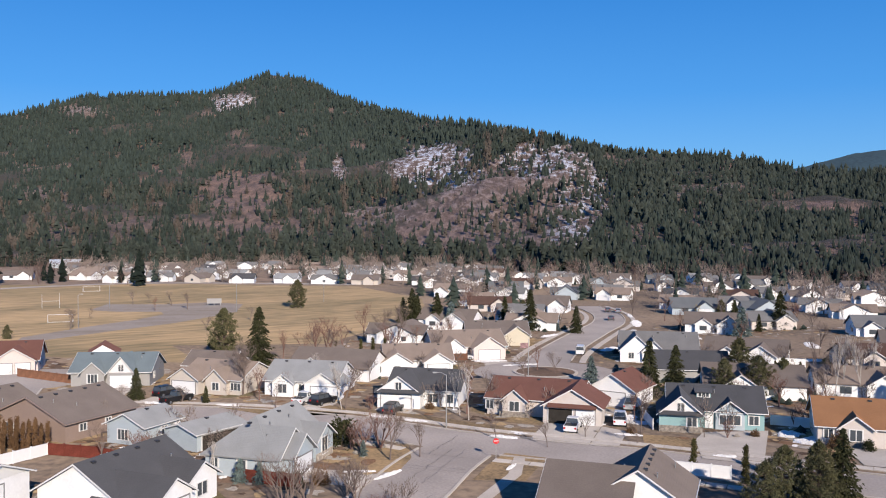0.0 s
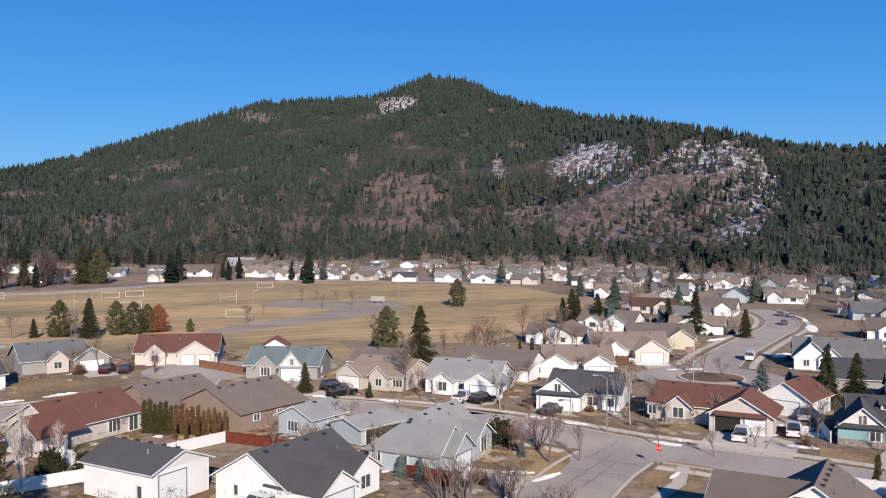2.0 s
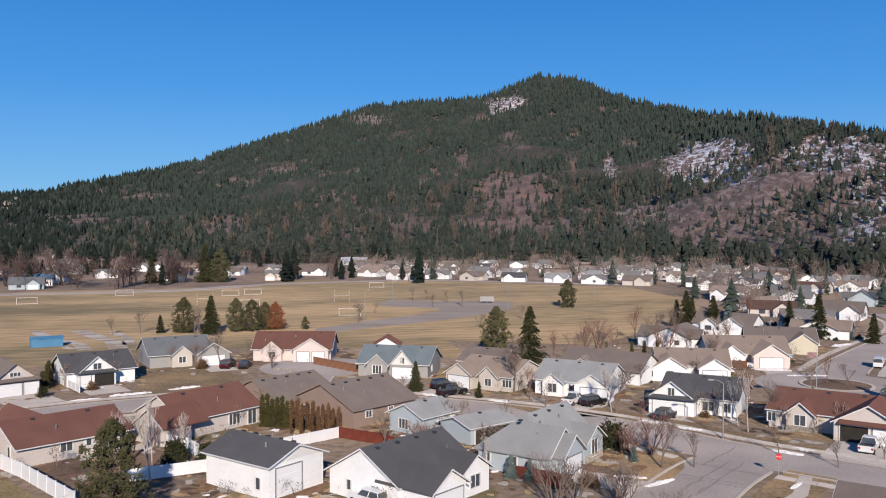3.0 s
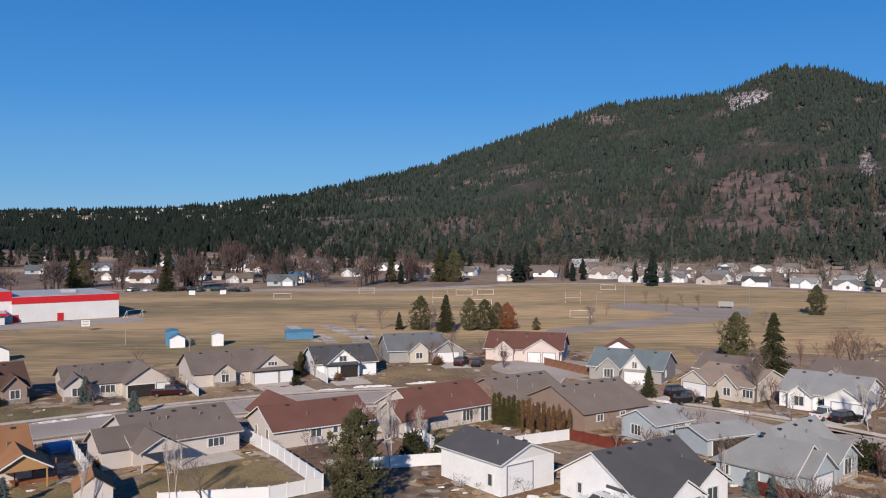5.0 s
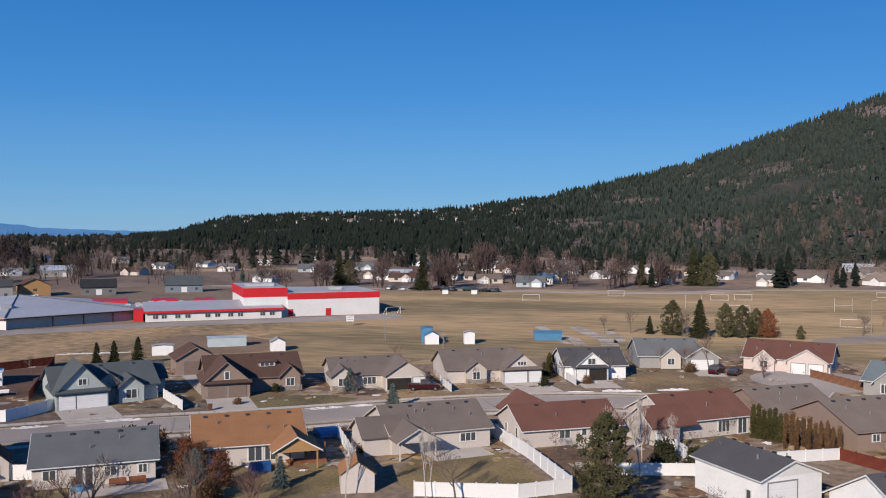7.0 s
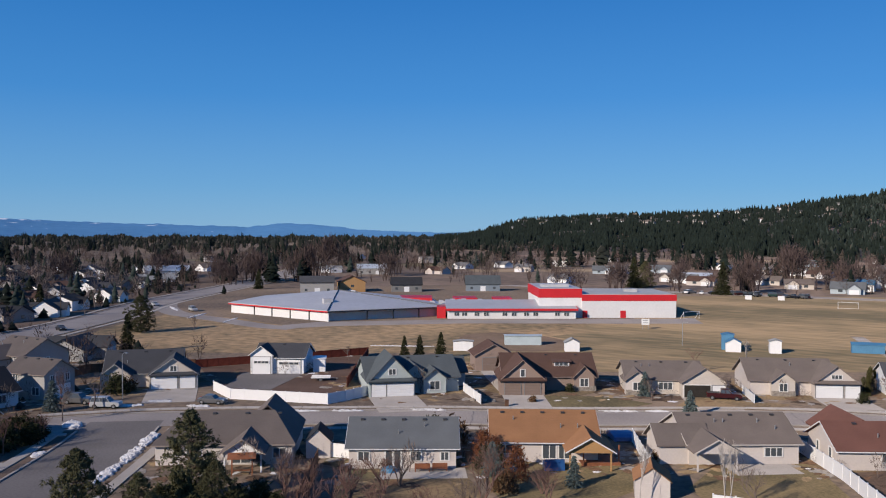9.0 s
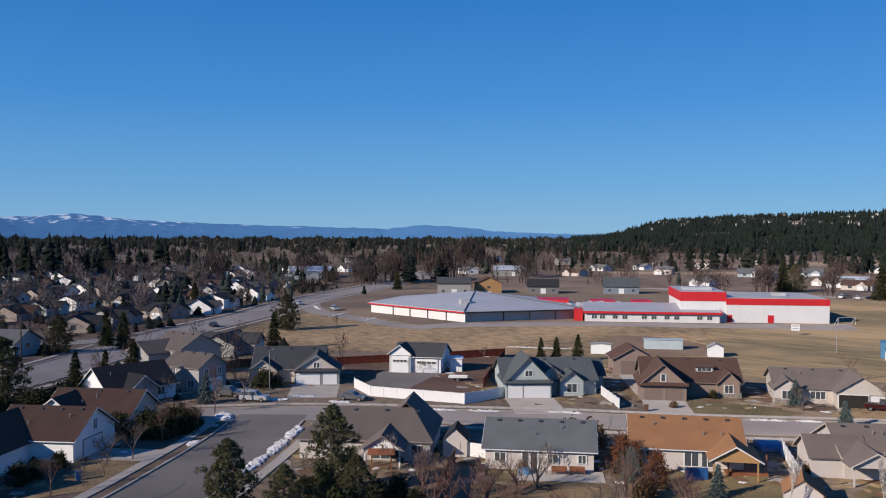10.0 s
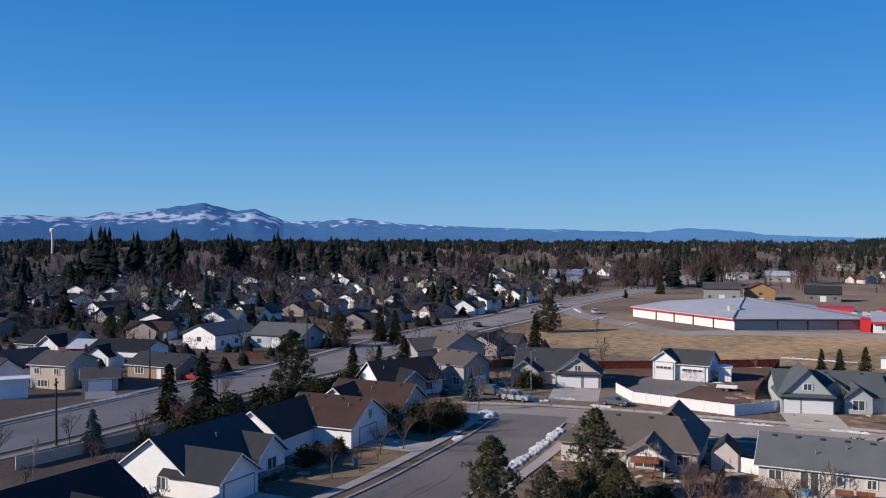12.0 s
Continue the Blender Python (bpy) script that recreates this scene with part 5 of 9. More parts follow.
def school():
    """Local x runs along the front from the gym's far corner to the other end; -y faces the field."""
    ob = thing("school", "low white school with red fascia bands and grey metal roofs", "school", pose(-244.3, 167.8, 0, 0, 0, -108.4) @ Matrix.Diagonal((1, -1, 1, 1)))
    # gym
    part("gym_wall", Geo().box(0, 31, 0, 30, 0, 5.6), SCHW, ob)
    part("gym_band", Geo().box(-0.15, 31, -0.15, 30.15, 5.6, 7.6), RED, ob)
    part("gym_roof", Geo().box(0.4, 31, 0.4, 29.6, 7.6, 7.72), mat("pale_roof_membrane", (0.56, 0.54, 0.50), 0.7, 0.1, 0.1), ob)
    part("hall_wall", Geo().box(31.002, 45, 0.5, 30, 0, 6.6), SCHW, ob)
    part("hall_band", Geo().box(30.9, 45.2, 0.35, 30.2, 6.6, 9.5), RED, ob)
    part("hall_roof", Geo().box(31.2, 44.8, 0.8, 29.6, 9.5, 9.62), SCHR, ob)
    part("roof_unit", Geo().box(34, 43, 8, 14, 9.6, 10.5), SCHR, ob)
    part("roof_unit", Geo().box(10, 14, 12, 15, 7.7, 8.7), SCHR, ob)
    for x, w in ((17.5, 1.8), (30, 1.6)):
        part("door", Geo().box(x - w / 2, x + w / 2, -0.12, 0.02, 0, 2.4), RED, ob)
    # classroom wing
    part("wing_wall", Geo().box(33.5, 75, -3.0, 10, 0, 2.5), SCHW, ob)
    part("wing_roof", Geo().prism([(-3.9, 2.75), (-3.9, 3.3), (10.4, 5.2), (10.4, 2.75)], 33, 75.5), SCHR, ob)
    part("wing_fascia", Geo().box(32.9, 75.6, -4.02, -3.9, 2.65, 3.35), RED, ob)
    part("wing_fascia", Geo().prism([(-4.0, 2.62), (-4.0, 3.36), (10.4, 5.25), (10.4, 4.4)], 32.85, 33.0), RED, ob)
    for x in (36.5, 39.5, 46.5, 49.5, 53.5, 56.5, 62.5, 65.5, 69.5, 72.0):
        window(ob, pose(x, -3.04, 1.5), 1.7, 1.1, 2)
    part("link_wall", Geo().box(75.6, 78.4, -1.6, 8, 0, 3.7), RED, ob)
    # rear blocks with red parapets
    for x0, x1, y0, y1, z in ((80, 112, 22, 34, 4.5), (112.5, 127, 24, 36, 5.0), (64, 72, 24, 34, 4.2), (52, 58, 20, 30, 4.4)):
        part("rear_wall", Geo().box(x0, x1, y0, y1, 0, z - 1.5), SCHW, ob)
        part("rear_band", Geo().box(x0 - 0.2, x1 + 0.2, y0 - 0.2, y1 + 0.2, z - 1.5, z + 0.4), RED, ob)
    part("rear_roof", Geo().box(50, 82, 10.4, 21.5, 0, 3.6), SCHR, ob)
    rng = random.Random(3)
    for k in range(14):
        x, y = rng.uniform(51, 80), rng.uniform(12, 20)
        part("roof_unit", Geo().box(x, x + rng.uniform(0.8, 2.0), y, y + 1.2, 3.6, 3.6 + rng.uniform(0.5, 1.2)), SCHR, ob)


def school_hall():
    """The many-sided hall with a faceted roof."""
    ring = [(-267.4, 57), (-309, 31.5), (-338, 48), (-334, 84), (-306, 104), (-272, 97)]
    apex = (-303, 68.5, 7.4)
    ob = thing("school_hall", "many-sided white school hall with a faceted grey roof and red eaves", "school", on(0, 0))
    n = len(ring)
    cx, cy = sum(p[0] for p in ring) / n, sum(p[1] for p in ring) / n
    for i in range(n):
        a, b = ring[i], ring[(i + 1) % n]
        dx, dy = b[0] - a[0], b[1] - a[1]
        L = math.hypot(dx, dy)
        m = on(a[0], a[1], math.degrees(math.atan2(dy, dx)))
        part("wall", Geo().box(0.3, L - 0.3, 0.6 + (2.0 if i == 5 else 0), 1.0 + (2.0 if i == 5 else 0), 0, 3.1), SCHW, ob, m=m @ Matrix.Diagonal((1, -1, 1, 1)))
        # Navy eave on the facet turned from the sun: shade put into its colour.
        part("eave", Geo().box(-0.3, L + 0.3, -0.3, 0.3, 2.9, 3.5), RED if i == 0 else mat("shaded_fascia", (0.03, 0.035, 0.05), 0.5) if i == 5 else BRICKD, ob, m=m)
        for k in range(1, int(L / 9)):
            part("pilaster", Geo().box(k * 9 - 0.2, k * 9 + 0.2, 0.4, 0.6, 0, 2.85), mat("dark_pilaster", (0.05, 0.045, 0.05), 0.7), ob, m=m @ Matrix.Diagonal((1, -1, 1, 1)))
        out = [(cx + (p[0] - cx) * 1.012, cy + (p[1] - cy) * 1.012) for p in (a, b)]
        g = Geo().add([(*out[0], 3.5), (*out[1], 3.5), apex, (*out[0], 3.3), (*out[1], 3.3)], [(0, 1, 2), (0, 3, 4, 1)])
        part("roof_facet", g, SCHR, ob)
        if i in (0, 5):
            part("roof_seam", Geo().tube([(*out[0], 3.6), apex], [0.25, 0.25], 4), mat("seam_dark", (0.12, 0.12, 0.13), 0.6), ob)
    part("roof_unit", Geo().box(-283, -280, 58.5, 61.5, 4.2, 6.2), SCHR, ob)


school()
school_hall()
solo("school_apron", poly([(-262, 42), (-268, 54), (-262, 95), (-240, 172), (-226, 165), (-250, 95), (-255, 56), (-252, 40)], 0.035), ASPH, "grey asphalt apron around the school", "pavement", kind="structure")
solo("school_drive", strip(smooth_line([(-252, 44), (-262, 36), (-285, 26), (-312, 14), (-345, 12), (-372, 16)]), 4, -4, 0.04, 0.04), ASPH, "curved asphalt school driveway", "pavement", kind="structure")
solo("infield", disc(-205, 92, 20, 0.045, ry=13), mat("infield_dirt", (0.19, 0.136, 0.098), 0.95, 0.15, 0.1, 0.3), "brown dirt ball-field infield", "infield", kind="structure")
WET = mat("wet_gravel", (0.33, 0.315, 0.30), 0.85, 0.2, 0.08, 0.3, col2=(0.17, 0.135, 0.105), fine=14, sharp=0.07, stretch=(0.6, 2.6, 1.0, 48))
for pts, w in (([(-146, 160), (-156, 168), (-170, 174), (-185, 184)], 1.6), ([(-141, 165), (-150, 174), (-162, 181), (-176, 190)], 2.2), ([(-143, 171), (-152, 181), (-163, 189)], 1.4), ([(-150, 160), (-161, 166), (-172, 171)], 0.9)):
    solo("wet_track", strip(smooth_line(pts), w, -w, 0.05, 0.05), WET, "wet gravel track strewn with old snow", "ground patch", kind="structure")

solo("asphalt_pad", poly([(-160.5, 15.2), (-177, 20.6), (-174.5, 33.5), (-165, 28), (-155.5, 22.6)], 0.075), ASPH_DARK, "dark asphalt pad in front of the white shop", "pavement", kind="structure")


def flat_trailer(x, y, ang):
    ob = thing("flat_trailer", "low empty flatbed trailer in the dirt yard", "trailer", on(x, y, ang, 0.06))
    part("bed", Geo().box(-1.8, 1.8, -0.95, 0.95, 0.5, 0.58), METALV, ob)
    for sy in (-0.95, 0.95):
        part("side_rail", Geo().box(-1.8, 1.8, sy - 0.04, sy + 0.04, 0.58, 0.85), VINYL, ob)
        part("wheel", Geo().tube([(0, sy * 1.16 - 0.1, 0.3), (0, sy * 1.16 + 0.1, 0.3)], [0.3, 0.3], 14), DARKTRIM, ob)
    part("drawbar", Geo().tube([(1.8, 0, 0.5), (3.1, 0, 0.4)], [0.05, 0.05], 6), METALV, ob)
    part("jack", Geo().tube([(2.9, 0, 0.0), (2.9, 0, 0.42)], [0.04, 0.04], 6), METALV, ob)


flat_trailer(-162.5, 33.2, 75)


def shed(label, x, y, ang, w, d, h, wall, roof, name="shed", r=None):
    ob = thing(name, label, "shed", on(x, y, ang))
    r = r or h + 0.9
    part("wall", Geo().prism([(-w / 2, 0), (w / 2, 0), (w / 2, h), (0, r), (-w / 2, h)], -d / 2, d / 2, "y"), wall, ob)
    part("roof", Geo().prism(chevron(w / 2, h, r, 0.2, 0.1), -d / 2 - 0.2, d / 2 + 0.2, "y"), roof, ob)
    part("door", Geo().box(-w * 0.22, w * 0.22, -d / 2 - 0.04, -d / 2, 0.05, h * 0.85), wall, ob)


BLUET = mat("blue_paint", (0.08, 0.24, 0.40), 0.6, 0.1, 0.5)
PALEB = mat("pale_blue_siding", (0.50, 0.58, 0.60), 0.7, 0.08, 0.5)
shed("white shed with a pale gable roof", -184.5, 97.7, 66, 3.4, 3.4, 2.1, SIDE["white"], ROOF["lightgrey"])
shed("white and blue concession stand", -171.5, 133.5, 55, 3.4, 3, 2.2, SIDE["white"], BLUET, name="concession_stand")
shed("blue upper cabin of the concession stand", -175.0, 134.6, 55, 2.8, 2.8, 3.6, BLUET, BLUET, name="announcer_booth", r=3.9)
shed("white portable toilet block", -166, 141, 55, 2.6, 2.6, 2.8, SIDE["white"], ROOF["lightgrey"], name="portable_cabin", r=3.2)
shed("white equipment box beside the infield", -193.5, 73.7, 66, 4.6, 2.6, 2.2, SIDE["white"], ROOF["lightgrey"], name="equipment_box", r=2.4)
shed("blue flat storage container", -159, 161.6, 140, 2.6, 7, 2.0, BLUET, BLUET, name="container", r=2.4)
shed("pale blue storage container", -198.6, 91.5, 160, 3.0, 9, 2.3, PALEB, PALEB, name="container", r=2.4)
shed("white gable shed at the end of the yards", -77.5, 176, 20, 6, 7, 2.6, SIDE["white"], ROOF["red"], r=4.4)
shed("small orange-roofed garden shed", -80.5, 52, 60, 3.6, 4.2, 2.1, SIDE["cream"], ROOF["orange"], r=3.4)
shed("white garden shed with a dark gable roof", -108.9, 21.9, 74, 3.0, 4, 2.2, SIDE["cream"], ROOF["dark"], r=3.6)
shed("white cargo trailer parked in the dirt yard", -174.6, 35.4, 76, 2.4, 4, 2.6, SIDE["white"], VINYL, name="cargo_trailer", r=2.65)


def goal(x, y, ang):
    ob = thing("soccer_goal", "white tubular soccer goal on the field", "goal", on(x, y, ang), group="soccer goals")
    part("post", Geo().tube([(-3.4, 0, 0), (-3.4, 0, 2.4)], [0.06, 0.06], 6), VINYL, ob)
    part("post", Geo().tube([(3.4, 0, 0), (3.4, 0, 2.4)], [0.06, 0.06], 6), VINYL, ob)
    part("crossbar", Geo().tube([(-3.4, 0, 2.4), (3.4, 0, 2.4)], [0.06, 0.06], 6), VINYL, ob)
    for sx in (-3.4, 3.4):
        part("stay", Geo().tube([(sx, 0, 2.4), (sx, 1.6, 0.05)], [0.06, 0.06], 5), VINYL, ob)
    part("ground_bar", Geo().tube([(-3.4, 1.6, 0.05), (3.4, 1.6, 0.05)], [0.06, 0.06], 5), VINYL, ob)


for x, y, a in ((-239.6, 170.4, 100), (-253, 248, 45), (-247, 293, 40), (-206, 308, 35), (-201, 317, 35), (-172, 269, 30), (-124, 252, 25), (-171, 376, 25)):
    goal(x, y, a)


def football_posts(x, y, ang):
    ob = thing("football_posts", "white football goalposts on the field", "goal", on(x, y, ang))
    for sx in (-2.8, 2.8):
        part("upright", Geo().tube([(sx, 0, 0), (sx, 0, 5.0)], [0.04, 0.03], 6), VINYL, ob)
    part("crossbar", Geo().tube([(-2.8, 0, 2.4), (2.8, 0, 2.4)], [0.035, 0.035], 6), VINYL, ob)


football_posts(-150, 298, 30)
football_posts(-190.5, 268.6, 40)


def ball_wall(x, y, ang):
    ob = thing("ball_wall", "pale grey ball wall on short posts beside the court", "sports wall", on(x, y, ang))
    for sx in (-2.2, 0, 2.2):
        part("post", Geo().box(sx - 0.08, sx + 0.08, 0.0, 0.14, 0, 2.4), METALV, ob)
    part("board", Geo().box(-2.6, 2.6, -0.08, 0.0, 0.7, 2.5), SIDE["grey"], ob)


ball_wall(-97, 313, 20)


def field_sign(x, y, ang):
    ob = thing("scoreboard", "white scoreboard on two thin posts", "sign", on(x, y, ang))
    for sx in (-0.8, 0.8):
        part("post", Geo().box(sx - 0.06, sx + 0.06, -0.06, 0.06, 0, 2.0), METALV, ob)
    part("board", Geo().box(-1.1, 1.1, -0.08, 0.06, 1.3, 3.0), VINYL, ob)
    for z in (1.9, 2.6):
        part("lettering_bar", Geo().box(-0.8, 0.8, -0.1, -0.08, z - 0.15, z + 0.1), METALV, ob)


field_sign(-218.6, 139.7, 57)


def pole(x, y, h, label, arm=0.0, ang=0.0, name="utility_pole", wood=True):
    ob = thing(name, label, "pole", on(x, y, ang))
    part("shaft", Geo().tube([(0, 0, 0), (0, 0, h)], [0.17, 0.11] if wood else [0.10, 0.06], 8), BARK if wood else METALV, ob)
    if wood:
        part("crossarm", Geo().box(-1.2, 1.2, -0.08, 0.08, h - 0.8, h - 0.62), BARK, ob)
    elif arm:
        part("arm", Geo().tube([(0, 0, h - 0.05), (arm * 0.5, 0, h + 0.35), (arm, 0, h + 0.4)], [0.05, 0.04, 0.035], 6), METALV, ob)
        part("lamp_head", Geo().box(arm - 0.1, arm + 0.55, -0.13, 0.13, h + 0.3, h + 0.46), METALV, ob)


for x, y, h in ((-192, -52, 11), (-109.5, -63.6, 9), (-245, -44, 11), (-310, -22, 11), (-370, -4, 11), (-440, 24, 11), (-160, -74, 10), (-230, -110, 11), (-270, -95, 10)):
    pole(x, y, h, "tall dark wooden utility pole beside the road", ang=20)
pole(-155.6, -1.8, 7.5, "grey street lamp with a curved arm", 1.8, 20, "street_lamp", False)
pole(-4.9, 122.3, 7.5, "slim grey street lamp on the verge", 1.4, 190, "street_lamp", False)
pole(7.9, 147.4, 9.5, "slim grey flagpole behind the red-roofed house", 0, 0, "flagpole", False)
for x, y, h in ((-82, 289, 10), (-184.1, 128.2, 5.5), (-113, 240, 9), (-130, 300, 8), (-60, 330, 9)):
    pole(x, y, h, "slim grey light pole at the edge of the field", 0.8, 30, "light_pole", False)
solo("flag", Geo().box(0.05, 1.5, -0.02, 0.02, 8.0, 8.9), mat("flag_cloth", (0.5, 0.32, 0.32), 0.9, 0.3, 2.0), "faded red and white flag on its pole", "flag", m=on(7.9, 147.4, 200))


def stop_sign(x, y, ang):
    ob = thing("stop_sign", "red octagonal stop sign on a thin post", "sign", on(x, y, ang))
    part("post", Geo().box(-0.03, 0.03, -0.03, 0.03, 0, 2.2), METALV, ob)
    g = Geo().prism([(0.38 * math.cos(math.pi * (k + 0.5) / 4), 2.35 + 0.38 * math.sin(math.pi * (k + 0.5) / 4)) for k in range(8)], -0.06, -0.035, "y")
    part("plate", g, RED, ob)
    cu = bpy.data.curves.new("lettering", "FONT")
    cu.body, cu.size, cu.align_x, cu.align_y, cu.extrude = "STOP", 0.24, "CENTER", "CENTER", 0.004
    cu.materials.append(VINYL)
    t = new("lettering", cu)
    t.parent, t.matrix_basis = ob, pose(0, -0.068, 2.35, 90, 0, 0)


stop_sign(1.8, 105.5, 5)


# ---- fences ----
def fence(label, pts, h, material, pitch=2.4, name="fence", posts=True):
    ob = thing(name, label, "fence", on(0, 0), kind="")
    for a, b in zip(pts[:-1], pts[1:]):
        dx, dy = b[0] - a[0], b[1] - a[1]
        L = math.hypot(dx, dy)
        n = max(1, round(L / pitch))
        w = L / n
        g = Geo().prism([(-0.045, 0.05), (0.045, 0.05), (0.045, 0.18), (0.02, 0.2), (0.02, h - 0.16), (0.045, h - 0.14), (0.045, h - 0.02), (-0.045, h - 0.02), (-0.045, h - 0.14), (-0.02, h - 0.16), (-0.02, 0.2), (-0.045, 0.18)], 0.06, w - 0.06)
        me = g.mesh("panel", material)
        pm = Geo().box(-0.06, 0.06, -0.06, 0.06, 0, h + 0.05).box(-0.08, 0.08, -0.08, 0.08, h + 0.05, h + 0.09).mesh("post", material)
        ang = math.degrees(math.atan2(dy, dx))
        for k in range(n):
            part("panel", me, None, ob, m=on(a[0] + dx * k / n, a[1] + dy * k / n, ang))
            part("post", pm, None, ob, m=on(a[0] + dx * k / n, a[1] + dy * k / n, ang))
        part("post", pm, None, ob, m=on(b[0], b[1], ang))


REDW = mat("red_stained_wood", (0.17, 0.045, 0.032), 0.85, 0.2, 1.0)
CEDAR = mat("weathered_cedar", (0.24, 0.12, 0.075), 0.85, 0.25, 1.0)
fence("white vinyl fence between the back yards", [(-92.5, 81), (-78, 75.5), (-64.5, 69)], 1.8, VINYL)
fence("white vinyl fence along the lawn's end", [(-64.5, 69), (-66.5, 63), (-74, 55)], 1.6, VINYL)
fence("white vinyl fence beside the orange-roofed house", [(-101.7, 62.8), (-91, 58), (-81, 54)], 1.8, VINYL)
fence("white vinyl fence between two red-roofed houses", [(-80, 95), (-68, 92), (-59.5, 86.5)], 1.7, VINYL)
fence("low white vinyl fence beside the workshop", [(-66, 78), (-60, 85)], 1.5, VINYL)
fence("white vinyl fence around the dirt yard", [(-158, 13.2), (-149.4, 15.2), (-139.8, 29.6), (-141.6, 33), (-145.2, 38)], 1.8, VINYL)
fence("red-stained wooden fence behind the dirt yard", [(-186, 12), (-189, 30), (-193.5, 50.5), (-154.2, 36.2)], 1.7, REDW)
fence("weathered cedar fence behind the charcoal-roofed house", [(-176, -16), (-186, -8), (-186, 12)], 1.8, CEDAR)
fence("white vinyl fence next to the hedge", [(-57.5, 96.5), (-53.3, 104.9)], 1.5, VINYL)
fence("red-stained wooden fence beside the brown house", [(-53.3, 104.9), (-46.5, 103.5), (-42, 101)], 1.5, REDW)
fence("red-stained wooden fence with shrubs below the grey house", [(-27, 95), (-19.5, 93)], 1.5, REDW)
fence("cedar fence beside the blue-roofed house", [(-87, 160), (-73, 153)], 1.6, CEDAR)
fence("white vinyl fence next to the white shop driveway", [(-143.5, 54.6), (-132, 53.2)], 1.6, VINYL)
fence("white vinyl fence between the driveways", [(-126, 100), (-118, 96)], 1.4, VINYL)
fence("white vinyl fence between two houses", [(-119, 124), (-109, 118)], 1.4, VINYL)
fence("white vinyl fence beside the teal house", [(24, 131), (24, 123)], 1.5, VINYL)
fence("white vinyl fence beyond the teal house", [(41.5, 127), (49, 124)], 1.5, VINYL)
fence("white vinyl fence above the street", [(22, 101), (28, 98.8)], 1.5, VINYL)
fence("white vinyl fence around far back yards", [(-30, 232), (0, 240)], 1.7, VINYL)
fence("white vinyl fence behind the far gardens", [(45, 186), (66, 181)], 1.7, VINYL)
fence("pale fence along the main road", [(-98, -62), (-112, -55), (-124, -51), (-140, -45)], 1.5, SIDE["tan"])
fence("dark wooden fence along the main road", [(-146, -42), (-165, -36)], 1.7, CEDAR)
fence("cedar fence among the western houses", [(-192.1, -67.7), (-191.8, -61.6)], 1.7, CEDAR)
fence("cedar fence behind the pine trees", [(-3, 186), (-24, 182)], 1.5, CEDAR)

fence("weathered fence between two back yards", [(-104.4, 20.8), (-87.7, 15.3)], 1.8, CEDAR)
fence("white vinyl fence beside the slate-roofed house", [(-107.1, 22.8), (-105.5, 24.9)], 1.8, VINYL)

# ---- plants ----
def tuft_cloud(rng, centres, radii, per, size, flat=0.6):
    """Small random triangles scattered in soft clumps, as arrays of vertices and faces."""
    c = np.repeat(np.array(centres, float), per, axis=0)
    r = np.repeat(np.array(radii, float), per)
    n = len(c)
    o = rng.normal(0, 0.5, (n, 3)) * r[:, None] * np.array([1, 1, flat])
    p = c + o
    a, b = rng.normal(0, 1, (n, 3)), rng.normal(0, 1, (n, 3))
    a /= np.linalg.norm(a, axis=1)[:, None]
    b /= np.linalg.norm(b, axis=1)[:, None]
    s = size * rng.uniform(0.6, 1.4, n)[:, None]
    v = np.stack([p - a * s * 0.3, p + a * s * 0.3, p + b * s * 1.15], 1).reshape(-1, 3)
    return v, np.arange(3 * n).reshape(-1, 3)


def cloud_mesh(name, v, f, material):
    return mesh(name, v.tolist(), f.tolist(), material)


def conifer(seed, h, r, material, droop=0.3, dense=1.0, power=0.8, low=0.05):
    """A spire-shaped conifer: trunk, limbs and a crown of many short drooping sprays."""
    rng = np.random.default_rng(seed)
    g = Geo().tube([(0, 0, -0.2), (0, 0, h * 0.5), (0.02 * h * rng.normal(), 0, h * 0.97)], [h * 0.016 + 0.04, h * 0.010 + 0.02, 0.02], 6)
    P, B, S = [], [], []
    for k in range(int(230 * dense)):
        t = low + (0.985 - low) * rng.uniform(0, 1) ** 1.15
        a = rng.uniform(0, 6.283)
        L = (r * (1 - t) ** power + 0.12) * rng.uniform(0.62, 1.12) * (1 + 0.14 * math.sin(3 * a + seed + 11 * t))
        z0 = t * h
        if k % 5 == 0:
            g.tube([(0, 0, z0), (0.8 * L * math.cos(a), 0.8 * L * math.sin(a), z0 - 0.15 * L)], [0.035, 0.012], 3)
        m = int(5 + 9 * L / r)
        q = rng.uniform(0.18, 1.0, m)
        side = rng.normal(0, 0.17, m) * L
        P.append(np.stack([L * q * math.cos(a) - side * math.sin(a), L * q * math.sin(a) + side * math.cos(a), z0 - droop * L * q ** 1.6 + rng.normal(0, 0.06, m) * h * 0.12], 1))
        d = np.stack([np.cos(a + rng.normal(0, 0.6, m)), np.sin(a + rng.normal(0, 0.6, m)), -rng.uniform(0.05, 0.8, m)], 1)
        B.append(d)
        S.append(rng.uniform(0.30, 0.62, m) * (0.55 + 0.045 * h))
    P, B, S = np.concatenate(P), np.concatenate(B), np.concatenate(S)[:, None]
    w = np.cross(B, rng.normal(0, 1, B.shape))
    w /= np.linalg.norm(w, axis=1)[:, None]
    v = np.stack([P - B * S * 0.35, P + w * S * 0.24, P + B * S * 0.75, P - w * S * 0.24], 1).reshape(-1, 3)
    f = np.arange(len(v)).reshape(-1, 4)
    return g.mesh("trunk", BARK), cloud_mesh("crown", v, f, material)


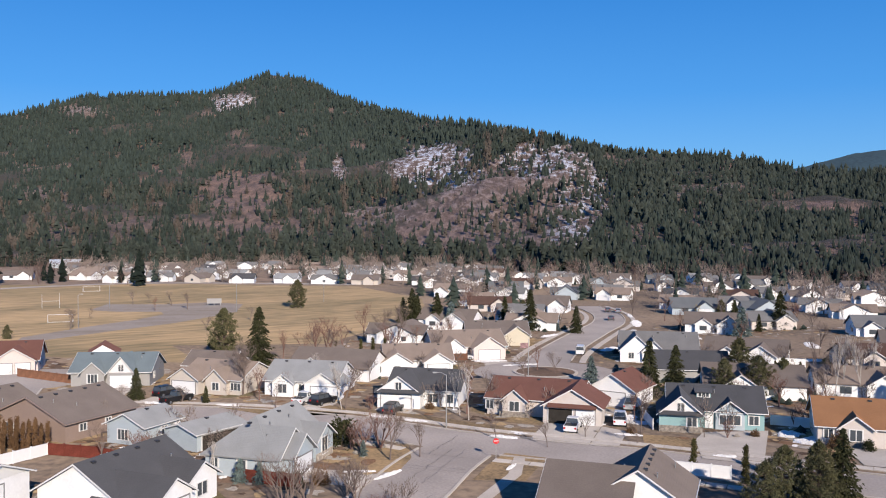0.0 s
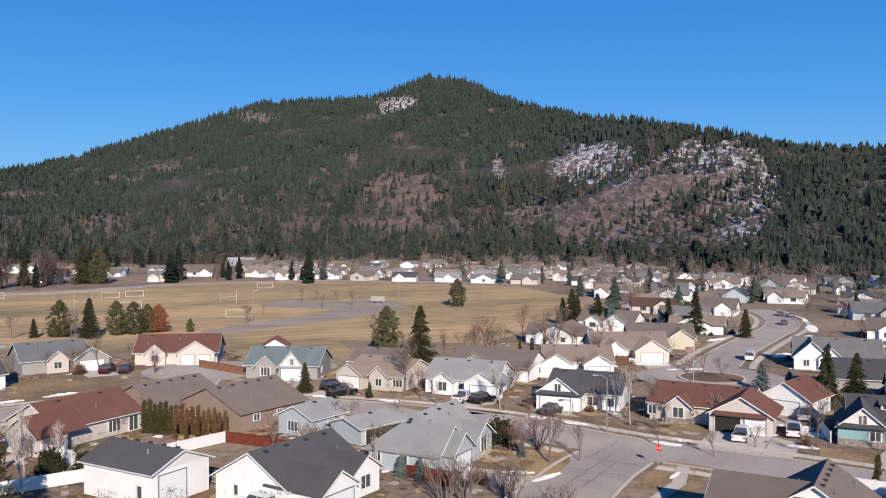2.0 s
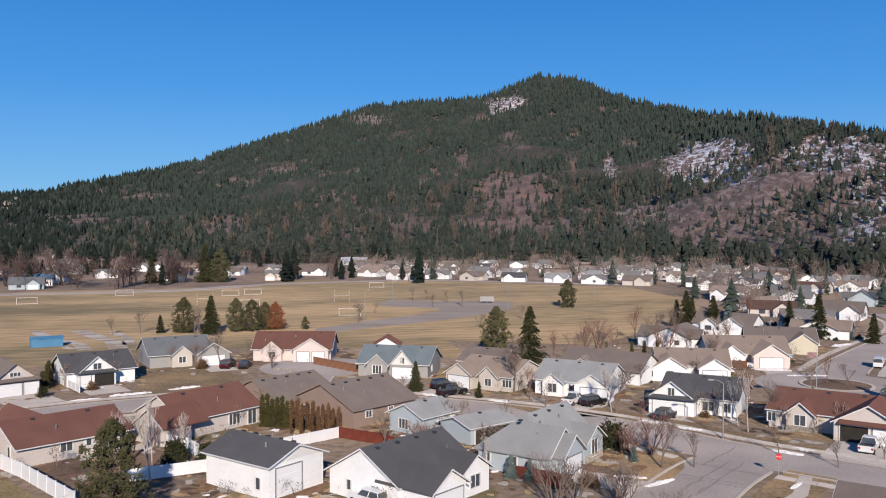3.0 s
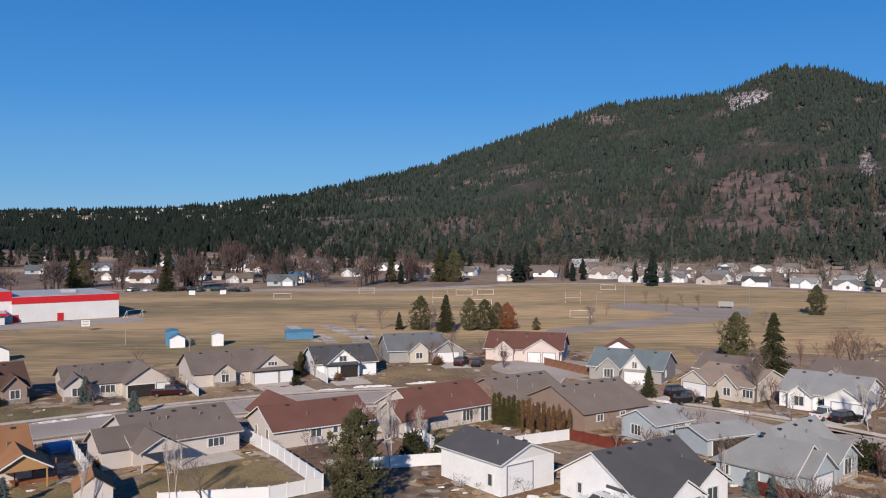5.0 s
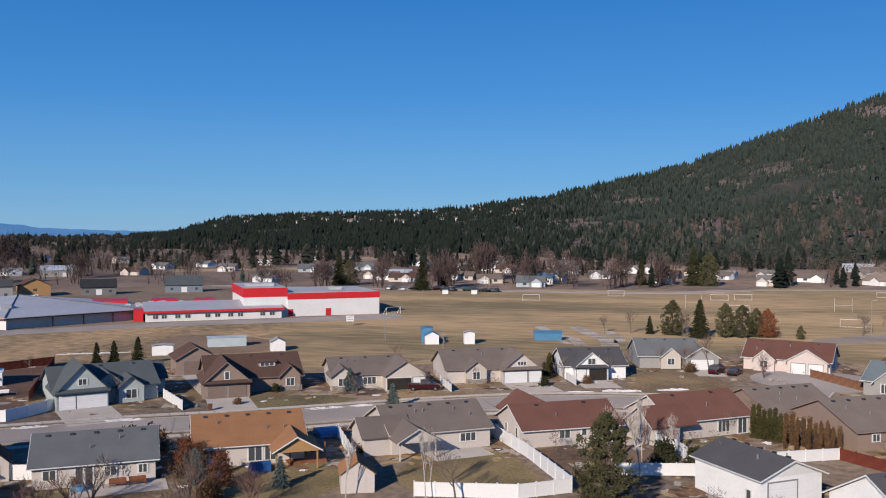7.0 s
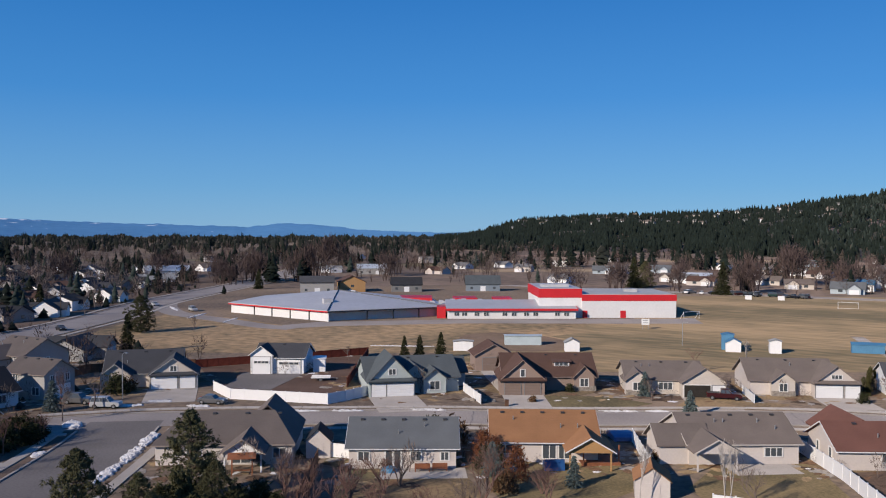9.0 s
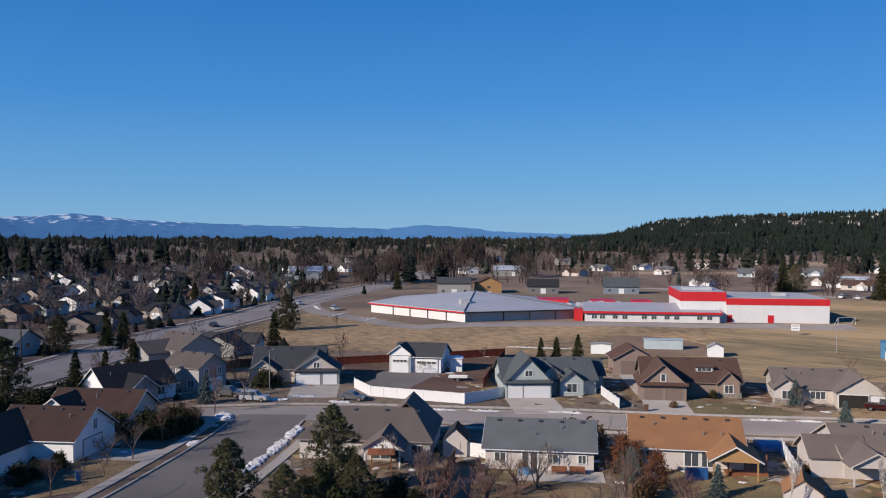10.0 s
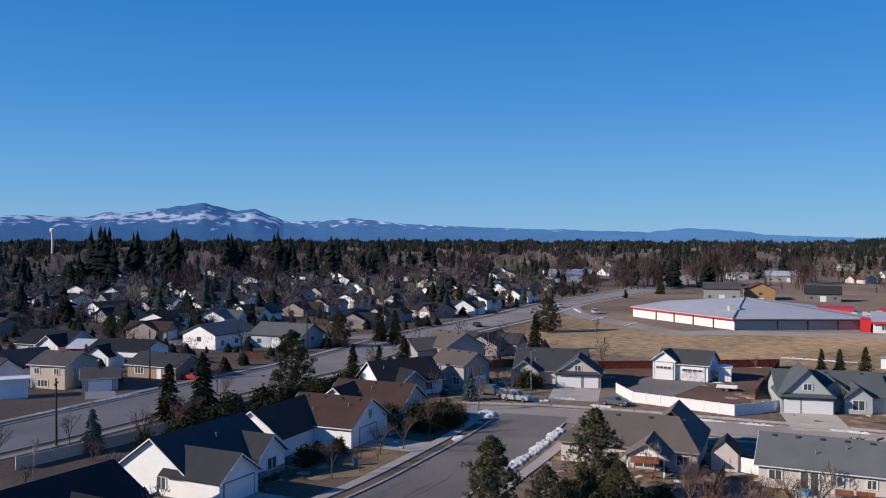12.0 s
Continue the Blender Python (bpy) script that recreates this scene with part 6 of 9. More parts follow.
def bushy_pine(seed, h, r, material, per=32):
    """A full, soft-outlined pine: limbs ending in many needle clumps."""
    rng = np.random.default_rng(seed)
    g = Geo().tube([(0, 0, -0.2), (0.1, 0, h * 0.5), (0, 0.1, h * 0.93)], [h * 0.02, h * 0.013, 0.03], 7)
    cs, rs = [], []
    n = int(200 + h * 22)
    lump = rng.uniform(0, 6.283, 6)
    for k in range(n):
        t = rng.uniform(0.04, 1.0) ** 1.15
        a = rng.uniform(0, 6.283)
        prof = min(1.0, 1.75 * (1 - t) ** 0.72 + 0.04) * min(1, 0.7 + t * 1.5) * (1 + 0.22 * math.sin(3 * a + lump[0] + 9 * t) + 0.15 * math.sin(5 * a + lump[1] - 14 * t))
        q = r * prof * rng.uniform(0.5, 1.02)
        z = t * h * 0.97 + 0.15
        cs.append((q * math.cos(a), q * math.sin(a), z))
        rs.append(rng.uniform(0.30, 0.55) * (0.45 + 0.04 * h) * (0.5 + 0.5 * prof))
        if k % 4 == 0:
            g.tube([(0, 0, z - 0.25 * q), (q * 0.9 * math.cos(a), q * 0.9 * math.sin(a), z)], [0.07, 0.02], 3)
    v, f = tuft_cloud(rng, cs, rs, per, (0.20 + 0.008 * h) * (30 / per) ** 0.5, 0.75)
    return g.mesh("trunk", BARK), cloud_mesh("crown", v, f, material)


def bare_tree(seed, h, spread, material, depth=5, upright=0.5, trunk=True, thick=1.0):
    """A leafless tree: a trunk that forks again and again."""
    rng = random.Random(seed)
    gt, gb = Geo(), Geo()

    def grow(p, d, L, rad, k):
        bend = Vector((rng.uniform(-1, 1), rng.uniform(-1, 1), rng.uniform(-0.2, 0.7))) * 0.16
        mid = p + d * L * 0.5 + bend * L * 0.4
        end = p + d * L + bend * L
        if k < 3:
            (gt if k < 2 else gb).tube([p, mid, end], [rad, rad * 0.8, rad * 0.58], 5 if k < 2 else 3)
        else:
            sd = d.cross(Vector((rng.uniform(-1, 1), rng.uniform(-1, 1), rng.uniform(-1, 1)))).normalized() * rad * 1.3
            gb.add([p - sd, p + sd, mid + sd * 0.8, end, mid - sd * 0.8], [(0, 1, 2, 3, 4)])
        if k >= depth:
            return
        for j in range(rng.choice((2, 3, 3) if k < 4 else (2, 2, 3)) + (1 if k < 2 else 0)):
            a = rng.uniform(0, 6.283)
            side = Vector((math.cos(a), math.sin(a), 0))
            nd = (d * rng.uniform(0.7, 1.1) + side * spread * rng.uniform(0.5, 1.1) + Vector((0, 0, upright * 0.35))).normalized()
            start = p + (end - p) * rng.uniform(0.55, 1.0)
            grow(start, nd, L * rng.uniform(0.58, 0.82), max(rad * 0.55, 0.009), k + 1)

    stems = 1 if trunk else 4
    for s in range(stems):
        a = rng.uniform(0, 6.283)
        d = Vector((0.0, 0.0, 1.0)) if trunk else Vector((0.4 * math.cos(a), 0.4 * math.sin(a), 1)).normalized()
        grow(Vector((0, 0, -0.1)), d, h * 0.34, (h * 0.016 + 0.02) * thick, 0 if trunk else 1)
    if not gt.v:
        gt.tube([(0, 0, -0.1), (0, 0, 0.3)], [0.05, 0.04], 4)
    return gt.mesh("trunk", material), gb.mesh("crown", material)


def column_shrub(seed, h, r, material, dens=1.0, taper=0.5):
    rng = np.random.default_rng(seed)
    cs, rs = [], []
    for k in range(int(26 * h * dens)):
        t = rng.uniform(0.02, 0.97)
        q = r * (1 - taper * t) * math.sqrt(max(0.03, 1 - t ** 4)) * rng.uniform(0.6, 1.0)
        a = rng.uniform(0, 6.283)
        cs.append((q * math.cos(a), q * math.sin(a), t * h))
        rs.append(0.12 + 0.22 * r)
    v, f = tuft_cloud(rng, cs, rs, 14, 0.22, 1.3)
    return Geo().tube([(0, 0, -0.1), (0, 0, h * 0.7)], [0.05, 0.02], 4).mesh("trunk", BARK), cloud_mesh("crown", v, f, material)


PROTO = {}


def plant(kind, x, y, s=1.0, ang=None, label=None, z=0.0, group=""):
    """Sets a copy of a plant; the meshes are shared."""
    name, lab, cat, meshes = PROTO[kind]
    rng = random.Random(int(x * 31 + y * 17))
    ob = thing(name, label or lab, cat, pose(x, y, z, 0, 0, rng.uniform(0, 360) if ang is None else ang) @ Matrix.Scale(s, 4), group)
    for nm, me in zip(("trunk", "crown"), meshes):
        part(nm, me, None, ob)
    return ob


SPRUCE = mat("spruce_needles", (0.056, 0.059, 0.027), 0.9, 0.25, 0.5, island=0.35)
BSPRUCE = mat("blue_spruce_needles", (0.13, 0.17, 0.165), 0.9, 0.2, 0.5, island=0.3)
OLIVE = mat("olive_pine_needles", (0.118, 0.114, 0.058), 0.9, 0.25, 0.5, island=0.4)
ARBG = mat("arborvitae_green", (0.085, 0.078, 0.030), 0.9, 0.25, 0.7, island=0.35)
ARBB = mat("arborvitae_browned", (0.175, 0.102, 0.054), 0.9, 0.25, 0.7, island=0.35)
RUST = mat("dead_rust_leaves", (0.28, 0.11, 0.055), 0.9, 0.25, 0.7, island=0.3)
YELLOW = mat("yellowed_foliage", (0.33, 0.24, 0.07), 0.9, 0.25, 0.7, island=0.3)
for k in range(4):
    PROTO["spruce%d" % k] = ("conifer", "dark green spire-shaped conifer", "tree", conifer(20 + k, 10, 2.5 + 0.22 * k, SPRUCE, dense=1.7))
    PROTO["pine%d" % k] = ("pine_tree", "bushy olive-green pine tree", "tree", bushy_pine(40 + k, 9, 2.5 + 0.2 * k, OLIVE))
    PROTO["bare%d" % k] = ("bare_tree", "leafless grey-brown deciduous tree", "bare tree", bare_tree(60 + k, 8, 0.55 + 0.06 * k, TWIG, 6))
    PROTO["barer%d" % k] = ("bare_tree", "leafless reddish-brown deciduous tree", "bare tree", bare_tree(80 + k, 8, 0.6 + 0.05 * k, REDTWIG, 6, trunk=k % 2 == 0))
PROTO["bushy0"] = ("bare_shrub", "leafless twiggy grey shrub", "bare tree", bare_tree(101, 5, 0.55, TWIG, 6, trunk=False))
PROTO["bushy1"] = ("bare_shrub", "leafless twiggy reddish shrub", "bare tree", bare_tree(102, 4, 0.6, REDTWIG, 6, trunk=False))
PROTO["birch0"] = ("birch_tree", "slim pale-barked birch without leaves", "bare tree", bare_tree(111, 8, 0.42, BIRCHB, 5, 1.2, thick=0.55))
PROTO["birch1"] = ("birch_tree", "slim pale-barked birch without leaves", "bare tree", bare_tree(112, 8, 0.36, BIRCHB, 5, 1.4, thick=0.5))
PROTO["bspruce"] = ("blue_spruce", "small blue-grey spruce in a garden", "tree", conifer(130, 5, 1.8, BSPRUCE))
PROTO["arbg"] = ("arborvitae", "green columnar arborvitae in a yard", "shrub", column_shrub(140, 4.2, 0.36, ARBG, 1.2))
PROTO["arbb"] = ("arborvitae", "browned columnar arborvitae in a hedge", "shrub", column_shrub(141, 4.2, 0.33, ARBB, 1.2))
PROTO["shrubg"] = ("shrub", "rounded dark evergreen shrub", "shrub", column_shrub(142, 1.4, 0.9, SPRUCE, 2.0, 0.3))
PROTO["shrubb"] = ("shrub", "rounded brown winter shrub", "shrub", column_shrub(143, 1.2, 0.9, ARBB, 2.0, 0.3))
PROTO["pinel"] = ("pine_tree", "olive-green pine tree among houses", "tree", bushy_pine(47, 9, 2.4, OLIVE, 9))
PROTO["rust"] = ("rust_tree", "small tree with rust-red dead leaves", "tree", bushy_pine(150, 8, 2.8, RUST))
PROTO["rustbush"] = ("shrub", "tall shrub with rust-orange leaves", "shrub", column_shrub(151, 3.5, 1.3, RUST, 1.6, 0.4))
PROTO["yellow"] = ("willow_tree", "yellow-twigged leafless willow among houses", "bare tree", bare_tree(152, 8, 0.6, YELLOW, 5))

for x, y, s_ in ((-86, 5.5, 1.9), (-89, 9.5, 1.7), (-92, 6, 1.6), (-87, 9, 1.6), (-94, 2.2, 1.3), (-91, 12, 1.5), (-84, 8, 1.5), (-96, 4.5, 1.3), (-84.5, 3, 1.6), (-88, 13.5, 1.3)):
    plant("shrubg", x, y, s_, label="dense dark shrub in the corner garden")
# big pines and conifers near the camera
for kind, x, y, s, lab in (
        ("pine0", -57.7, 66.4, 1.12, "tall bushy pine rising beside the workshop"), ("pine1", -86.7, -5.2, 0.9, "broad bushy pine beside the street"), ("pine0", -93.6, 5.3, 1.08, "tall bushy pine in a back garden"),
        ("pine1", -86, 0.2, 0.62, "low bushy pine in a back garden"), ("pine3", -89, 7.5, 0.6, "low dark pine in a back garden"), ("pine2", 30, 87.5, 0.74, "dense dark pine beside the grey-roofed house"), ("pine0", 34.5, 90.5, 0.72, "dense dark pine beside the grey-roofed house"),
        ("pine3", 27.5, 85.5, 0.62, "dense dark pine beside the grey-roofed house"), ("pine1", 32.5, 85.5, 0.7, "dense dark pine beside the grey-roofed house"), ("spruce3", 37.5, 92, 0.75, "dense dark spruce beside the grey-roofed house"), ("pine3", -255.7, 2.1, 1.15, "lone dark conifer on the school lawn"), ("pine0", -54, 181, 1.25, "tall conifer behind the houses"),
        ("spruce2", -45.8, 178, 1.2, "tall conifer behind the houses"), ("pine2", -145.7, 196, 1.05, "olive conifer at the field's edge"), ("spruce1", -136.4, 195, 1.05, "tall conifer at the field's edge"), ("pine3", -131, 206, 0.95, "olive conifer at the field's edge"), ("pine0", -134, 203, 1.0, "olive conifer at the field's edge"), ("pine1", -129, 209.5, 0.85, "olive conifer at the field's edge"), ("bare0", -141, 194, 1.0, "leafless tree at the field's edge"),
        ("spruce3", -141, 201, 0.7, "dark conifer at the field's edge"), ("rust", -126.7, 211, 0.95, "rust-red leafed tree at the field's edge"), ("pine1", -119, 214, 0.4, "small conifer at the field's edge"), ("spruce1", -151, 193, 0.5, "small conifer at the field's edge"),
        ("spruce3", -56.3, 140, 0.52, "small dark conifer beside a driveway"), ("shrubg", -17.9, 111.3, 2.2, "dense evergreen beside the grey house"), ("spruce0", -180.8, 55.2, 0.56, "young dark conifer behind the houses"),
        ("spruce1", -182.1, 59.1, 0.56, "young dark conifer behind the houses"), ("spruce2", -182.3, 64.1, 0.6, "young dark conifer behind the houses"), ("pine2", -149.5, -43.3, 1.25, "broad dark pine beside the main road"),
        ("spruce2", -124.5, -54.7, 0.9, "dark spruce beside the main road"), ("spruce1", -131, -52, 1.0, "dark spruce beside the main road"), ("bspruce", -107.2, -57.3, 1.1, "small spruce inside the fence"), ("spruce3", -166, -36, 0.7, "dark conifer beside the main road"),
        ("spruce0", -172, -32, 0.62, "dark conifer beside the main road"), ("spruce2", -178, -28, 0.75, "dark conifer beside the main road"), ("spruce2", -270, 381, 2.0, "large dark conifer beyond the field"), ("pine1", -263, 384, 1.9, "large dark conifer beyond the field"),
        ("spruce0", -290, 364, 1.45, "dark conifer beyond the field"), ("spruce3", -328, 250, 1.5, "dark conifer beyond the school"), ("spruce1", -384, 239, 1.6, "broad dark conifer beyond the school"), ("pine2", -380, 243, 1.5, "broad dark conifer beyond the school"),
        ("spruce1", 25.5, 236.7, 0.75, "dark conifer beside the curved street"), ("spruce0", 13.4, 242, 1.15, "tall dark conifer beside the curved street"), ("pine1", -65, 306, 1.1, "conifer standing on the field"), ("spruce3", -20, 250, 1.1, "dark conifer among the houses"),
        ("spruce2", 33, 150, 0.85, "dark conifer behind the teal house"), ("pine0", 40, 146, 0.75, "olive pine behind the teal house"), ("spruce0", 28, 147, 0.95, "dark conifer behind the teal house"), ("pine3", 46, 147, 0.8, "olive pine behind the teal house"),
        ("pine1", 51, 150, 0.7, "olive pine behind the teal house"), ("pine2", 62, 160, 0.55, "small pine among the houses"), ("bspruce", -92.9, 38.8, 0.8, "blue spruce in the back garden"), ("bspruce", -85.6, 45.4, 0.7, "blue spruce in the back garden"),
        ("spruce1", -430, 58, 1.0, "dark conifer beside the main road"), ("spruce2", -330, -30, 1.0, "dark conifer beyond the main road"), ("spruce0", -228, -42, 0.9, "dark conifer beyond the main road"), ("pine2", -215, -50, 1.0, "dark pine beyond the main road"),
        ("spruce1", -222, -37, 0.9, "tall dark conifer beyond the main road"), ("bspruce", -113, 80, 0.8, "small conifer between two roofs"), ("bspruce", -129.5, 82.5, 0.85, "small spruce on the front lawn"), ("pine1", -118, 119, 0.35, "young conifer beside the driveway"),
        ("spruce0", -44, 137.5, 0.28, "small dark conifer on the front lawn"), ("bspruce", -148, -12, 1.0, "blue spruce in front of the two-storey house")):
    plant(kind, x, y, s, label=lab)

# leafless trees
for kind, x, y, s in (("bare0", -11, 104.8, 0.85), ("barer1", -15, 108, 0.75), ("birch0", -21.6, 134, 1.0), ("bare1", -39.9, 144.4, 1.2), ("birch1", -1.8, 127.2, 1.15), ("bushy0", -17.6, 87, 1.1), ("bushy0", -14, 90, 0.9),
                      ("bushy1", -41, 102, 1.1), ("bare2", -45, 101, 0.7), ("birch0", -64, 80, 1.1), ("birch1", -67, 84, 1.15), ("birch0", -70, 82, 1.0), ("barer2", -72, 87, 0.8), ("birch1", -72, 55, 1.0), ("birch0", -74, 57, 0.9), ("bare3", -69.5, 57, 0.9),
                      ("barer0", -88, 14, 0.7), ("bushy1", -84, 15, 1.2), ("bushy1", -86, 19, 1.1), ("bare2", -88, 36, 0.75), ("bushy0", -80, 31, 0.9), ("barer3", -84, 34, 0.8), ("birch0", -78, 49, 0.9), ("bushy1", -89, 21, 1.3), ("bare1", -125, 81, 0.55),
                      ("bare2", -122, 94, 0.6), ("bare0", -140, -10, 0.75), ("bare3", -147, -6, 0.85), ("barer0", -151, -11, 0.8), ("barer2", -118, -20, 0.6), ("bare1", -113, -18, 0.65), ("bare3", -106, -20, 0.45), ("barer1", -128, -12, 0.6),
                      ("bare0", -252, 16, 0.65), ("bare2", -185, 44, 0.5), ("bare0", 22, 121, 0.75), ("bare2", 60, 150, 1.25), ("bare1", 64, 152, 1.3), ("barer1", 68, 148, 0.9), ("barer3", 47, 140, 0.75), ("yellow", 62, 255, 0.9), ("barer0", -30, 222, 1.1),
                      ("bare1", -26, 226, 1.1), ("barer2", -38, 216, 0.9), ("bare3", -22, 240, 1.0), ("bare0", -12, 262, 1.1), ("barer0", -6, 268, 1.0), ("bare2", -60, 200, 0.7), ("bare1", -75, 235, 0.6), ("bare3", -118, 150, 0.65), ("barer1", -113, 149, 0.6),
                      ("bare2", -105, 163, 0.6), ("barer3", -92, 152, 0.5), ("bare0", -137, 190, 0.7), ("bare0", -155, 190, 0.9), ("bare2", -160, 185, 0.7), ("birch1", -150, 120, 0.8), ("barer2", -148, 106, 0.7), ("bare1", -128, -52, 0.55), ("bare3", -136, -46, 0.5),
                      ("bare0", -110, -62, 0.6), ("barer0", -150, -57, 0.7), ("bare2", -100, -66, 0.7), ("bare1", 14, 118, 0.5), ("bare3", 2, 116, 0.5), ("barer1", 33, 118.5, 0.4), ("bare2", -127, 313, 0.75), ("bare1", -124, 321, 0.6), ("bare3", -112, 311, 0.8), ("bare0", -101, 296, 0.85), ("bare2", -113, 235, 0.9), ("bare1", -118, 247, 0.7), ("bare3", -120, 262, 0.6),
                      ("barer0", -110, 290, 0.6), ("bare0", -70, 262, 0.6), ("bare1", -262, 165, 0.8), ("barer2", 78, 160, 1.1), ("bare3", 52, 205, 0.9), ("barer1", 82, 130, 0.9), ("bare0", 70, 118, 0.6), ("birch1", -30, 96, 0.6)):
    plant(kind, x, y, s)
for kind, x, y, s in (("barer0", -33.2, 185.7, 1.0), ("bare1", -36, 188, 0.9), ("barer2", -31, 193, 0.9), ("barer1", -19.7, 192, 0.9), ("bare3", -16, 196, 0.9), ("barer0", -22, 199, 0.8), ("spruce1", -18.7, 252.9, 0.9), ("spruce2", -12.8, 248.9, 1.0), ("bspruce", -8.7, 246.3, 1.5), ("spruce0", -23, 255, 0.8), ("bare0", -7.5, 222.2, 0.9),
                      ("barer1", -11, 216, 0.8), ("barer0", -4, 280, 1.2), ("bare1", 48.7, 284, 1.1), ("barer2", 56, 270, 1.0), ("bare3", 72, 262, 1.1), ("spruce2", 84, 250, 1.1), ("bspruce", 68, 232, 1.6), ("barer1", 92, 262, 1.1), ("bare0", 76, 200, 1.0), ("barer0", 88, 185, 0.9), ("bare2", 46, 178, 0.8),
                      ("bspruce", 20, 160, 1.0), ("bspruce", 24, 157, 0.8), ("barer2", 62, 212, 0.9), ("bare3", -48, 178, 0.9), ("barer0", -42, 183, 0.8), ("yellow", -96.5, 40, 0.35), ("rustbush", -90.2, 40.6, 1.1)):
    plant(kind, x, y, s)
for kind, x, y, s in (("birch0", 58, 146, 1.35), ("birch1", 60.5, 149, 1.5), ("birch0", 63, 147, 1.4), ("birch1", 66, 151, 1.3), ("bare0", 55.5, 143, 0.9), ("barer1", 49.5, 133, 0.8), ("barer3", 51.5, 130, 0.7), ("bare2", 45, 152, 0.8), ("bushy1", 47, 128.5, 0.9), ("bushy1", 44.5, 126, 0.8),
                      ("bare1", 24, 133, 0.6), ("barer0", 22.5, 129, 0.6), ("bare3", 30, 118.5, 0.5), ("birch0", -3.2, 131, 0.9), ("bare0", -7.5, 106.5, 0.62), ("barer1", -12.8, 110.5, 0.8), ("bushy1", -16.4, 109.5, 0.9), ("bushy0", -19.5, 85.5, 1.25), ("bushy0", -12.6, 87.2, 1.1), ("bushy0", -8.0, 84.5, 0.8), ("bushy1", -10.2, 83.5, 0.7),
                      ("bare2", 8.5, 112.3, 0.5), ("bare1", 20.4, 114.6, 0.5), ("bare3", -32, 134.5, 0.6), ("barer0", -36, 140, 0.7), ("bushy0", -48, 137.8, 0.6), ("bare1", -57, 134.5, 0.55), ("bushy1", -17, 134.3, 0.7), ("bushy0", 1.5, 126, 0.4),
                      ("barer2", -38, 100, 0.55), ("bushy0", -39.5, 103, 0.85), ("bare0", -102, -21.5, 0.5), ("barer2", -98.5, -24, 0.55), ("bare1", -110, -20.5, 0.6), ("barer0", -121, -15.5, 0.65), ("bushy1", -116, -22, 0.7), ("bushy0", -105, -26, 0.6), ("bushy1", -126, -15, 0.9), ("barer1", -129, -17, 0.7),
                      ("bare2", -141, -52.5, 0.7), ("bare0", -133, -60, 0.5), ("birch1", -120, -64, 0.6), ("barer3", -117, -50, 0.8), ("barer1", -113, -53, 0.7), ("bushy1", -103, -55, 0.8), ("bushy1", -122, -47, 0.9), ("bare3", -88, -55, 0.6), ("birch0", -95, -58, 0.7), ("bushy0", -83, -57, 0.8),
                      ("bushy1", -91, 17, 1.2), ("bushy0", -93.5, 15, 1.1), ("bushy1", -82, 22, 1.1), ("bushy1", -80.5, 26.5, 1.0), ("barer1", -90, 25, 0.7), ("bushy0", -92.5, 27.5, 0.9), ("barer3", -81, 40, 0.6), ("bushy1", -84.5, 41, 0.8)):
    plant(kind, x, y, s)
for x, y, s in ((-127.5, -46.5, 2.6), (-122, -50.5, 2.2), (-118.5, -46, 2.4), (-133.5, -43, 2.6), (-137.5, -39, 2.4), (-112, -48.5, 2.0), (-141.5, -36, 2.6), (-148, -33, 2.4), (-154, -31, 2.4), (-108, -50.5, 1.6), (-126, -22, 2.0), (-124, -24.5, 1.8), (-104, -28.8, 1.5), (-106.5, -27.2, 1.3), (-110.5, -26, 1.2), (-126.5, -12.8, 1.8), (-129, -14.5, 2.2), (-131, -12.5, 1.6)):
    plant("shrubg", x, y, s, label="dark evergreen shrub crowding a front yard")

# leafless trees in the gardens and behind the houses
for kind, x, y, s in (("birch1", -65.4, 87.5, 0.8), ("barer1", -69.5, 92.5, 0.55), ("barer3", -72.5, 91.0, 0.5), ("bare2", -104.3, 152.2, 1.05), ("barer1", -108.5, 149.5, 0.75), ("barer3", -112, 147, 0.6),
                      ("bare0", -40.5, 146.0, 1.1), ("birch0", -42.5, 149.0, 0.9), ("barer0", -34.5, 181.0, 1.15), ("barer2", -32.0, 183.5, 1.2), ("bare1", -29.8, 182.6, 1.05), ("barer2", -36.8, 179.0, 0.95), ("bare3", -22.3, 202.8, 1.2), ("bare0", -20.0, 206.0, 1.05),
                      ("bare1", -21.1, 134.6, 1.0), ("barer0", -2.2, 132.1, 1.0), ("bare2", 0.6, 134.0, 0.9), ("bare3", 7.9, 155.4, 0.9), ("bare0", -20.4, 224.7, 1.2), ("barer2", -7.5, 199.8, 1.05), ("bare2", -10.1, 188.8, 0.9), ("barer0", 11.0, 172.5, 0.7), ("bare1", 14.2, 170.0, 0.65)):
    plant(kind, x, y, s)

# hedge of columnar evergreens between brown and red houses
for k in range(16):
    t = k / 15
    plant("arbg" if k < 6 else "arbb", -66.5 + 11.5 * t, 107.2 + 1.0 * t, 1.05 - 0.25 * t + 0.08 * math.sin(k * 2.1), group="hedge of arborvitae")
for k in range(5):
    plant("arbb", -60.5 + 1.5 * k, 104.8 + 0.2 * k, 0.62 + 0.06 * (k % 3), group="hedge of arborvitae")
for x, y, s in ((-26, 187, 1.0), (-23.5, 188, 1.05), (-21, 189, 1.0), (-31, 185, 0.95), (24.6, 101.9, 0.9), (29.2, 97.4, 1.0), (-119, 121, 0.95), (-120.5, 123, 1.0), (-117, 119, 0.85), (40, 99, 0.95), (-121.5, 125, 0.8)):
    plant("arbg", x, y, s)
for k in range(9):
    plant("arbg", 43 + 2.2 * k, 172 - 0.4 * k, 0.7, group="row of dark arborvitae")
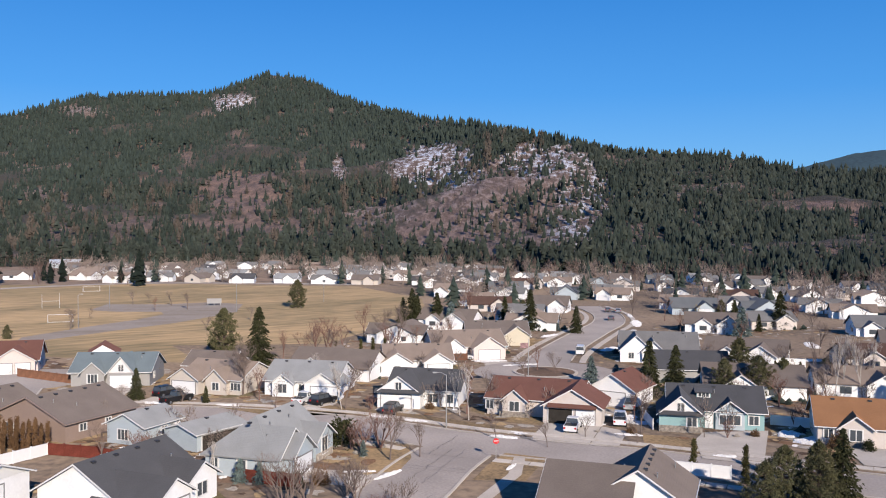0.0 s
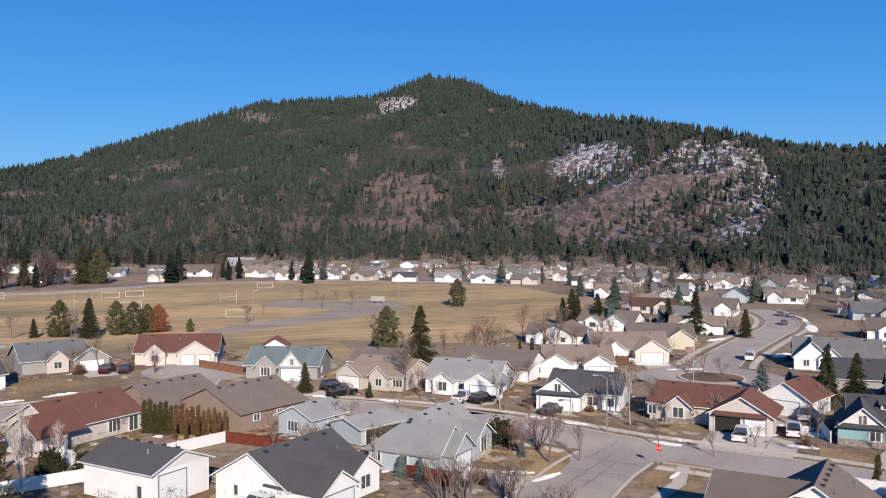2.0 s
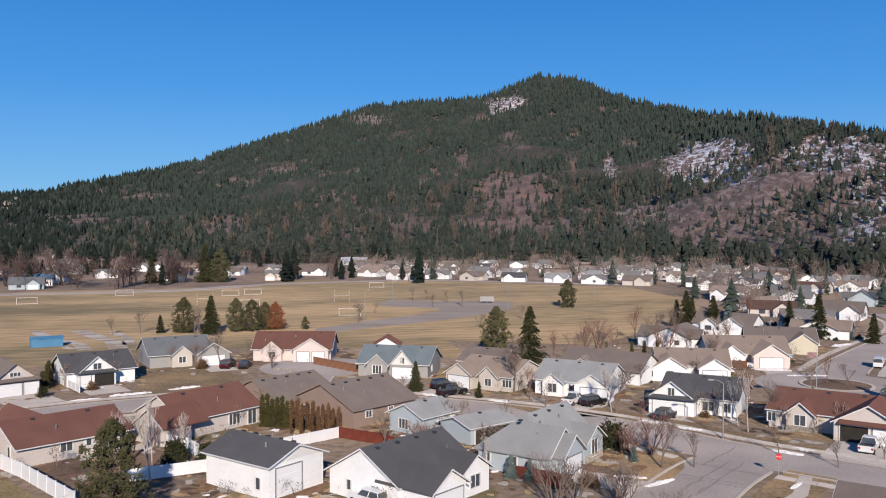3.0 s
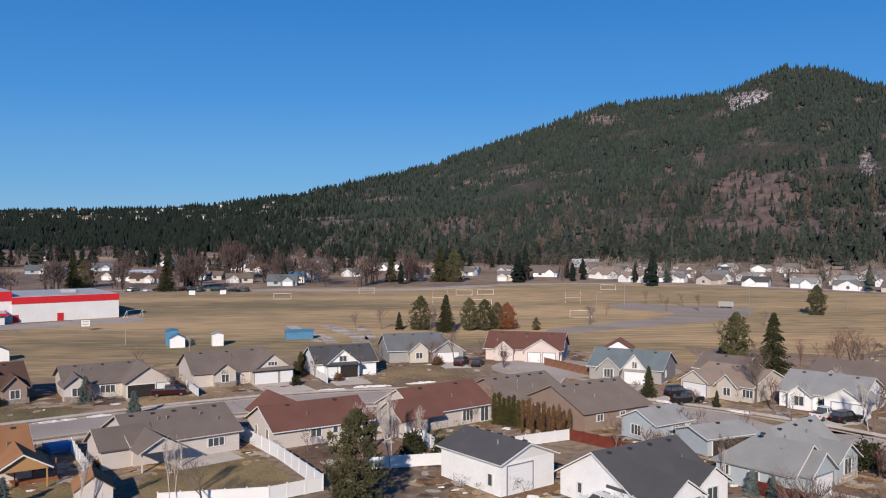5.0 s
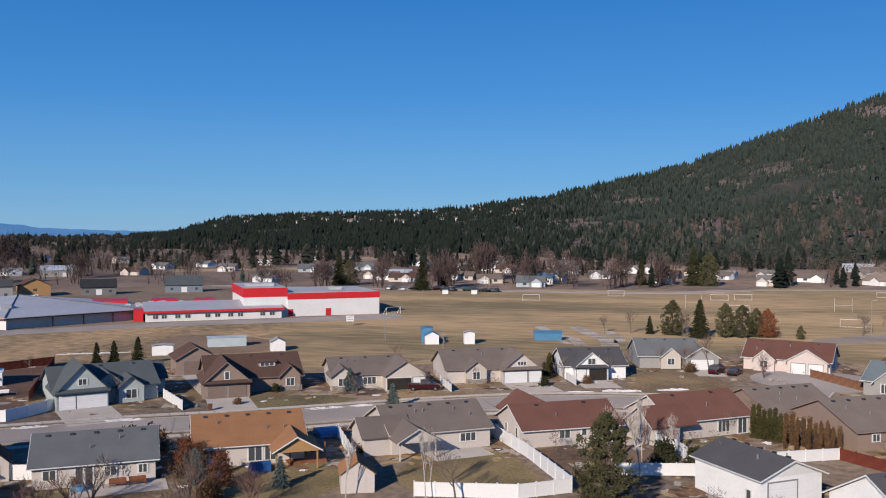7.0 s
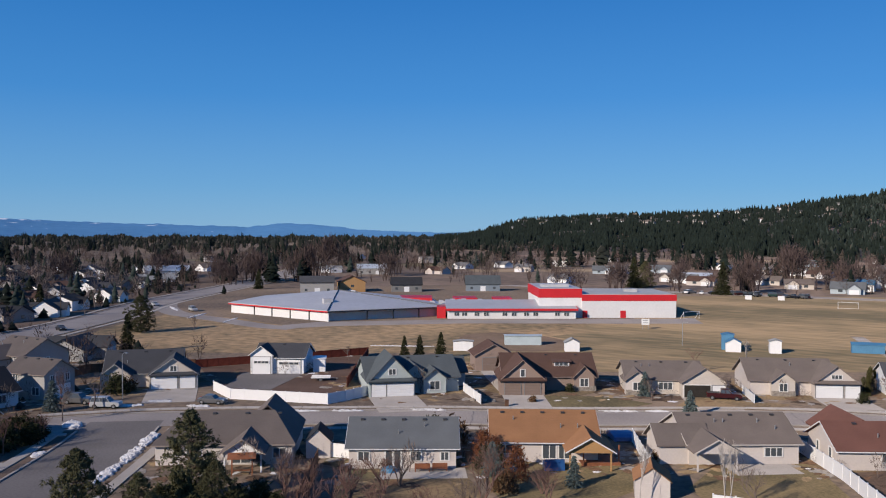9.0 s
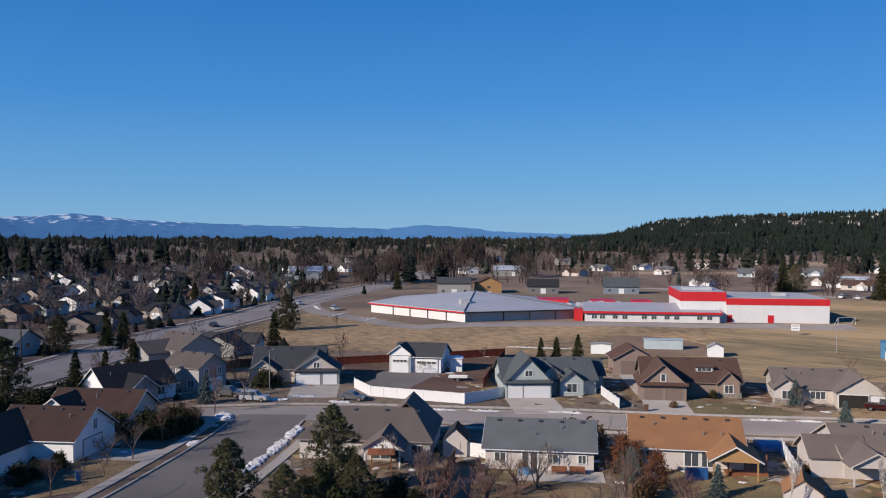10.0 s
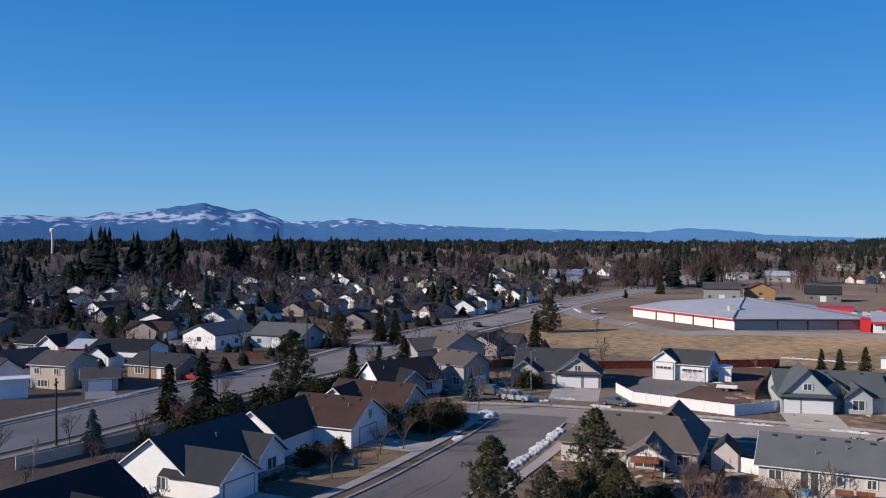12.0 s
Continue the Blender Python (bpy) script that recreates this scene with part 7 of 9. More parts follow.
for k in range(13):
    plant("arbg", -79.5 + 0.7 * k, 24 + 2.0 * k, 0.36, group="low evergreen row")
for kind, x, y, s in (("rustbush", -97.4, 39.6, 1.15), ("rustbush", -96.4, 40.6, 0.95), ("shrubb", -86.5, 37.5, 1.6), ("shrubb", -22, 94.5, 1.0), ("shrubb", -24.5, 95.2, 1.1), ("shrubg", -20, 93.8, 0.9), ("shrubb", -17.5, 94.5, 1.1), ("bspruce", -26.5, 94.6, 0.55), ("bspruce", -24.2, 94.2, 0.5),
                      ("bspruce", -14.5, 106.5, 0.4), ("shrubg", -83, 94, 1.6), ("shrubg", -66, 87, 1.8), ("shrubg", -63, 89, 1.4), ("shrubb", -92, 60, 0.9), ("shrubg", -96, 39.8, 1.8), ("shrubb", -109, 40, 2.4), ("shrubg", -110, 37, 2.2), ("shrubg", -124, -16, 2.4), ("shrubg", -126, -18, 2.2),
                      ("shrubg", -160, -3, 2.2), ("shrubb", -163, -1, 1.8), ("shrubg", -29, 123, 0.8), ("shrubb", 14, 126.5, 0.7), ("shrubb", 20.5, 120, 0.8), ("shrubb", 45.5, 113.6, 1.3), ("shrubg", 49, 112.5, 0.9), ("shrubb", 37, 119.6, 0.7), ("shrubb", -8, 135, 0.8), ("shrubb", -131, 62, 0.8),
                      ("shrubg", -112, 113, 1.1), ("shrubb", -109, 121, 1.1), ("shrubb", -105, 147, 1.4), ("shrubb", -90, 163.5, 1.5), ("shrubg", -137, 72, 0.9), ("shrubb", -100, 28, 0.9), ("shrubg", -138, -41, 2.0), ("shrubg", -145, -38, 2.2), ("shrubg", -152, -35, 2.2), ("shrubb", -138, -33, 1.8)):
    plant(kind, x, y, s)

# ---- wider neighbourhoods ----
def inside(p, ring):
    x, y = p
    c = False
    for (x0, y0), (x1, y1) in zip(ring, ring[1:] + ring[:1]):
        if (y0 > y) != (y1 > y) and x < (x1 - x0) * (y - y0) / (y1 - y0) + x0:
            c = not c
    return c


OPEN_LAND = [[(-240, 120), (-345, 228), (-310, 310), (-255, 360), (-245, 430), (-150, 442), (-48, 430), (-14, 350), (-8, 285), (-30, 200), (-75, 195), (-110, 205), (-150, 192), (-185, 150)],
             [(-180, 70), (-190, 30), (-215, -10), (-236, -24), (-300, -4), (-380, 10), (-400, 80), (-330, 190), (-240, 180)]]
HOUSES += [(-214.5, -80.5, 9), (-216, -63.5, 9), (-190.5, -101, 6), (-141, -91, 6), (-197, -114, 9), (-190, -68, 6)]
FAR = []
rngf = random.Random(21)
PAL = [("white", "grey"), ("white", "taupe"), ("white", "tan"), ("white", "taupe"), ("cream", "grey"), ("white", "charcoal"), ("beige", "taupe"), ("bluegrey", "slate"), ("white", "lightgrey"), ("white", "grey"), ("white", "tan"), ("cream", "brown")]
for k, (wa, ro) in enumerate(PAL):
    side = 1 if k % 2 else -1
    FAR.append(house("small %s house with a %s shingle roof among others" % (wa, ro), (900 + 40 * k, -900), 0, 13 + k % 4, 10, wa, ro, r=4.7 if k % 3 else 5.1, e=2.5,
                     wings=[("f", side * 3.4, 6.2, 2.6, 2.5, 4.6, None), ("b", -side * 2.5, 5.0, 1.6, 2.5, 4.2, None), ("f", -side * 3.2, 4.2, 1.2, 2.5, 3.9, None)],
                     opens=[("w0", 0, 0, 4.4, 2.1, "gar"), ("w2", 0, 1.4, 1.8, 1.2, "win"), ("f", 0.2 * side, 0.4, 1.0, 1.6, "win1"), ("b", side * 3, 1.4, 1.8, 1.2, "win"), ("r", 2, 1.4, 1.2, 1.1, "win1"), ("r", -2.2, 1.4, 0.9, 1.1, "win1"), ("l", 1.5, 1.4, 1.2, 1.1, "win1")], vents=0, lite=True, group="far houses"))
DARKER = [("white", "dark"), ("grey", "charcoal"), ("taupe", "brown"), ("white", "charcoal"), ("bluegrey", "dark"), ("taupe", "dark"), ("white", "dark"), ("grey", "dark")]
for k, (wa, ro) in enumerate(DARKER + PAL):
    side = 1 if k % 2 else -1
    FAR.append(house("distant %s house with a %s shingle roof" % (wa, ro), (900 + 40 * k, -960), 0, 11.5 + k % 4, 9.0, wa, ro, r=4.7 if k % 3 else 5.3, e=2.5 if k % 6 else 3.6,
                     wings=[("f", side * 3.0, 5.6, 2.4, 2.5, 4.5, None), ("b", -side * 2.0, 5.2, 1.8, 2.5, 4.4, None)], opens=[("w0", 0, 0, 4.2, 2.1, "gar"), ("f", -side * 3, 1.5, 1.9, 1.2, "win"), ("r", 0, 1.5, 1.4, 1.2, "win1")], vents=0, lite=2, group="far houses"))
USED = [False] * len(FAR)


def far_house(x, y, ang):
    n0, nd = len(PAL), len(DARKER)
    k = rngf.randrange(n0) if math.hypot(x, y) < 290 and y > 0 else n0 + (rngf.randrange(nd) if x < -100 and y < 0.2 * -x and rngf.random() < 0.92 else nd + rngf.randrange(n0))
    if not USED[k]:
        USED[k] = True
        FAR[k].matrix_basis = on(x, y, ang)
    else:
        copy_thing(FAR[k], on(x, y, ang))
    HOUSES.append((x, y, 8))


def fits(x, y, gap):
    if any(math.hypot(x - a, y - b) < r + gap for a, b, r in HOUSES):
        return False
    if any(inside((x, y), q) for q in OPEN_LAND):
        return False
    return not any(np.min(np.hypot(ln[:, 0] - x, ln[:, 1] - y)) < h + 11 for o, ln, h, w in STREETS) and not any(math.hypot(x - a, y - b) < r + 10 for a, b, r in CIRCLES)


def block(az0, az1, d0, d1, turn, sx, sy, keep, row_streets=True):
    """Rows of houses back to back on a turned grid, kept between azimuths and distances."""
    c, s = math.cos(radians(turn)), math.sin(radians(turn))
    spots = []
    n = int(d1 / sx) + 2
    for j in range(-int(d1 / sy) - 2, int(d1 / sy) + 3):
        for i in range(-n, n + 1):
            u = i * sx + rngf.uniform(-4, 4) + (j % 2) * 6
            v = j * sy + (5 if j % 2 else -5) + rngf.uniform(-4, 4)
            x, y = u * c - v * s, u * s + v * c
            az, d = math.degrees(math.atan2(-x, y)), math.hypot(x, y)
            if az0 < az < az1 and d0 < d < d1 and d < np.interp(az, HILL[:, 0], HILL[:, 1]) - 14 and rngf.random() < keep and fits(x, y, 8):
                far_house(x, y, turn + (0 if j % 2 else 180) + rngf.uniform(-16, 16) + (90 if rngf.random() < 0.34 else 0))
                spots.append((x, y))
    return spots


EAST = block(-28, 26, 150, 640, -8, 23, 27, 0.9)
WEST = block(89, 126, 150, 640, -24, 19, 23, 0.95)
MID = block(28, 86, 440, 900, 15, 60, 55, 0.34)

for x, y, a in ((-426, 291, 40), (-411, 289, 45), (-391, 285, 40), (-384, 323, 30), (-352, 314, 50), (-317, 311, 40), (-466, 496, 20), (-295, 389, 30), (-246, 412, 25), (-519, 344, 50), (-520, 300, 60), (-560, 260, 50), (-430, 400, 20), (-395, 420, 40), (-330, 470, 20), (-500, 430, 30), (-341, 336, 40), (-321, 427, 20), (-373, 467, 50), (-467, 375, 30), (-458, 407, 60), (-300, 455, 20), (-345, 395, 45), (-280, 470, 10), (-250, 462, 20), (-215, 470, 0), (-195, 478, 15), (-175, 470, 5), (-150, 476, 20)):
    far_house(x, y, a)


def thicket(name, label, xy, height, material, seed=3, tw=44, spread=0.30):
    """Leafless woodland seen from far off: stems and a fuzzy crown of fine twigs, one mesh."""
    rng = np.random.default_rng(seed)
    N = len(xy)
    base = np.concatenate([xy, np.zeros((N, 1))], 1)[:, None]
    H = height[:, None]
    wide = spread * rng.uniform(0.7, 1.3, (N, 1))
    ns = 5
    a = rng.uniform(0, 6.283, (N, ns))
    tip = base + np.stack([np.cos(a) * wide * H * 0.75, np.sin(a) * wide * H * 0.75, H * rng.uniform(0.6, 0.98, (N, ns))], -1)
    w = np.stack([np.cos(a + 1.57), np.sin(a + 1.57), 0 * a], -1) * 0.014 * H[..., None]
    v1 = np.stack([np.broadcast_to(base, tip.shape) - w, np.broadcast_to(base, tip.shape) + w, tip], 2).reshape(-1, 3)
    u = rng.normal(0, 1, (N, tw, 3))
    u /= np.linalg.norm(u, axis=2)[..., None]
    u *= rng.uniform(0.25, 1.0, (N, tw, 1)) ** 0.6
    R = np.stack([wide * H, wide * H, 0.36 * H], -1)
    c = base + np.stack([0 * H, 0 * H, 0.6 * H], -1) + u * R
    dr = u * 0.6 + np.array([0, 0, 0.7]) + rng.normal(0, 0.35, (N, tw, 3))
    L = (H * rng.uniform(0.08, 0.2, (N, tw)))[..., None]
    wv = np.cross(dr, rng.normal(0, 1, dr.shape))
    wv /= np.linalg.norm(wv, axis=2)[..., None]
    wv *= (0.010 * H * rng.uniform(0.6, 1.6, (N, tw)))[..., None] + 0.01
    v2 = np.stack([c - wv, c + wv, c + dr * L], 2).reshape(-1, 3)
    v = np.concatenate([v1, v2])
    solo(name, mesh(name, v.tolist(), np.arange(len(v)).reshape(-1, 3).tolist(), material), None, label, "woodland", kind="stuff")


def far_woods():
    rng = np.random.default_rng(17)
    MAUVE = mat("mauve_twigs", (0.155, 0.108, 0.096), 1.0, 0.2, 0.05, island=0.3)
    mat("grey_twigs", (0.25, 0.20, 0.175), 1.0, 0.2, 0.05, island=0.3)
    az = rng.uniform(22, 86, 5200)
    d = rng.uniform(430, 1000, 5200)
    keep = (np.sin(az * 0.8 + d * 0.02) + np.sin(az * 1.7 - d * 0.013) > 0.5) & (d < np.interp(az, HILL[:, 0], HILL[:, 1]) + 60) & ~((az > 54) & (d < 640))
    az, d = az[keep], d[keep]
    xy = np.stack([-d * np.sin(np.radians(az)), d * np.cos(np.radians(az))], 1)
    cn = rng.uniform(0, 1, len(d)) < np.where(az < 42, 0.22, 0.2)
    hc_ = 7 + 13 * rng.uniform(0, 1, int(cn.sum())) ** 1.4
    forest("grove_conifers", "dark conifers among the bare woods at the hill's foot", np.concatenate([xy[cn] + 4, np.zeros((int(cn.sum()), 1))], 1), hc_, hc_ * rng.uniform(0.17, 0.3, len(hc_)), NEEDLE2, tiers=8, sides=9, prof=(0.75, 0.95, 1.0, 0.9, 0.75, 0.6, 0.45, 0.3), span=0.22)
    bw = (az > 40) | (rng.uniform(0, 1, len(d)) < 0.4)
    thicket("bare_woodland", "mauve-brown leafless woodland at the hill's foot", xy[bw], rng.uniform(4, 11, int(bw.sum())), MAUVE, 3)
    az, d = rng.uniform(62, 126, 4200), rng.uniform(480, 1300, 4200)
    keep = np.sin(az * 1.1 + d * 0.015) + np.sin(az * 2.9 - d * 0.009) > 0.1
    az, d = az[keep], d[keep]
    xy = np.stack([-d * np.sin(np.radians(az)), d * np.cos(np.radians(az))], 1)
    ok = np.array([not any(inside(p, q) for q in OPEN_LAND) for p in xy])
    thicket("bare_woodland", "grey-brown leafless trees across the plain", xy[ok], rng.uniform(5, 13, int(ok.sum())), mat("dark_twigs", (0.118, 0.084, 0.074), 1.0, 0.2, 0.05, island=0.35), 4, 34)
    xy, hb = [], []
    for a, q, m, top, w in ((79.5, 516, 12, 20, 6), (82.5, 500, 16, 17, 9), (77.8, 620, 12, 24, 8), (84.5, 480, 14, 14, 10), (74.0, 560, 10, 15, 8), (88.5, 560, 10, 15, 10), (51.0, 430, 14, 17, 10), (48.6, 500, 12, 22, 7), (46.0, 470, 12, 14, 9),
                            (43.5, 460, 12, 15, 9), (40.0, 450, 10, 14, 9), (37.0, 470, 10, 14, 9), (55.5, 440, 8, 14, 8), (59.0, 430, 8, 13, 8), (62.5, 420, 7, 12, 7), (94.0, 520, 12, 15, 10), (99.5, 480, 12, 14, 10), (107.5, 480, 10, 15, 9), (113.0, 430, 10, 14, 9)):
        for i in range(m):
            aa, dd = radians(a + rng.normal(0, 0.5)), q + rng.normal(0, w)
            xy.append((-dd * math.sin(aa), dd * math.cos(aa)))
            hb.append(top * rng.uniform(0.6, 1.08))
    thicket("tall_bare_trees", "tall mauve-brown leafless trees in clumps", np.array(xy), np.array(hb), mat("plum_twigs", (0.145, 0.105, 0.097), 1.0, 0.2, 0.05, island=0.35), 6, 150, 0.24)
    az = rng.uniform(-26, 40, 700)
    d = np.interp(az, HILL[:, 0], HILL[:, 1]) + rng.uniform(-25, 90, 700)
    xy = np.stack([-d * np.sin(np.radians(az)), d * np.cos(np.radians(az))], 1)
    xy, dd, aa = xy, d, az
    z = hill_point(aa, dd)
    near = z < 4
    thicket("bare_woodland", "reddish leafless thicket along the hill's foot", xy[near], rng.uniform(6, 12, int(near.sum())), MAUVE, 5)


far_woods()

for k, ob in enumerate(FAR):
    if not USED[k]:
        for c in list(ob.children_recursive) + [ob]:
            bpy.data.objects.remove(c)

# trees among the far houses: the nearer ones singly, the others joined
CON_FAR, BARE_FAR = [], []
for spots, dens in ((EAST, 4), (WEST, 3), (MID, 4)):
    for x, y in spots:
        for q in range(dens):
            a, r = rngf.uniform(0, 6.283), rngf.uniform(8.5, 14)
            px_, py_ = x + r * math.cos(a), y + r * math.sin(a)
            if math.hypot(px_, py_) < 300:
                plant(rngf.choice(("bare0", "bare1", "bare2", "bare3", "barer0", "barer2", "barer1", "birch0", "spruce0", "bare1", "pinel", "bare3", "bspruce")), px_, py_, rngf.uniform(0.45, 0.95))
                if q > 1 or math.hypot(px_, py_) > 250 and q:
                    break
                continue
            (CON_FAR if rngf.random() < 0.24 else BARE_FAR).append((px_, py_))
rc = np.random.default_rng(31)
cf = np.array([(x, y, 0.0) for x, y in CON_FAR])
hc = rc.uniform(4, 13, len(cf))
forest("garden_conifers", "dark conifers standing among the far houses", cf, hc, hc * rc.uniform(0.17, 0.28, len(cf)), NEEDLE, tiers=8, sides=9, prof=(0.75, 0.95, 1.0, 0.9, 0.75, 0.6, 0.45, 0.3), span=0.22)
thicket("garden_trees", "leafless trees standing among the far houses", np.array(BARE_FAR), rc.uniform(5, 11, len(BARE_FAR)), MATS["grey_twigs"], 9, 130)

# low conifers in the western town and along the main road
rw = np.random.default_rng(23)
az, d = rw.uniform(84, 127, 1100), rw.uniform(260, 900, 1100)
sel = np.sin(az * 1.7 + d * 0.02) + np.sin(az * 3.3 - d * 0.017) > 0.4
xyw = np.stack([-d[sel] * np.sin(np.radians(az[sel])), d[sel] * np.cos(np.radians(az[sel])), 0 * d[sel]], -1)
okw = np.array([min(np.min(np.hypot(ln[:, 0] - p[0], ln[:, 1] - p[1])) for o, ln, h, w in STREETS) > 12 and not any(inside(p[:2], q) for q in OPEN_LAND) for p in xyw])
xyw = xyw[okw]
hw_ = 3 + 8 * rw.uniform(0, 1, len(xyw)) ** 1.6
forest("town_conifers", "dark conifers scattered through the town", xyw, hw_, hw_ * rw.uniform(0.26, 0.42, len(xyw)), NEEDLE2, tiers=8, sides=9, prof=(0.75, 0.95, 1.0, 0.9, 0.75, 0.6, 0.45, 0.3), span=0.22)


# hedges, shrubs and bare garden trees filling the western yards
wa_, wd_ = rw.uniform(86, 128, 5200), 172 + 400 * rw.uniform(0, 1, 5200) ** 0.8
xyw = np.stack([-wd_ * np.sin(np.radians(wa_)), wd_ * np.cos(np.radians(wa_))], -1)
okw = np.array([min(np.min(np.hypot(ln[:, 0] - p[0], ln[:, 1] - p[1])) - h for o, ln, h, w in STREETS) > 3 and not any(inside(p, q) for q in OPEN_LAND) and min(math.hypot(p[0] - a, p[1] - b) - r for a, b, r in HOUSES) > 1.5 for p in xyw])
xyw = xyw[okw]
cut = int(len(xyw) * 0.6)
DUSK = mat("dark_twigs", (0.105, 0.078, 0.068), 1.0, 0.2, 0.05, island=0.35)
thicket("yard_shrubs", "dark leafless shrubs and hedges in the western yards", xyw[:cut], rw.uniform(1.2, 4.5, cut), DUSK, 12, 46, 0.5)
thicket("yard_trees", "grey-brown leafless trees in the western yards", xyw[cut:cut + 300], rw.uniform(4, 8, 300), DUSK, 13, 90, 0.32)
rest = xyw[cut + 500:]
hs_ = rw.uniform(1.0, 4.0, len(rest))
forest("yard_evergreens", "low dark evergreen shrubs in the western yards", np.concatenate([rest, np.zeros((len(rest), 1))], 1), hs_, hs_ * rw.uniform(0.35, 0.6, len(rest)), NEEDLE2, sides=7, prof=(1.0, 0.95, 0.7))


def hillside_homes():
    """White houses on the distant wooded ridge."""
    rng = random.Random(6)
    for k in range(66):
        a = rng.choice((rng.uniform(46, 54), rng.uniform(52, 58), rng.uniform(57, 66)))
        db, dr = np.interp(a, HILL[:, 0], HILL[:, 1]), np.interp(a, HILL[:, 0], HILL[:, 2])
        d = db + (dr - db) * rng.choice((rng.uniform(0.62, 0.8), rng.uniform(0.82, 0.97)))
        z = float(hill_point(np.array(a), np.array(d)))
        w, L, h = rng.uniform(6, 9), rng.uniform(7, 15), rng.uniform(3.5, 7)
        ob = thing("hillside_house", "pale house on the distant wooded ridge", "house", pose(-d * math.sin(radians(a)), d * math.cos(radians(a)), z + 4.5, 0, 0, a + rng.uniform(-40, 40)), group="hillside houses")
        part("wall", Geo().box(-L / 2, L / 2, -w / 2, w / 2, -14, h), SIDE[rng.choice(("white", "cream", "beige", "tan"))], ob)
        part("roof", Geo().prism(chevron(w / 2, h, h + 2.6, 0.6, 0.4), -L / 2 - 0.6, L / 2 + 0.6), ROOF[rng.choice(("grey", "taupe", "tan", "charcoal"))], ob)


hillside_homes()

# far buildings past the school and the field
def hall(label, x, y, ang, L, D, h, wall, roof, r=None):
    ob = thing("barn", label, "building", on(x, y, ang))
    r = r or h + D * 0.2
    part("wall", Geo().prism([(-D / 2, 0), (D / 2, 0), (D / 2, h), (0, r), (-D / 2, h)], -L / 2, L / 2), wall, ob)
    part("roof", Geo().prism(chevron(D / 2, h, r, 0.5, 0.25), -L / 2 - 0.5, L / 2 + 0.5), roof, ob)
    n = max(2, int(L / 4.5))
    for k in range(n):
        u = (k + 0.5) / n * L - L / 2
        for q in (-1, 1):
            if k == n // 2 and q < 0:
                part("door", Geo().box(u - 1.2, u + 1.2, -D / 2 - 0.06, -D / 2 + 0.05, 0, min(2.4, h * 0.75)), DOORW, ob)
            else:
                part("window", Geo().box(u - 0.6, u + 0.6, q * D / 2 - 0.05, q * D / 2 + 0.05, 1.0, 2.1), GLASS, ob)
    for q in (-1, 1):
        part("window", Geo().box(q * L / 2 - 0.05, q * L / 2 + 0.05, -0.7, 0.7, h * 0.5, h * 0.5 + 1.1), GLASS, ob)


METR = mat("pale_metal_roof", (0.50, 0.55, 0.60), 0.5, 0.08, 0.1)
hall("long pale metal shed with an arched look", -292, 602, 26, 20, 9, 3, SIDE["bluegrey"], METR, 5.5)
hall("grey shop building past the school", -398, 80, 80, 15, 12, 5, SIDE["grey"], ROOF["charcoal"])
hall("orange timber building past the school", -402, 97, -8, 14, 12, 4.6, SIDE["orange"], ROOF["brown"], 7.4)
hall("dark-roofed house with dormers past the school", -388, 158, 70, 16, 11, 3.4, SIDE["slate"], ROOF["green"], 7)
hall("dark timber house past the school", -395, 122, 75, 14, 11, 3.4, SIDE["darkgrey"], ROOF["dark"], 6.4)
hall("pale greenhouse-like shed beyond the field", -420, 300, 50, 20, 10, 3, SIDE["bluegrey"], METR)
hall("long white commercial building", -560, 20, 95, 26, 14, 4, SIDE["white"], METR)
hall("white commercial building with a flat roof", -470, 10, 95, 20, 12, 3.4, SIDE["white"], ROOF["lightgrey"])
hall("grey warehouse among fields", -560, 150, 80, 20, 12, 4, SIDE["grey"], METR)
hall("white farmhouse in the open fields", -640, 330, 60, 16, 12, 5, SIDE["white"], ROOF["tan"])
hall("white shed with a blue tarpaulin roof", -330, 330, 40, 14, 9, 3.5, SIDE["white"], BLUET)
hall("white barn at the hill's foot", -262, 640, 30, 10, 8, 3, SIDE["white"], ROOF["tan"])
hall("white barn with a dark slate roof", -214.5, -80.5, -22, 15, 10.6, 3.6, SIDE["white"], ROOF["slate"], 5.8)
hall("pale house with a grey roof beside the main road", -216, -63.5, 72, 15, 10, 3.2, SIDE["bluegrey"], ROOF["grey"], 5.6)
hall("low red shed with a pale metal roof", -190.5, -101.0, 88, 8, 8.5, 2.6, SIDE["red"], METR, 3.9)
hall("white box van body parked beside the road", -141, -91, 120, 7, 3, 3.2, SIDE["white"], VINYL, 3.3)

tower = thing("water_tower", "pale water tower over the distant trees", "tower", on(-1297, -756))
part("column", Geo().tube([(0, 0, -0.2), (0, 0, 33)], [2.2, 2.0], 10), SIDE["cream"], tower)
part("tank", Geo().tube([(0, 0, 31), (0, 0, 34), (0, 0, 38), (0, 0, 39.5)], [2.0, 4.2, 4.2, 1.2], 14), SIDE["white"], tower)
solo("field_road", strip(smooth_line([(-420, 185), (-334, 254.6), (-252, 321.5), (-232, 372), (-170, 436), (-60, 436)]), 4.5, -4.5, 0.05, 0.05), ASPH, "grey road along the far edge of the sports field", "street", kind="structure")
solo("field_verge", strip(smooth_line([(-420, 181), (-332, 248), (-250, 315), (-228, 366)]), 1.2, -1.2, 0.055, 0.055), CONC, "pale gravel verge of the field road", "path", kind="structure")

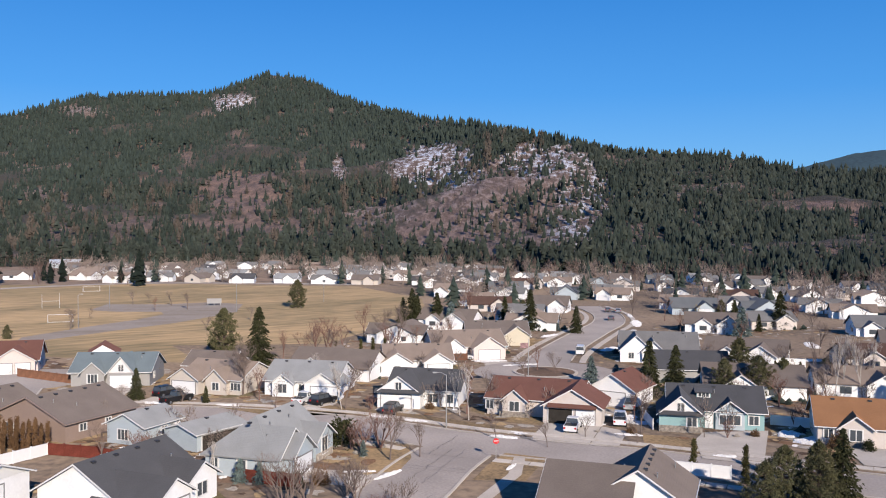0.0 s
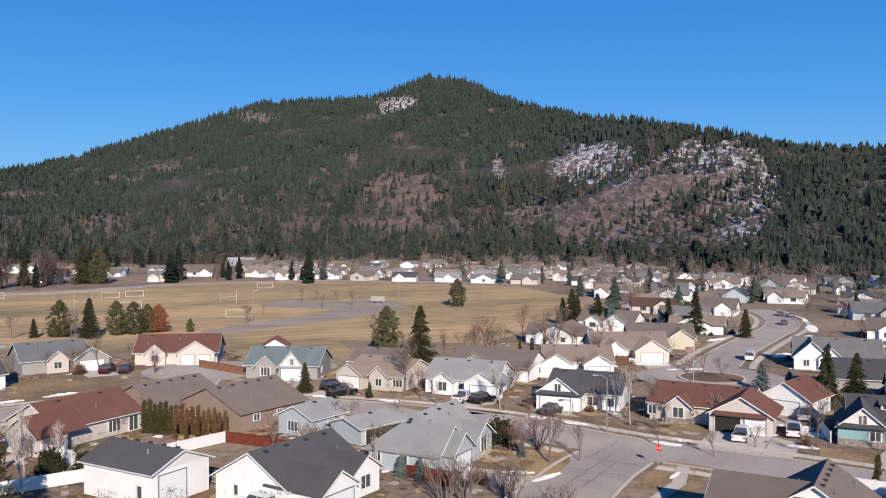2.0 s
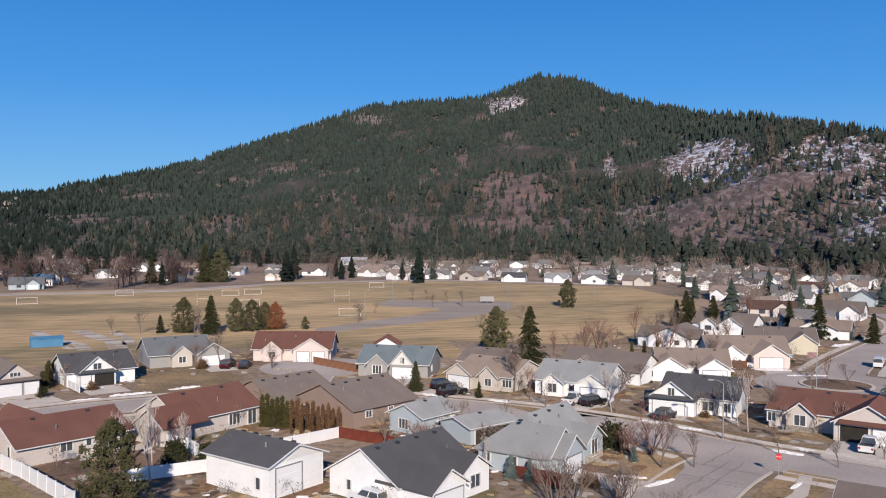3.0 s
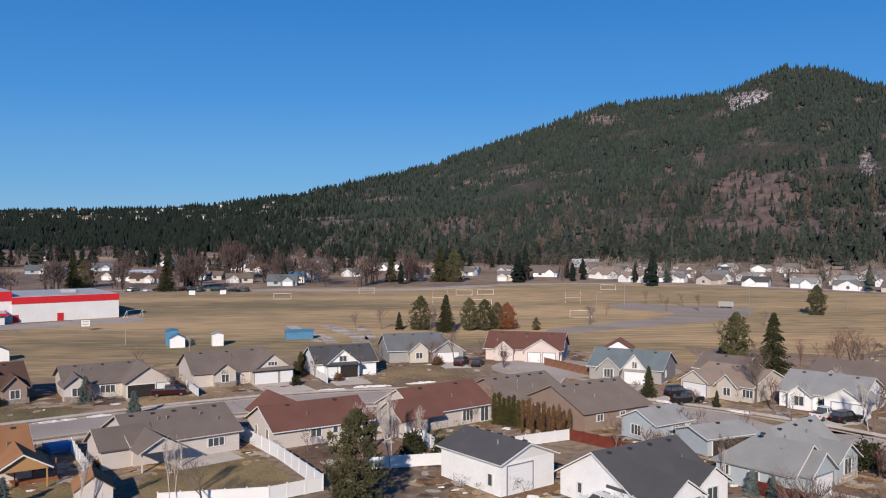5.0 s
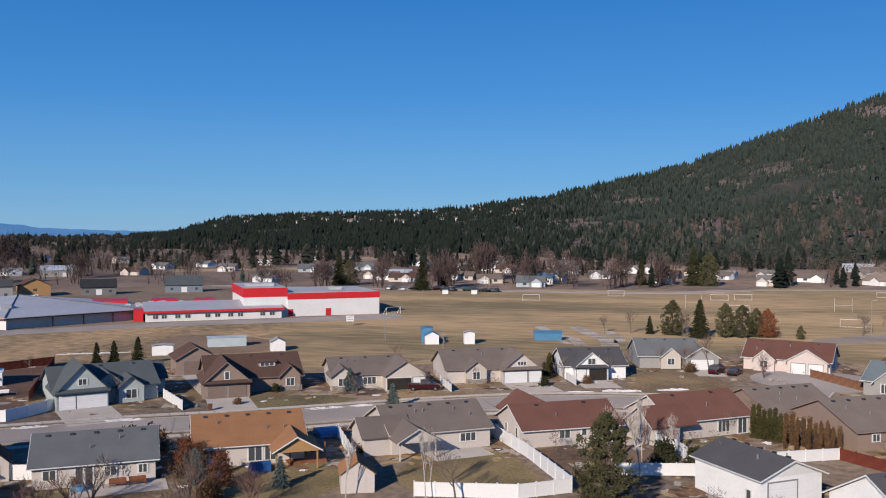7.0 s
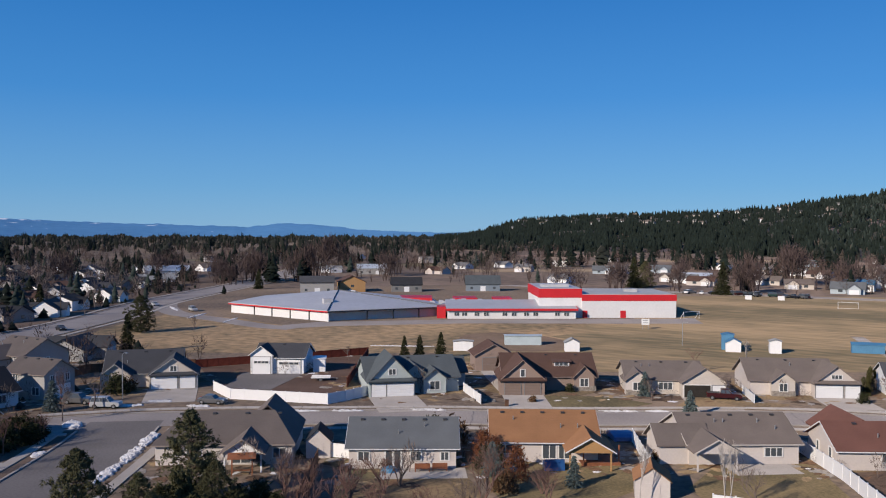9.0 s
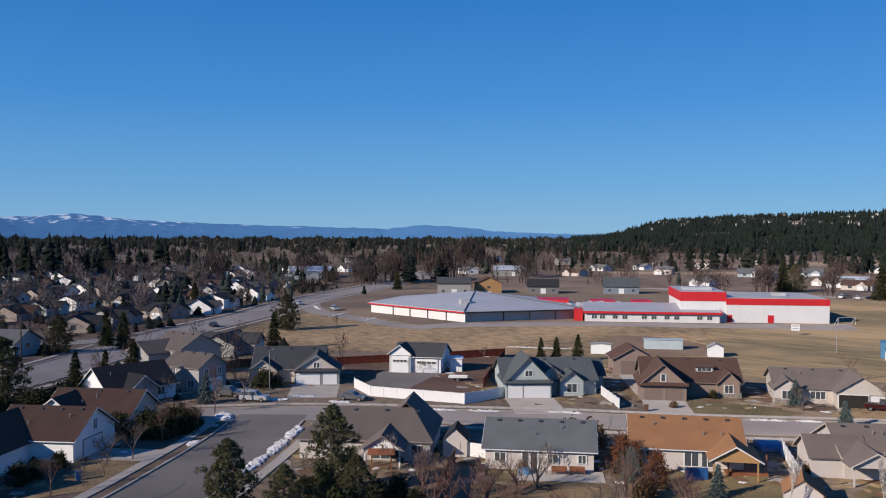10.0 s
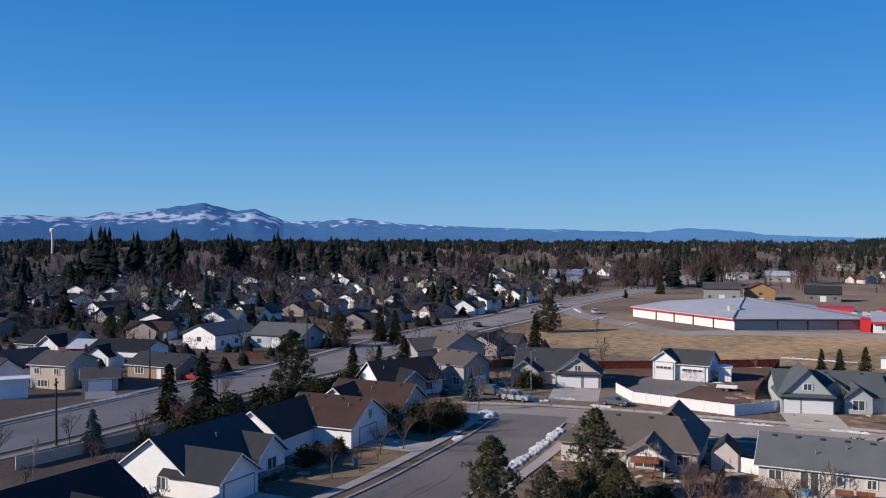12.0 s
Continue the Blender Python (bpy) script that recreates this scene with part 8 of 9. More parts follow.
# farmland strips on the plain
for k in range(16):
    a, d = radians(rngf.uniform(36, 100)), rngf.uniform(520, 1100)
    x, y = -d * math.sin(a), d * math.cos(a)
    w, L = rngf.uniform(30, 70), rngf.uniform(120, 260)
    solo("farm_field", Geo().box(-L / 2, L / 2, -w / 2, w / 2, -0.2, 0.05 + 0.006 * k), mat("farm_soil_%d" % (k % 4), [(0.25, 0.18, 0.14), (0.19, 0.13, 0.10), (0.29, 0.22, 0.15), (0.17, 0.14, 0.085)][k % 4], 0.95, 0.12, 0.02),
         "bare brown farm field on the plain", "field", m=on(x, y, rngf.uniform(60, 80)), kind="structure")

# lawns and yards around the houses
TURF = [mat("yard_turf_%d" % k, c, 0.95, 0.2, 0.12, 0.4, col2=c2, fine=16, sharp=0.11) for k, (c, c2) in enumerate((((0.195, 0.14, 0.082), (0.085, 0.066, 0.045)), ((0.155, 0.125, 0.068), (0.072, 0.063, 0.038)), ((0.15, 0.10, 0.074), (0.072, 0.052, 0.040)), ((0.25, 0.175, 0.10), (0.11, 0.083, 0.054))))]
k = 0
for x, y, r in HOUSES[:44]:
    k += 1
    ang = math.degrees(math.atan2(y, x))
    n = 14
    rr = [r * 1.55 * (0.85 + 0.3 * random.Random(k * 31 + j).random()) for j in range(n)]
    g = Geo().add([(rr[j] * math.cos(2 * math.pi * j / n), rr[j] * math.sin(2 * math.pi * j / n), 0.003 + 0.0002 * k) for j in range(n)], [tuple(range(n))])
    solo("yard", g, TURF[k % 4], "dormant yellow-brown lawn around a house", "lawn", m=on(x, y, ang), kind="structure")
LAWN = mat("green_brown_lawn", (0.20, 0.150, 0.082), 0.95, 0.2, 0.15, 0.4, col2=(0.10, 0.083, 0.046), fine=18, sharp=0.12)
for ring, m_, lab in (([(-91, 79), (-79, 74.5), (-66, 68), (-68, 63.5), (-76, 56), (-81, 57), (-88, 66)], LAWN, "clipped olive-brown back lawn"), ([(-80, 79), (-66, 73), (-62, 82), (-68, 90), (-78, 93)], TURF[2], "brown back yard with bare trees"),
                      ([(-99, 38), (-96, 56), (-83, 53), (-79, 44), (-84, 36)], LAWN, "dormant back lawn behind the orange-roofed house"), ([(-97, 21), (-94, 36), (-80, 34), (-80, 18)], TURF[0], "patchy brown back garden"),
                      ([(-185.5, 13), (-188.5, 30), (-192.5, 49.5), (-154.4, 35.6), (-142.5, 32.2), (-140.6, 29.6), (-149.6, 16), (-158, 14)], DIRT, "bare brown dirt yard with tyre tracks"), ([(-20, 108), (-9.5, 113), (-8.5, 106), (-9.5, 100), (-14, 98.5), (-17, 103)], TURF[3], "straw-coloured corner lawn"),
                      ([(-30, 128), (-44, 136), (-20, 131), (-2, 123), (10, 117), (8, 121), (-10, 131), (-24, 137)], TURF[0], "dormant front lawns along the street"), ([(21, 113), (31, 109), (33, 117), (22, 120)], TURF[3], "dormant front lawn of the teal house"),
                      ([(3, 109), (8, 107), (5, 97), (-1, 97), (1, 104)], TURF[3], "straw verge beside the side street"), ([(-126.2, 57), (-121, 72), (-123, 80), (-131, 76), (-137, 62)], TURF[1], "front lawn of the brown house"),
                      ([(-118.4, 80), (-113, 95), (-115, 101), (-126, 90)], TURF[3], "dormant front lawn"), ([(-98, 118), (-88, 128), (-92, 142), (-104, 148), (-112, 138)], TURF[0], "dormant front lawns round the cul-de-sac"),
                      ([(-114, -15), (-100, -20), (-98, -26), (-112, -24)], TURF[3], "straw lawn beside the driveway")):
    k += 1
    solo("lawn", poly(ring, 0.012 + 0.0004 * k), m_, lab, "lawn", kind="structure")


solo("sidewalk_link", poly([(5.4, 106.6), (4.6, 99.2), (0.9, 89.6), (-0.5, 90.2), (3.1, 99.6), (4.0, 106.8)], 0.06), CONC, "pale concrete sidewalk beside the side street", "sidewalk", kind="structure")


# ---- litter, mulch and low shrubs in the nearer yards ----
def yard_litter():
    rng = np.random.default_rng(77)
    spots = [(x, y, r) for x, y, r in HOUSES if math.hypot(x, y) < 290 and not (x < -140 and y < -40)]
    ways = np.concatenate([np.stack([ln[:, 0], ln[:, 1], np.full(len(ln), h)], 1) for o, ln, h, w in STREETS])
    clear = lambda p, g_: np.min(np.hypot(ways[:, 0] - p[0], ways[:, 1] - p[1]) - ways[:, 2]) > g_
    mats = [(mat("dark_mulch", (0.10, 0.068, 0.05), 0.95, 0.3, 0.8, 0.6), "dark bark mulch beds beside the houses"), (mat("straw_patches", (0.36, 0.26, 0.15), 0.95, 0.25, 0.8, 0.4), "straw-coloured dead grass patches"),
            (mat("pale_gravel", (0.34, 0.31, 0.28), 0.95, 0.25, 2.0, 0.6), "pale gravel patches in the yards"), (mat("leaf_litter", (0.20, 0.12, 0.075), 0.95, 0.3, 1.5, 0.5), "brown leaf litter on the lawns"), (SNOW, "thin scraps of old snow in the shade")]
    for q, (m_, lab) in enumerate(mats):
        g, made = Geo(), 0
        for _ in range(1500):
            x, y, r = spots[rng.integers(len(spots))]
            a, d = rng.uniform(0, 6.283), r * rng.uniform(0.85, 2.1)
            p = (x + d * math.cos(a), y + d * math.sin(a))
            if not clear(p, 1.2) or q == 4 and rng.uniform() < 0.6:
                continue
            n, sz, st, tw = 11, rng.uniform(0.4, 1.6) * (0.6 if q == 4 else 1), rng.uniform(0.35, 1), rng.uniform(0, 3.14)
            rad = sz * rng.uniform(0.5, 1.2, n)
            z = 0.030 + 0.004 * q + 0.0000025 * made
            ring = [(math.cos(6.283 * k / n) * rad[k], math.sin(6.283 * k / n) * rad[k] * st) for k in range(n)]
            g.add([(p[0] + u * math.cos(tw) - w * math.sin(tw), p[1] + u * math.sin(tw) + w * math.cos(tw), z) for u, w in ring], [tuple(range(n))])
            made += 1
        solo("yard_litter", g, m_, lab, "ground cover", kind="stuff")
    low, tall = [], []
    for x, y, r in spots:
        for _ in range(15):
            a, d = rng.uniform(0, 6.283), r * rng.uniform(0.78, 1.35)
            p = (x + d * math.cos(a), y + d * math.sin(a))
            if clear(p, 2.5):
                (low if rng.uniform() < 0.75 else tall).append(p)
    low = np.array(low)
    k = len(low) // 2
    thicket("garden_shrubs", "low brown leafless shrubs round the houses", low[:k], rng.uniform(0.6, 1.7, k), MATS["mauve_twigs"], 41, 60, 0.6)
    ev = low[k:]
    hv = rng.uniform(0.5, 1.5, len(ev))
    forest("garden_evergreens", "low dark evergreen bushes round the houses", np.concatenate([ev, np.zeros((len(ev), 1))], 1), hv, hv * rng.uniform(0.5, 0.8, len(ev)), NEEDLE, tiers=4, sides=9, prof=(0.9, 1.0, 0.9, 0.6))
    thicket("yard_saplings", "slim leafless saplings in the yards", np.array(tall), rng.uniform(2.0, 4.5, len(tall)), MATS["grey_twigs"], 42, 110, 0.28)


yard_litter()

def tar_seals():
    """Sealed cracks and patches in the old asphalt."""
    rng = random.Random(64)
    g = Geo()
    for name_ in ("street_a", "street_b", "street_d", "main_road", "cul_de_sac"):
        ob, line, h, w = [q for q in STREETS if name_is(q[0], name_)][0]
        z = 0.02 + max(p.co.z for p in ob.data.vertices)
        for _ in range(13):
            i = rng.randrange(1, len(line) - 2)
            c, t = line[i], line[i + 1] - line[i]
            t = t / np.hypot(*t)
            nrm = np.array([-t[1], t[0]])
            across = rng.random() < 0.6
            p = c + nrm * rng.uniform(-h * 0.8, h * 0.8) * (0 if across else 1)
            d, L = (nrm, h * 0.95) if across else (t, rng.uniform(3, 8))
            pts = [p + d * L * (k / 4 - 1) + rng.uniform(-0.25, 0.25) * (t if across else nrm) for k in range(9)]
            o = (t if across else nrm) * rng.uniform(0.025, 0.05)
            g.add([(*(q - o), z) for q in pts] + [(*(q + o), z) for q in pts], [(k, k + 1, k + 10, k + 9) for k in range(8)])
    solo("tar_seal", g, mat("crack_seal_tar", (0.13, 0.12, 0.118), 0.8, 0.2, 2.0), "dark tar-sealed cracks across the old asphalt", "road marking", kind="stuff")


tar_seals()

# ---- snow remains ----
def snow_pile(x, y, L, w, h, ang, seed):
    """A thin, ragged remnant of ploughed snow."""
    h = 0.6 * h
    n, m = max(22, int(L * 4)), 9
    v = []
    for i in range(n + 1):
        for j in range(m + 1):
            a, b = i / n * 2 - 1, j / m * 2 - 1
            e = max(0, 1 - abs(a) ** 2.5)
            q = noise.fractal((a * L * 0.8, b * w * 0.8, seed * 7.1), 0.9, 2.0, 4)
            edge = 0.55 + 0.35 * noise.noise((a * L * 0.6, seed * 3.3, 0.0))
            v.append((a * L / 2, b * w / 2 * (0.35 + 0.65 * e) + (edge - 0.5) * w * 0.7, 0.42 * h * (max(0, 1 - b * b) * e) ** 0.7 * (1 + 0.7 * q) + 0.10 * q + 0.22 * h * noise.fractal((a * L * 2.3, b * w * 2.3, seed * 3.0), 0.8, 2.0, 3) - (0.12 if abs(a) == 1 or abs(b) == 1 else 0)))
    f = [(i * (m + 1) + j, (i + 1) * (m + 1) + j, (i + 1) * (m + 1) + j + 1, i * (m + 1) + j + 1) for i in range(n) for j in range(m)]
    solo("snow_heap", mesh("snow_heap", v, f, SNOW), None, "thin ragged heap of old dirty snow on the ground", "snow", m=on(x, y, ang, 0.07 + 0.03 * min(w, 3)), group="snow heaps")


for i, (x, y, L, w, h, a) in enumerate(((-108, -3.2, 9, 1.6, 0.5, -18), (-116, -0.5, 9, 1.8, 0.6, -15), (-124, 1.8, 8, 1.8, 0.6, -12), (-136.5, -8.5, 5, 2.8, 1.1, 10), (-132.5, -14.5, 4, 2, 0.7, 40), (-145, 9.6, 4, 1.4, 0.4, 60), (-120, -11.5, 3, 1.6, 0.4, -20), (-149, -1, 5, 1.5, 0.4, 80),
                                       (-151, 4, 4, 1.2, 0.4, 70), (-136.0, 24.5, 6, 1.0, 0.3, 70), (-133.8, 31.5, 5, 1.2, 0.3, 72), (-130.2, 43.5, 6, 1.2, 0.4, 66), (-119.6, 71, 7, 0.9, 0.3, 70), (-117.6, 77, 4, 1.0, 0.3, 68), (-104, 113, 6, 1.2, 0.3, 52), (-100, 120, 7, 1.6, 0.3, 50), (-110, 122, 4, 1.2, 0.3, 50),
                                       (-95, 128, 6, 1.4, 0.3, 60), (-9.5, 126.5, 4, 1.2, 0.3, -20), (-15, 129, 4, 1.0, 0.3, -15), (3, 117.3, 4, 1.2, 0.3, -18), (5, 119.5, 3, 0.9, 0.3, -18), (-10.5, 98.5, 5, 0.9, 0.3, 60), (-14, 99.5, 4, 0.9, 0.3, 10), (3.6, 102.5, 3.2, 0.7, 0.2, 70), (23, 127, 4, 2.2, 0.3, 10),
                                       (30, 108.5, 3, 1.4, 0.3, 0), (44, 117, 5, 4, 0.3, 20), (46, 119, 5, 3, 0.3, 20), (20, 119.5, 4, 1.0, 0.3, -10), (22, 130, 5, 2, 0.2, 70), (36, 186, 9, 3, 0.3, 0), (54, 187, 14, 2, 0.3, -10), (58, 176, 12, 2.5, 0.3, -12), (30, 205, 8, 3, 0.3, 60), (40, 235, 20, 3, 0.3, 78), (46, 262, 18, 3, 0.3, 82),
                                       (2, 185, 7, 2, 0.3, 10), (48, 285, 12, 1.6, 0.3, 85), (52, 226, 9, 4, 0.3, 10), (66, 240, 10, 4, 0.3, 30), (48, 160, 8, 3, 0.3, -10), (70, 190, 10, 3, 0.3, 0), (-12, 181, 7, 1.6, 0.3, 20), (-20, 196, 8, 2, 0.3, 10), (42.5, 121, 5, 3, 0.3, 40), (26.5, 128.5, 4, 1.6, 0.3, 80), (80, 215, 12, 3, 0.3, 80), (18, 230, 8, 2.5, 0.3, 60), (8, 180, 8, 1.4, 0.3, 20), (0, 196, 6, 2, 0.3, 10), (-6, 189, 5, 1.5, 0.3, 10), (-205, 62, 16, 1.2, 0.3, 66), (-195, 36, 22, 1.0, 0.3, 75), (-192, 20, 14, 0.9, 0.3, 80), (-330, 14, 18, 1.4, 0.4, 5), (-300, 20, 16, 1.2, 0.4, -25),
                                       (-282, 29, 14, 1.0, 0.4, -25), (-40, 136, 4, 0.8, 0.3, -10), (-52, 137, 5, 1.4, 0.3, -5), (-75, 131, 5, 1.0, 0.3, 10), (-131, -76.5, 9, 1.2, 0.2, 159), (-143, -72, 10, 1.0, 0.2, 159))):
    snow_pile(x, y, L, w, h, a, i)
solo("island_kerb", Geo().add([((12.5 + (6.3 + q) * math.cos(2 * math.pi * k / 48)), 171 + (6.3 + q) * math.sin(2 * math.pi * k / 48), z) for q, z in ((0, 0.05), (0, 0.24), (-0.6, 0.24), (-0.6, 0.05)) for k in range(48)],
                              [(r * 48 + k, r * 48 + (k + 1) % 48, (r + 1) * 48 + (k + 1) % 48, (r + 1) * 48 + k) for r in range(3) for k in range(48)]), CONC, "round concrete kerb of the planted island", "kerb", kind="structure")
solo("island_bed", disc(12.5, 171, 5.7, 0.2), TURF[2], "brown planted island in the turning circle", "lawn", kind="structure")

# ---- vehicles ----
TYRE = mat("tyre_rubber", (0.03, 0.03, 0.03), 0.9, 0.1, 2)
RIM = mat("wheel_rim", (0.45, 0.45, 0.46), 0.35, 0.1, 2, metal=0.8)
LAMPW = mat("headlamp_lens", (0.7, 0.7, 0.68), 0.2, 0.05, 2)
LAMPR = mat("tail_lamp_lens", (0.45, 0.02, 0.02), 0.25, 0.05, 2)


def paint(name, c):
    return mat("car_paint_" + name, c, 0.28, 0.04, 0.4)


PROFILE = {"suv": ([(-2.3, 0.35), (2.3, 0.35), (2.35, 0.75), (2.2, 1.0), (1.2, 1.08), (0.55, 1.12), (-2.2, 1.12), (-2.35, 0.8)], [(0.95, 1.1), (0.35, 1.72), (-2.0, 1.74), (-2.25, 1.1)]),
           "car": ([(-2.25, 0.3), (2.25, 0.3), (2.3, 0.62), (2.1, 0.85), (1.1, 0.95), (-1.6, 0.98), (-2.25, 0.92), (-2.3, 0.6)], [(0.9, 0.94), (0.2, 1.42), (-1.0, 1.43), (-1.8, 0.96)]),
           "pickup": ([(-2.8, 0.4), (2.75, 0.4), (2.8, 0.8), (2.6, 1.08), (1.3, 1.14), (-0.6, 1.16), (-2.8, 1.14)], [(1.2, 1.12), (0.65, 1.78), (-0.55, 1.8), (-0.7, 1.12)]),
           "van": ([(-2.5, 0.35), (2.4, 0.35), (2.45, 0.8), (2.2, 1.1), (1.9, 1.2), (-2.5, 1.2)], [(1.95, 1.15), (1.2, 1.95), (-2.45, 1.97), (-2.5, 1.15)])}


def vehicle(kind, colour, x, y, ang, label, far=False):
    lower, upper = PROFILE[kind]
    ob = thing("pickup_truck" if kind == "pickup" else kind, label, "vehicle", on(x, y, ang))
    body = Geo()
    w = 0.92
    n = len(lower)
    v = [(a, s * (w if i not in (0, 1) else w - 0.06), b) for s in (-1, 1) for i, (a, b) in enumerate(lower)]
    body.add(v, [tuple(range(n)), tuple(range(2 * n - 1, n - 1, -1))] + [(i, i + n, (i + 1) % n + n, (i + 1) % n) for i in range(n)])
    part("body", body, paint(*colour), ob)
    m = len(upper)
    cab = Geo()
    v = [(a, s * (w - (0.04 if i in (0, m - 1) else 0.2)), b) for s in (-1, 1) for i, (a, b) in enumerate(upper)]
    cab.add(v, [tuple(range(m)), tuple(range(2 * m - 1, m - 1, -1))] + [(i, i + m, (i + 1) % m + m, (i + 1) % m) for i in range(m)])
    part("cabin", cab, GLASS, ob)
    (x1, z1), (x2, z2) = upper[1], upper[2]
    part("roof", Geo().box(x2 - 0.02, x1 + 0.04, -w + 0.17, w - 0.17, z1 - 0.03, max(z1, z2) + 0.05), paint(*colour), ob)
    for t in (() if far else (0.02, 0.5, 0.98)):
        xa, xb = upper[3][0] + (upper[0][0] - upper[3][0]) * t, x2 + (x1 - x2) * t
        for s in (-1, 1):
            part("pillar", Geo().tube([(xa, s * (w - 0.03), upper[0][1] - 0.02), (xb, s * (w - 0.19), z1)], [0.05, 0.05], 4), paint(*colour), ob)
    if kind == "pickup":
        part("bed", Geo().box(-2.7, -0.8, -w + 0.1, w - 0.1, 1.13, 1.165), mat("bed_liner", (0.06, 0.06, 0.06), 0.9), ob)
    lx = max(a for a, b in lower)
    for s in (-1, 1):
        if not far:
            part("headlight", Geo().box(lx - 0.2, lx + 0.0, s * 0.68 - 0.17, s * 0.68 + 0.17, 0.68, 0.86), LAMPW, ob)
            part("tail_light", Geo().box(-lx - 0.02, -lx + 0.1, s * 0.74 - 0.13, s * 0.74 + 0.13, 0.72, 0.95), LAMPR, ob)
        for q in (-1, 1):
            wh = Geo()
            cx = q * (lx - 0.85)
            rim = Geo()
            for g_, r_, y0, y1 in ((wh, 0.36, 0.70, 0.94), (rim, 0.22, 0.90, 0.955)):
                k = 16
                v = [(cx + r_ * math.cos(2 * math.pi * j / k), s * yy, 0.36 + r_ * math.sin(2 * math.pi * j / k)) for yy in (y0, y1) for j in range(k)]
                g_.add(v, [tuple(range(k)), tuple(range(2 * k - 1, k - 1, -1))] + [(j, j + k, (j + 1) % k + k, (j + 1) % k) for j in range(k)])
            t_ = part("wheel", wh, TYRE, ob)
            if not far:
                part("rim", rim, RIM, t_)


BLACK, WHT, GREY, SILV = ("black", (0.02, 0.02, 0.022)), ("white", (0.75, 0.75, 0.75)), ("grey", (0.12, 0.12, 0.125)), ("silver", (0.42, 0.43, 0.44))
MAROON, TEAL, REDC, GREEN = ("maroon", (0.05, 0.012, 0.015)), ("teal", (0.02, 0.22, 0.34)), ("red", (0.45, 0.03, 0.03)), ("green", (0.03, 0.06, 0.05))
for kind, col, x, y, a, lab in (("suv", BLACK, -52.5, 143.5, 60, "dark grey sport utility vehicle on a driveway"), ("pickup", BLACK, -49.0, 138.2, 60, "black pickup truck parked on the drive"),
                                ("pickup", WHT, 12.8, 122.2, 75, "white pickup truck on the driveway"), ("pickup", WHT, 20.0, 126.6, 80, "white van-like truck beside the house"), ("pickup", SILV, 23.4, 137.5, 75, "white pickup truck beside the garage"), ("suv", BLACK, -13.4, 131.8, 75, "black vehicle in front of the white house"),
                                ("suv", BLACK, -25.2, 138.3, 60, "black vehicle on the driveway"), ("pickup", WHT, -28.4, 138.8, 75, "white pickup truck in front of the garage"), ("van", WHT, 22.2, 197, 80, "white camper van parked on the circle"), ("pickup", TEAL, 3.3, 205, 5, "bright blue pickup truck"),
                                ("suv", SILV, -148.5, -4.2, 70, "silver sport utility vehicle on the driveway"), ("suv", GREY, -153.5, -8.5, 65, "grey vehicle on the driveway"), ("car", GREY, -146.5, 12.0, 60, "dark car parked beside the fence"), ("car", REDC, -162.8, -66.5, 68, "bright red car beside the road"),
                                ("pickup", MAROON, -122.5, 93.5, 55, "maroon pickup truck on the driveway"), ("car", BLACK, -97.8, 151.2, 108, "dark car on the driveway"), ("suv", MAROON, -100.9, 149.7, 104, "dark maroon vehicle on the driveway"), ("car", WHT, -4, 187, 10, "white car parked beside the garage"),
                                ("suv", WHT, -37.5, 80.5, 160, "white vehicle beside the workshop"), ("car", GREY, 43, 300, 80, "dark car parked on the street"), ("car", SILV, 46, 297, 80, "silver car parked on the street"), ("car", GREY, 40, 272, 80, "grey car parked on the street"), ("car", SILV, -345, 8, 20, "silver car on the main road"),
                                ("car", BLACK, -268, -19, 20, "black car on the main road"), ("car", WHT, -395, 95, 70, "white car in the school car park"), ("suv", SILV, -318, 20, 15, "silver vehicle beside the school drive")):
    vehicle(kind, col, x, y, ang=a, label=lab)

rngc = random.Random(51)
for k in range(22):
    t = k / 21
    vehicle(rngc.choice(("suv", "car", "pickup", "van")), rngc.choice((BLACK, GREY, MAROON, GREEN, SILV, WHT, GREY, BLACK)), -344 + 46 * t + rngc.uniform(-2, 2), 238 + 30 * t + rngc.uniform(-3, 5), rngc.uniform(0, 180), "old vehicle parked on the verge beyond the field", True)
for x, y, a in ((-302, 243, 50), (-294, 253, 50)):
    solo("utility_cabinet", Geo().box(-1.3, 1.3, -0.6, 0.6, 0, 1.7).box(-1.36, 1.36, -0.66, 0.66, 1.7, 1.8), VINYL, "white utility cabinet beside the field road", "cabinet", m=on(x, y, a))

# ---- yard things ----
TARP = mat("blue_tarpaulin", (0.022, 0.10, 0.29), 0.45, 0.15, 1.0, 0.5)
WOODD = mat("stained_deck_wood", (0.30, 0.11, 0.05), 0.8, 0.2, 1.2)
solo("pool_cover", Geo().prism([(-2.2, 0), (2.2, 0), (2.0, 0.55), (1.2, 0.8), (-1.0, 0.7), (-2.0, 0.5)], -1.5, 1.5), TARP, "blue tarpaulin over a stored boat", "tarpaulin", m=on(-104.2, 62.6, 75))
solo("covered_bench", Geo().prism([(-0.7, 0), (0.7, 0), (0.65, 1.0), (-0.5, 1.35)], -1.2, 1.2), TARP, "blue-covered patio grill beside the deck", "cover", m=on(-92.8, 46.6, 75))


def deck(x, y, ang):
    ob = thing("deck", "red-stained timber deck under a gabled porch", "deck", on(x, y, ang))
    for k in range(16):
        part("plank", Geo().box(-2.4, 2.4, -1.9 + k * 0.235, -1.68 + k * 0.235, 0.32, 0.38), WOODD, ob)
    for sx in (-2.2, 2.1):
        part("post", Geo().box(sx, sx + 0.14, -1.9, -1.76, 0, 2.5), WOODD, ob)
    part("skirt", Geo().box(-2.4, 2.4, -1.94, -1.9, 0, 0.32), WOODD, ob)


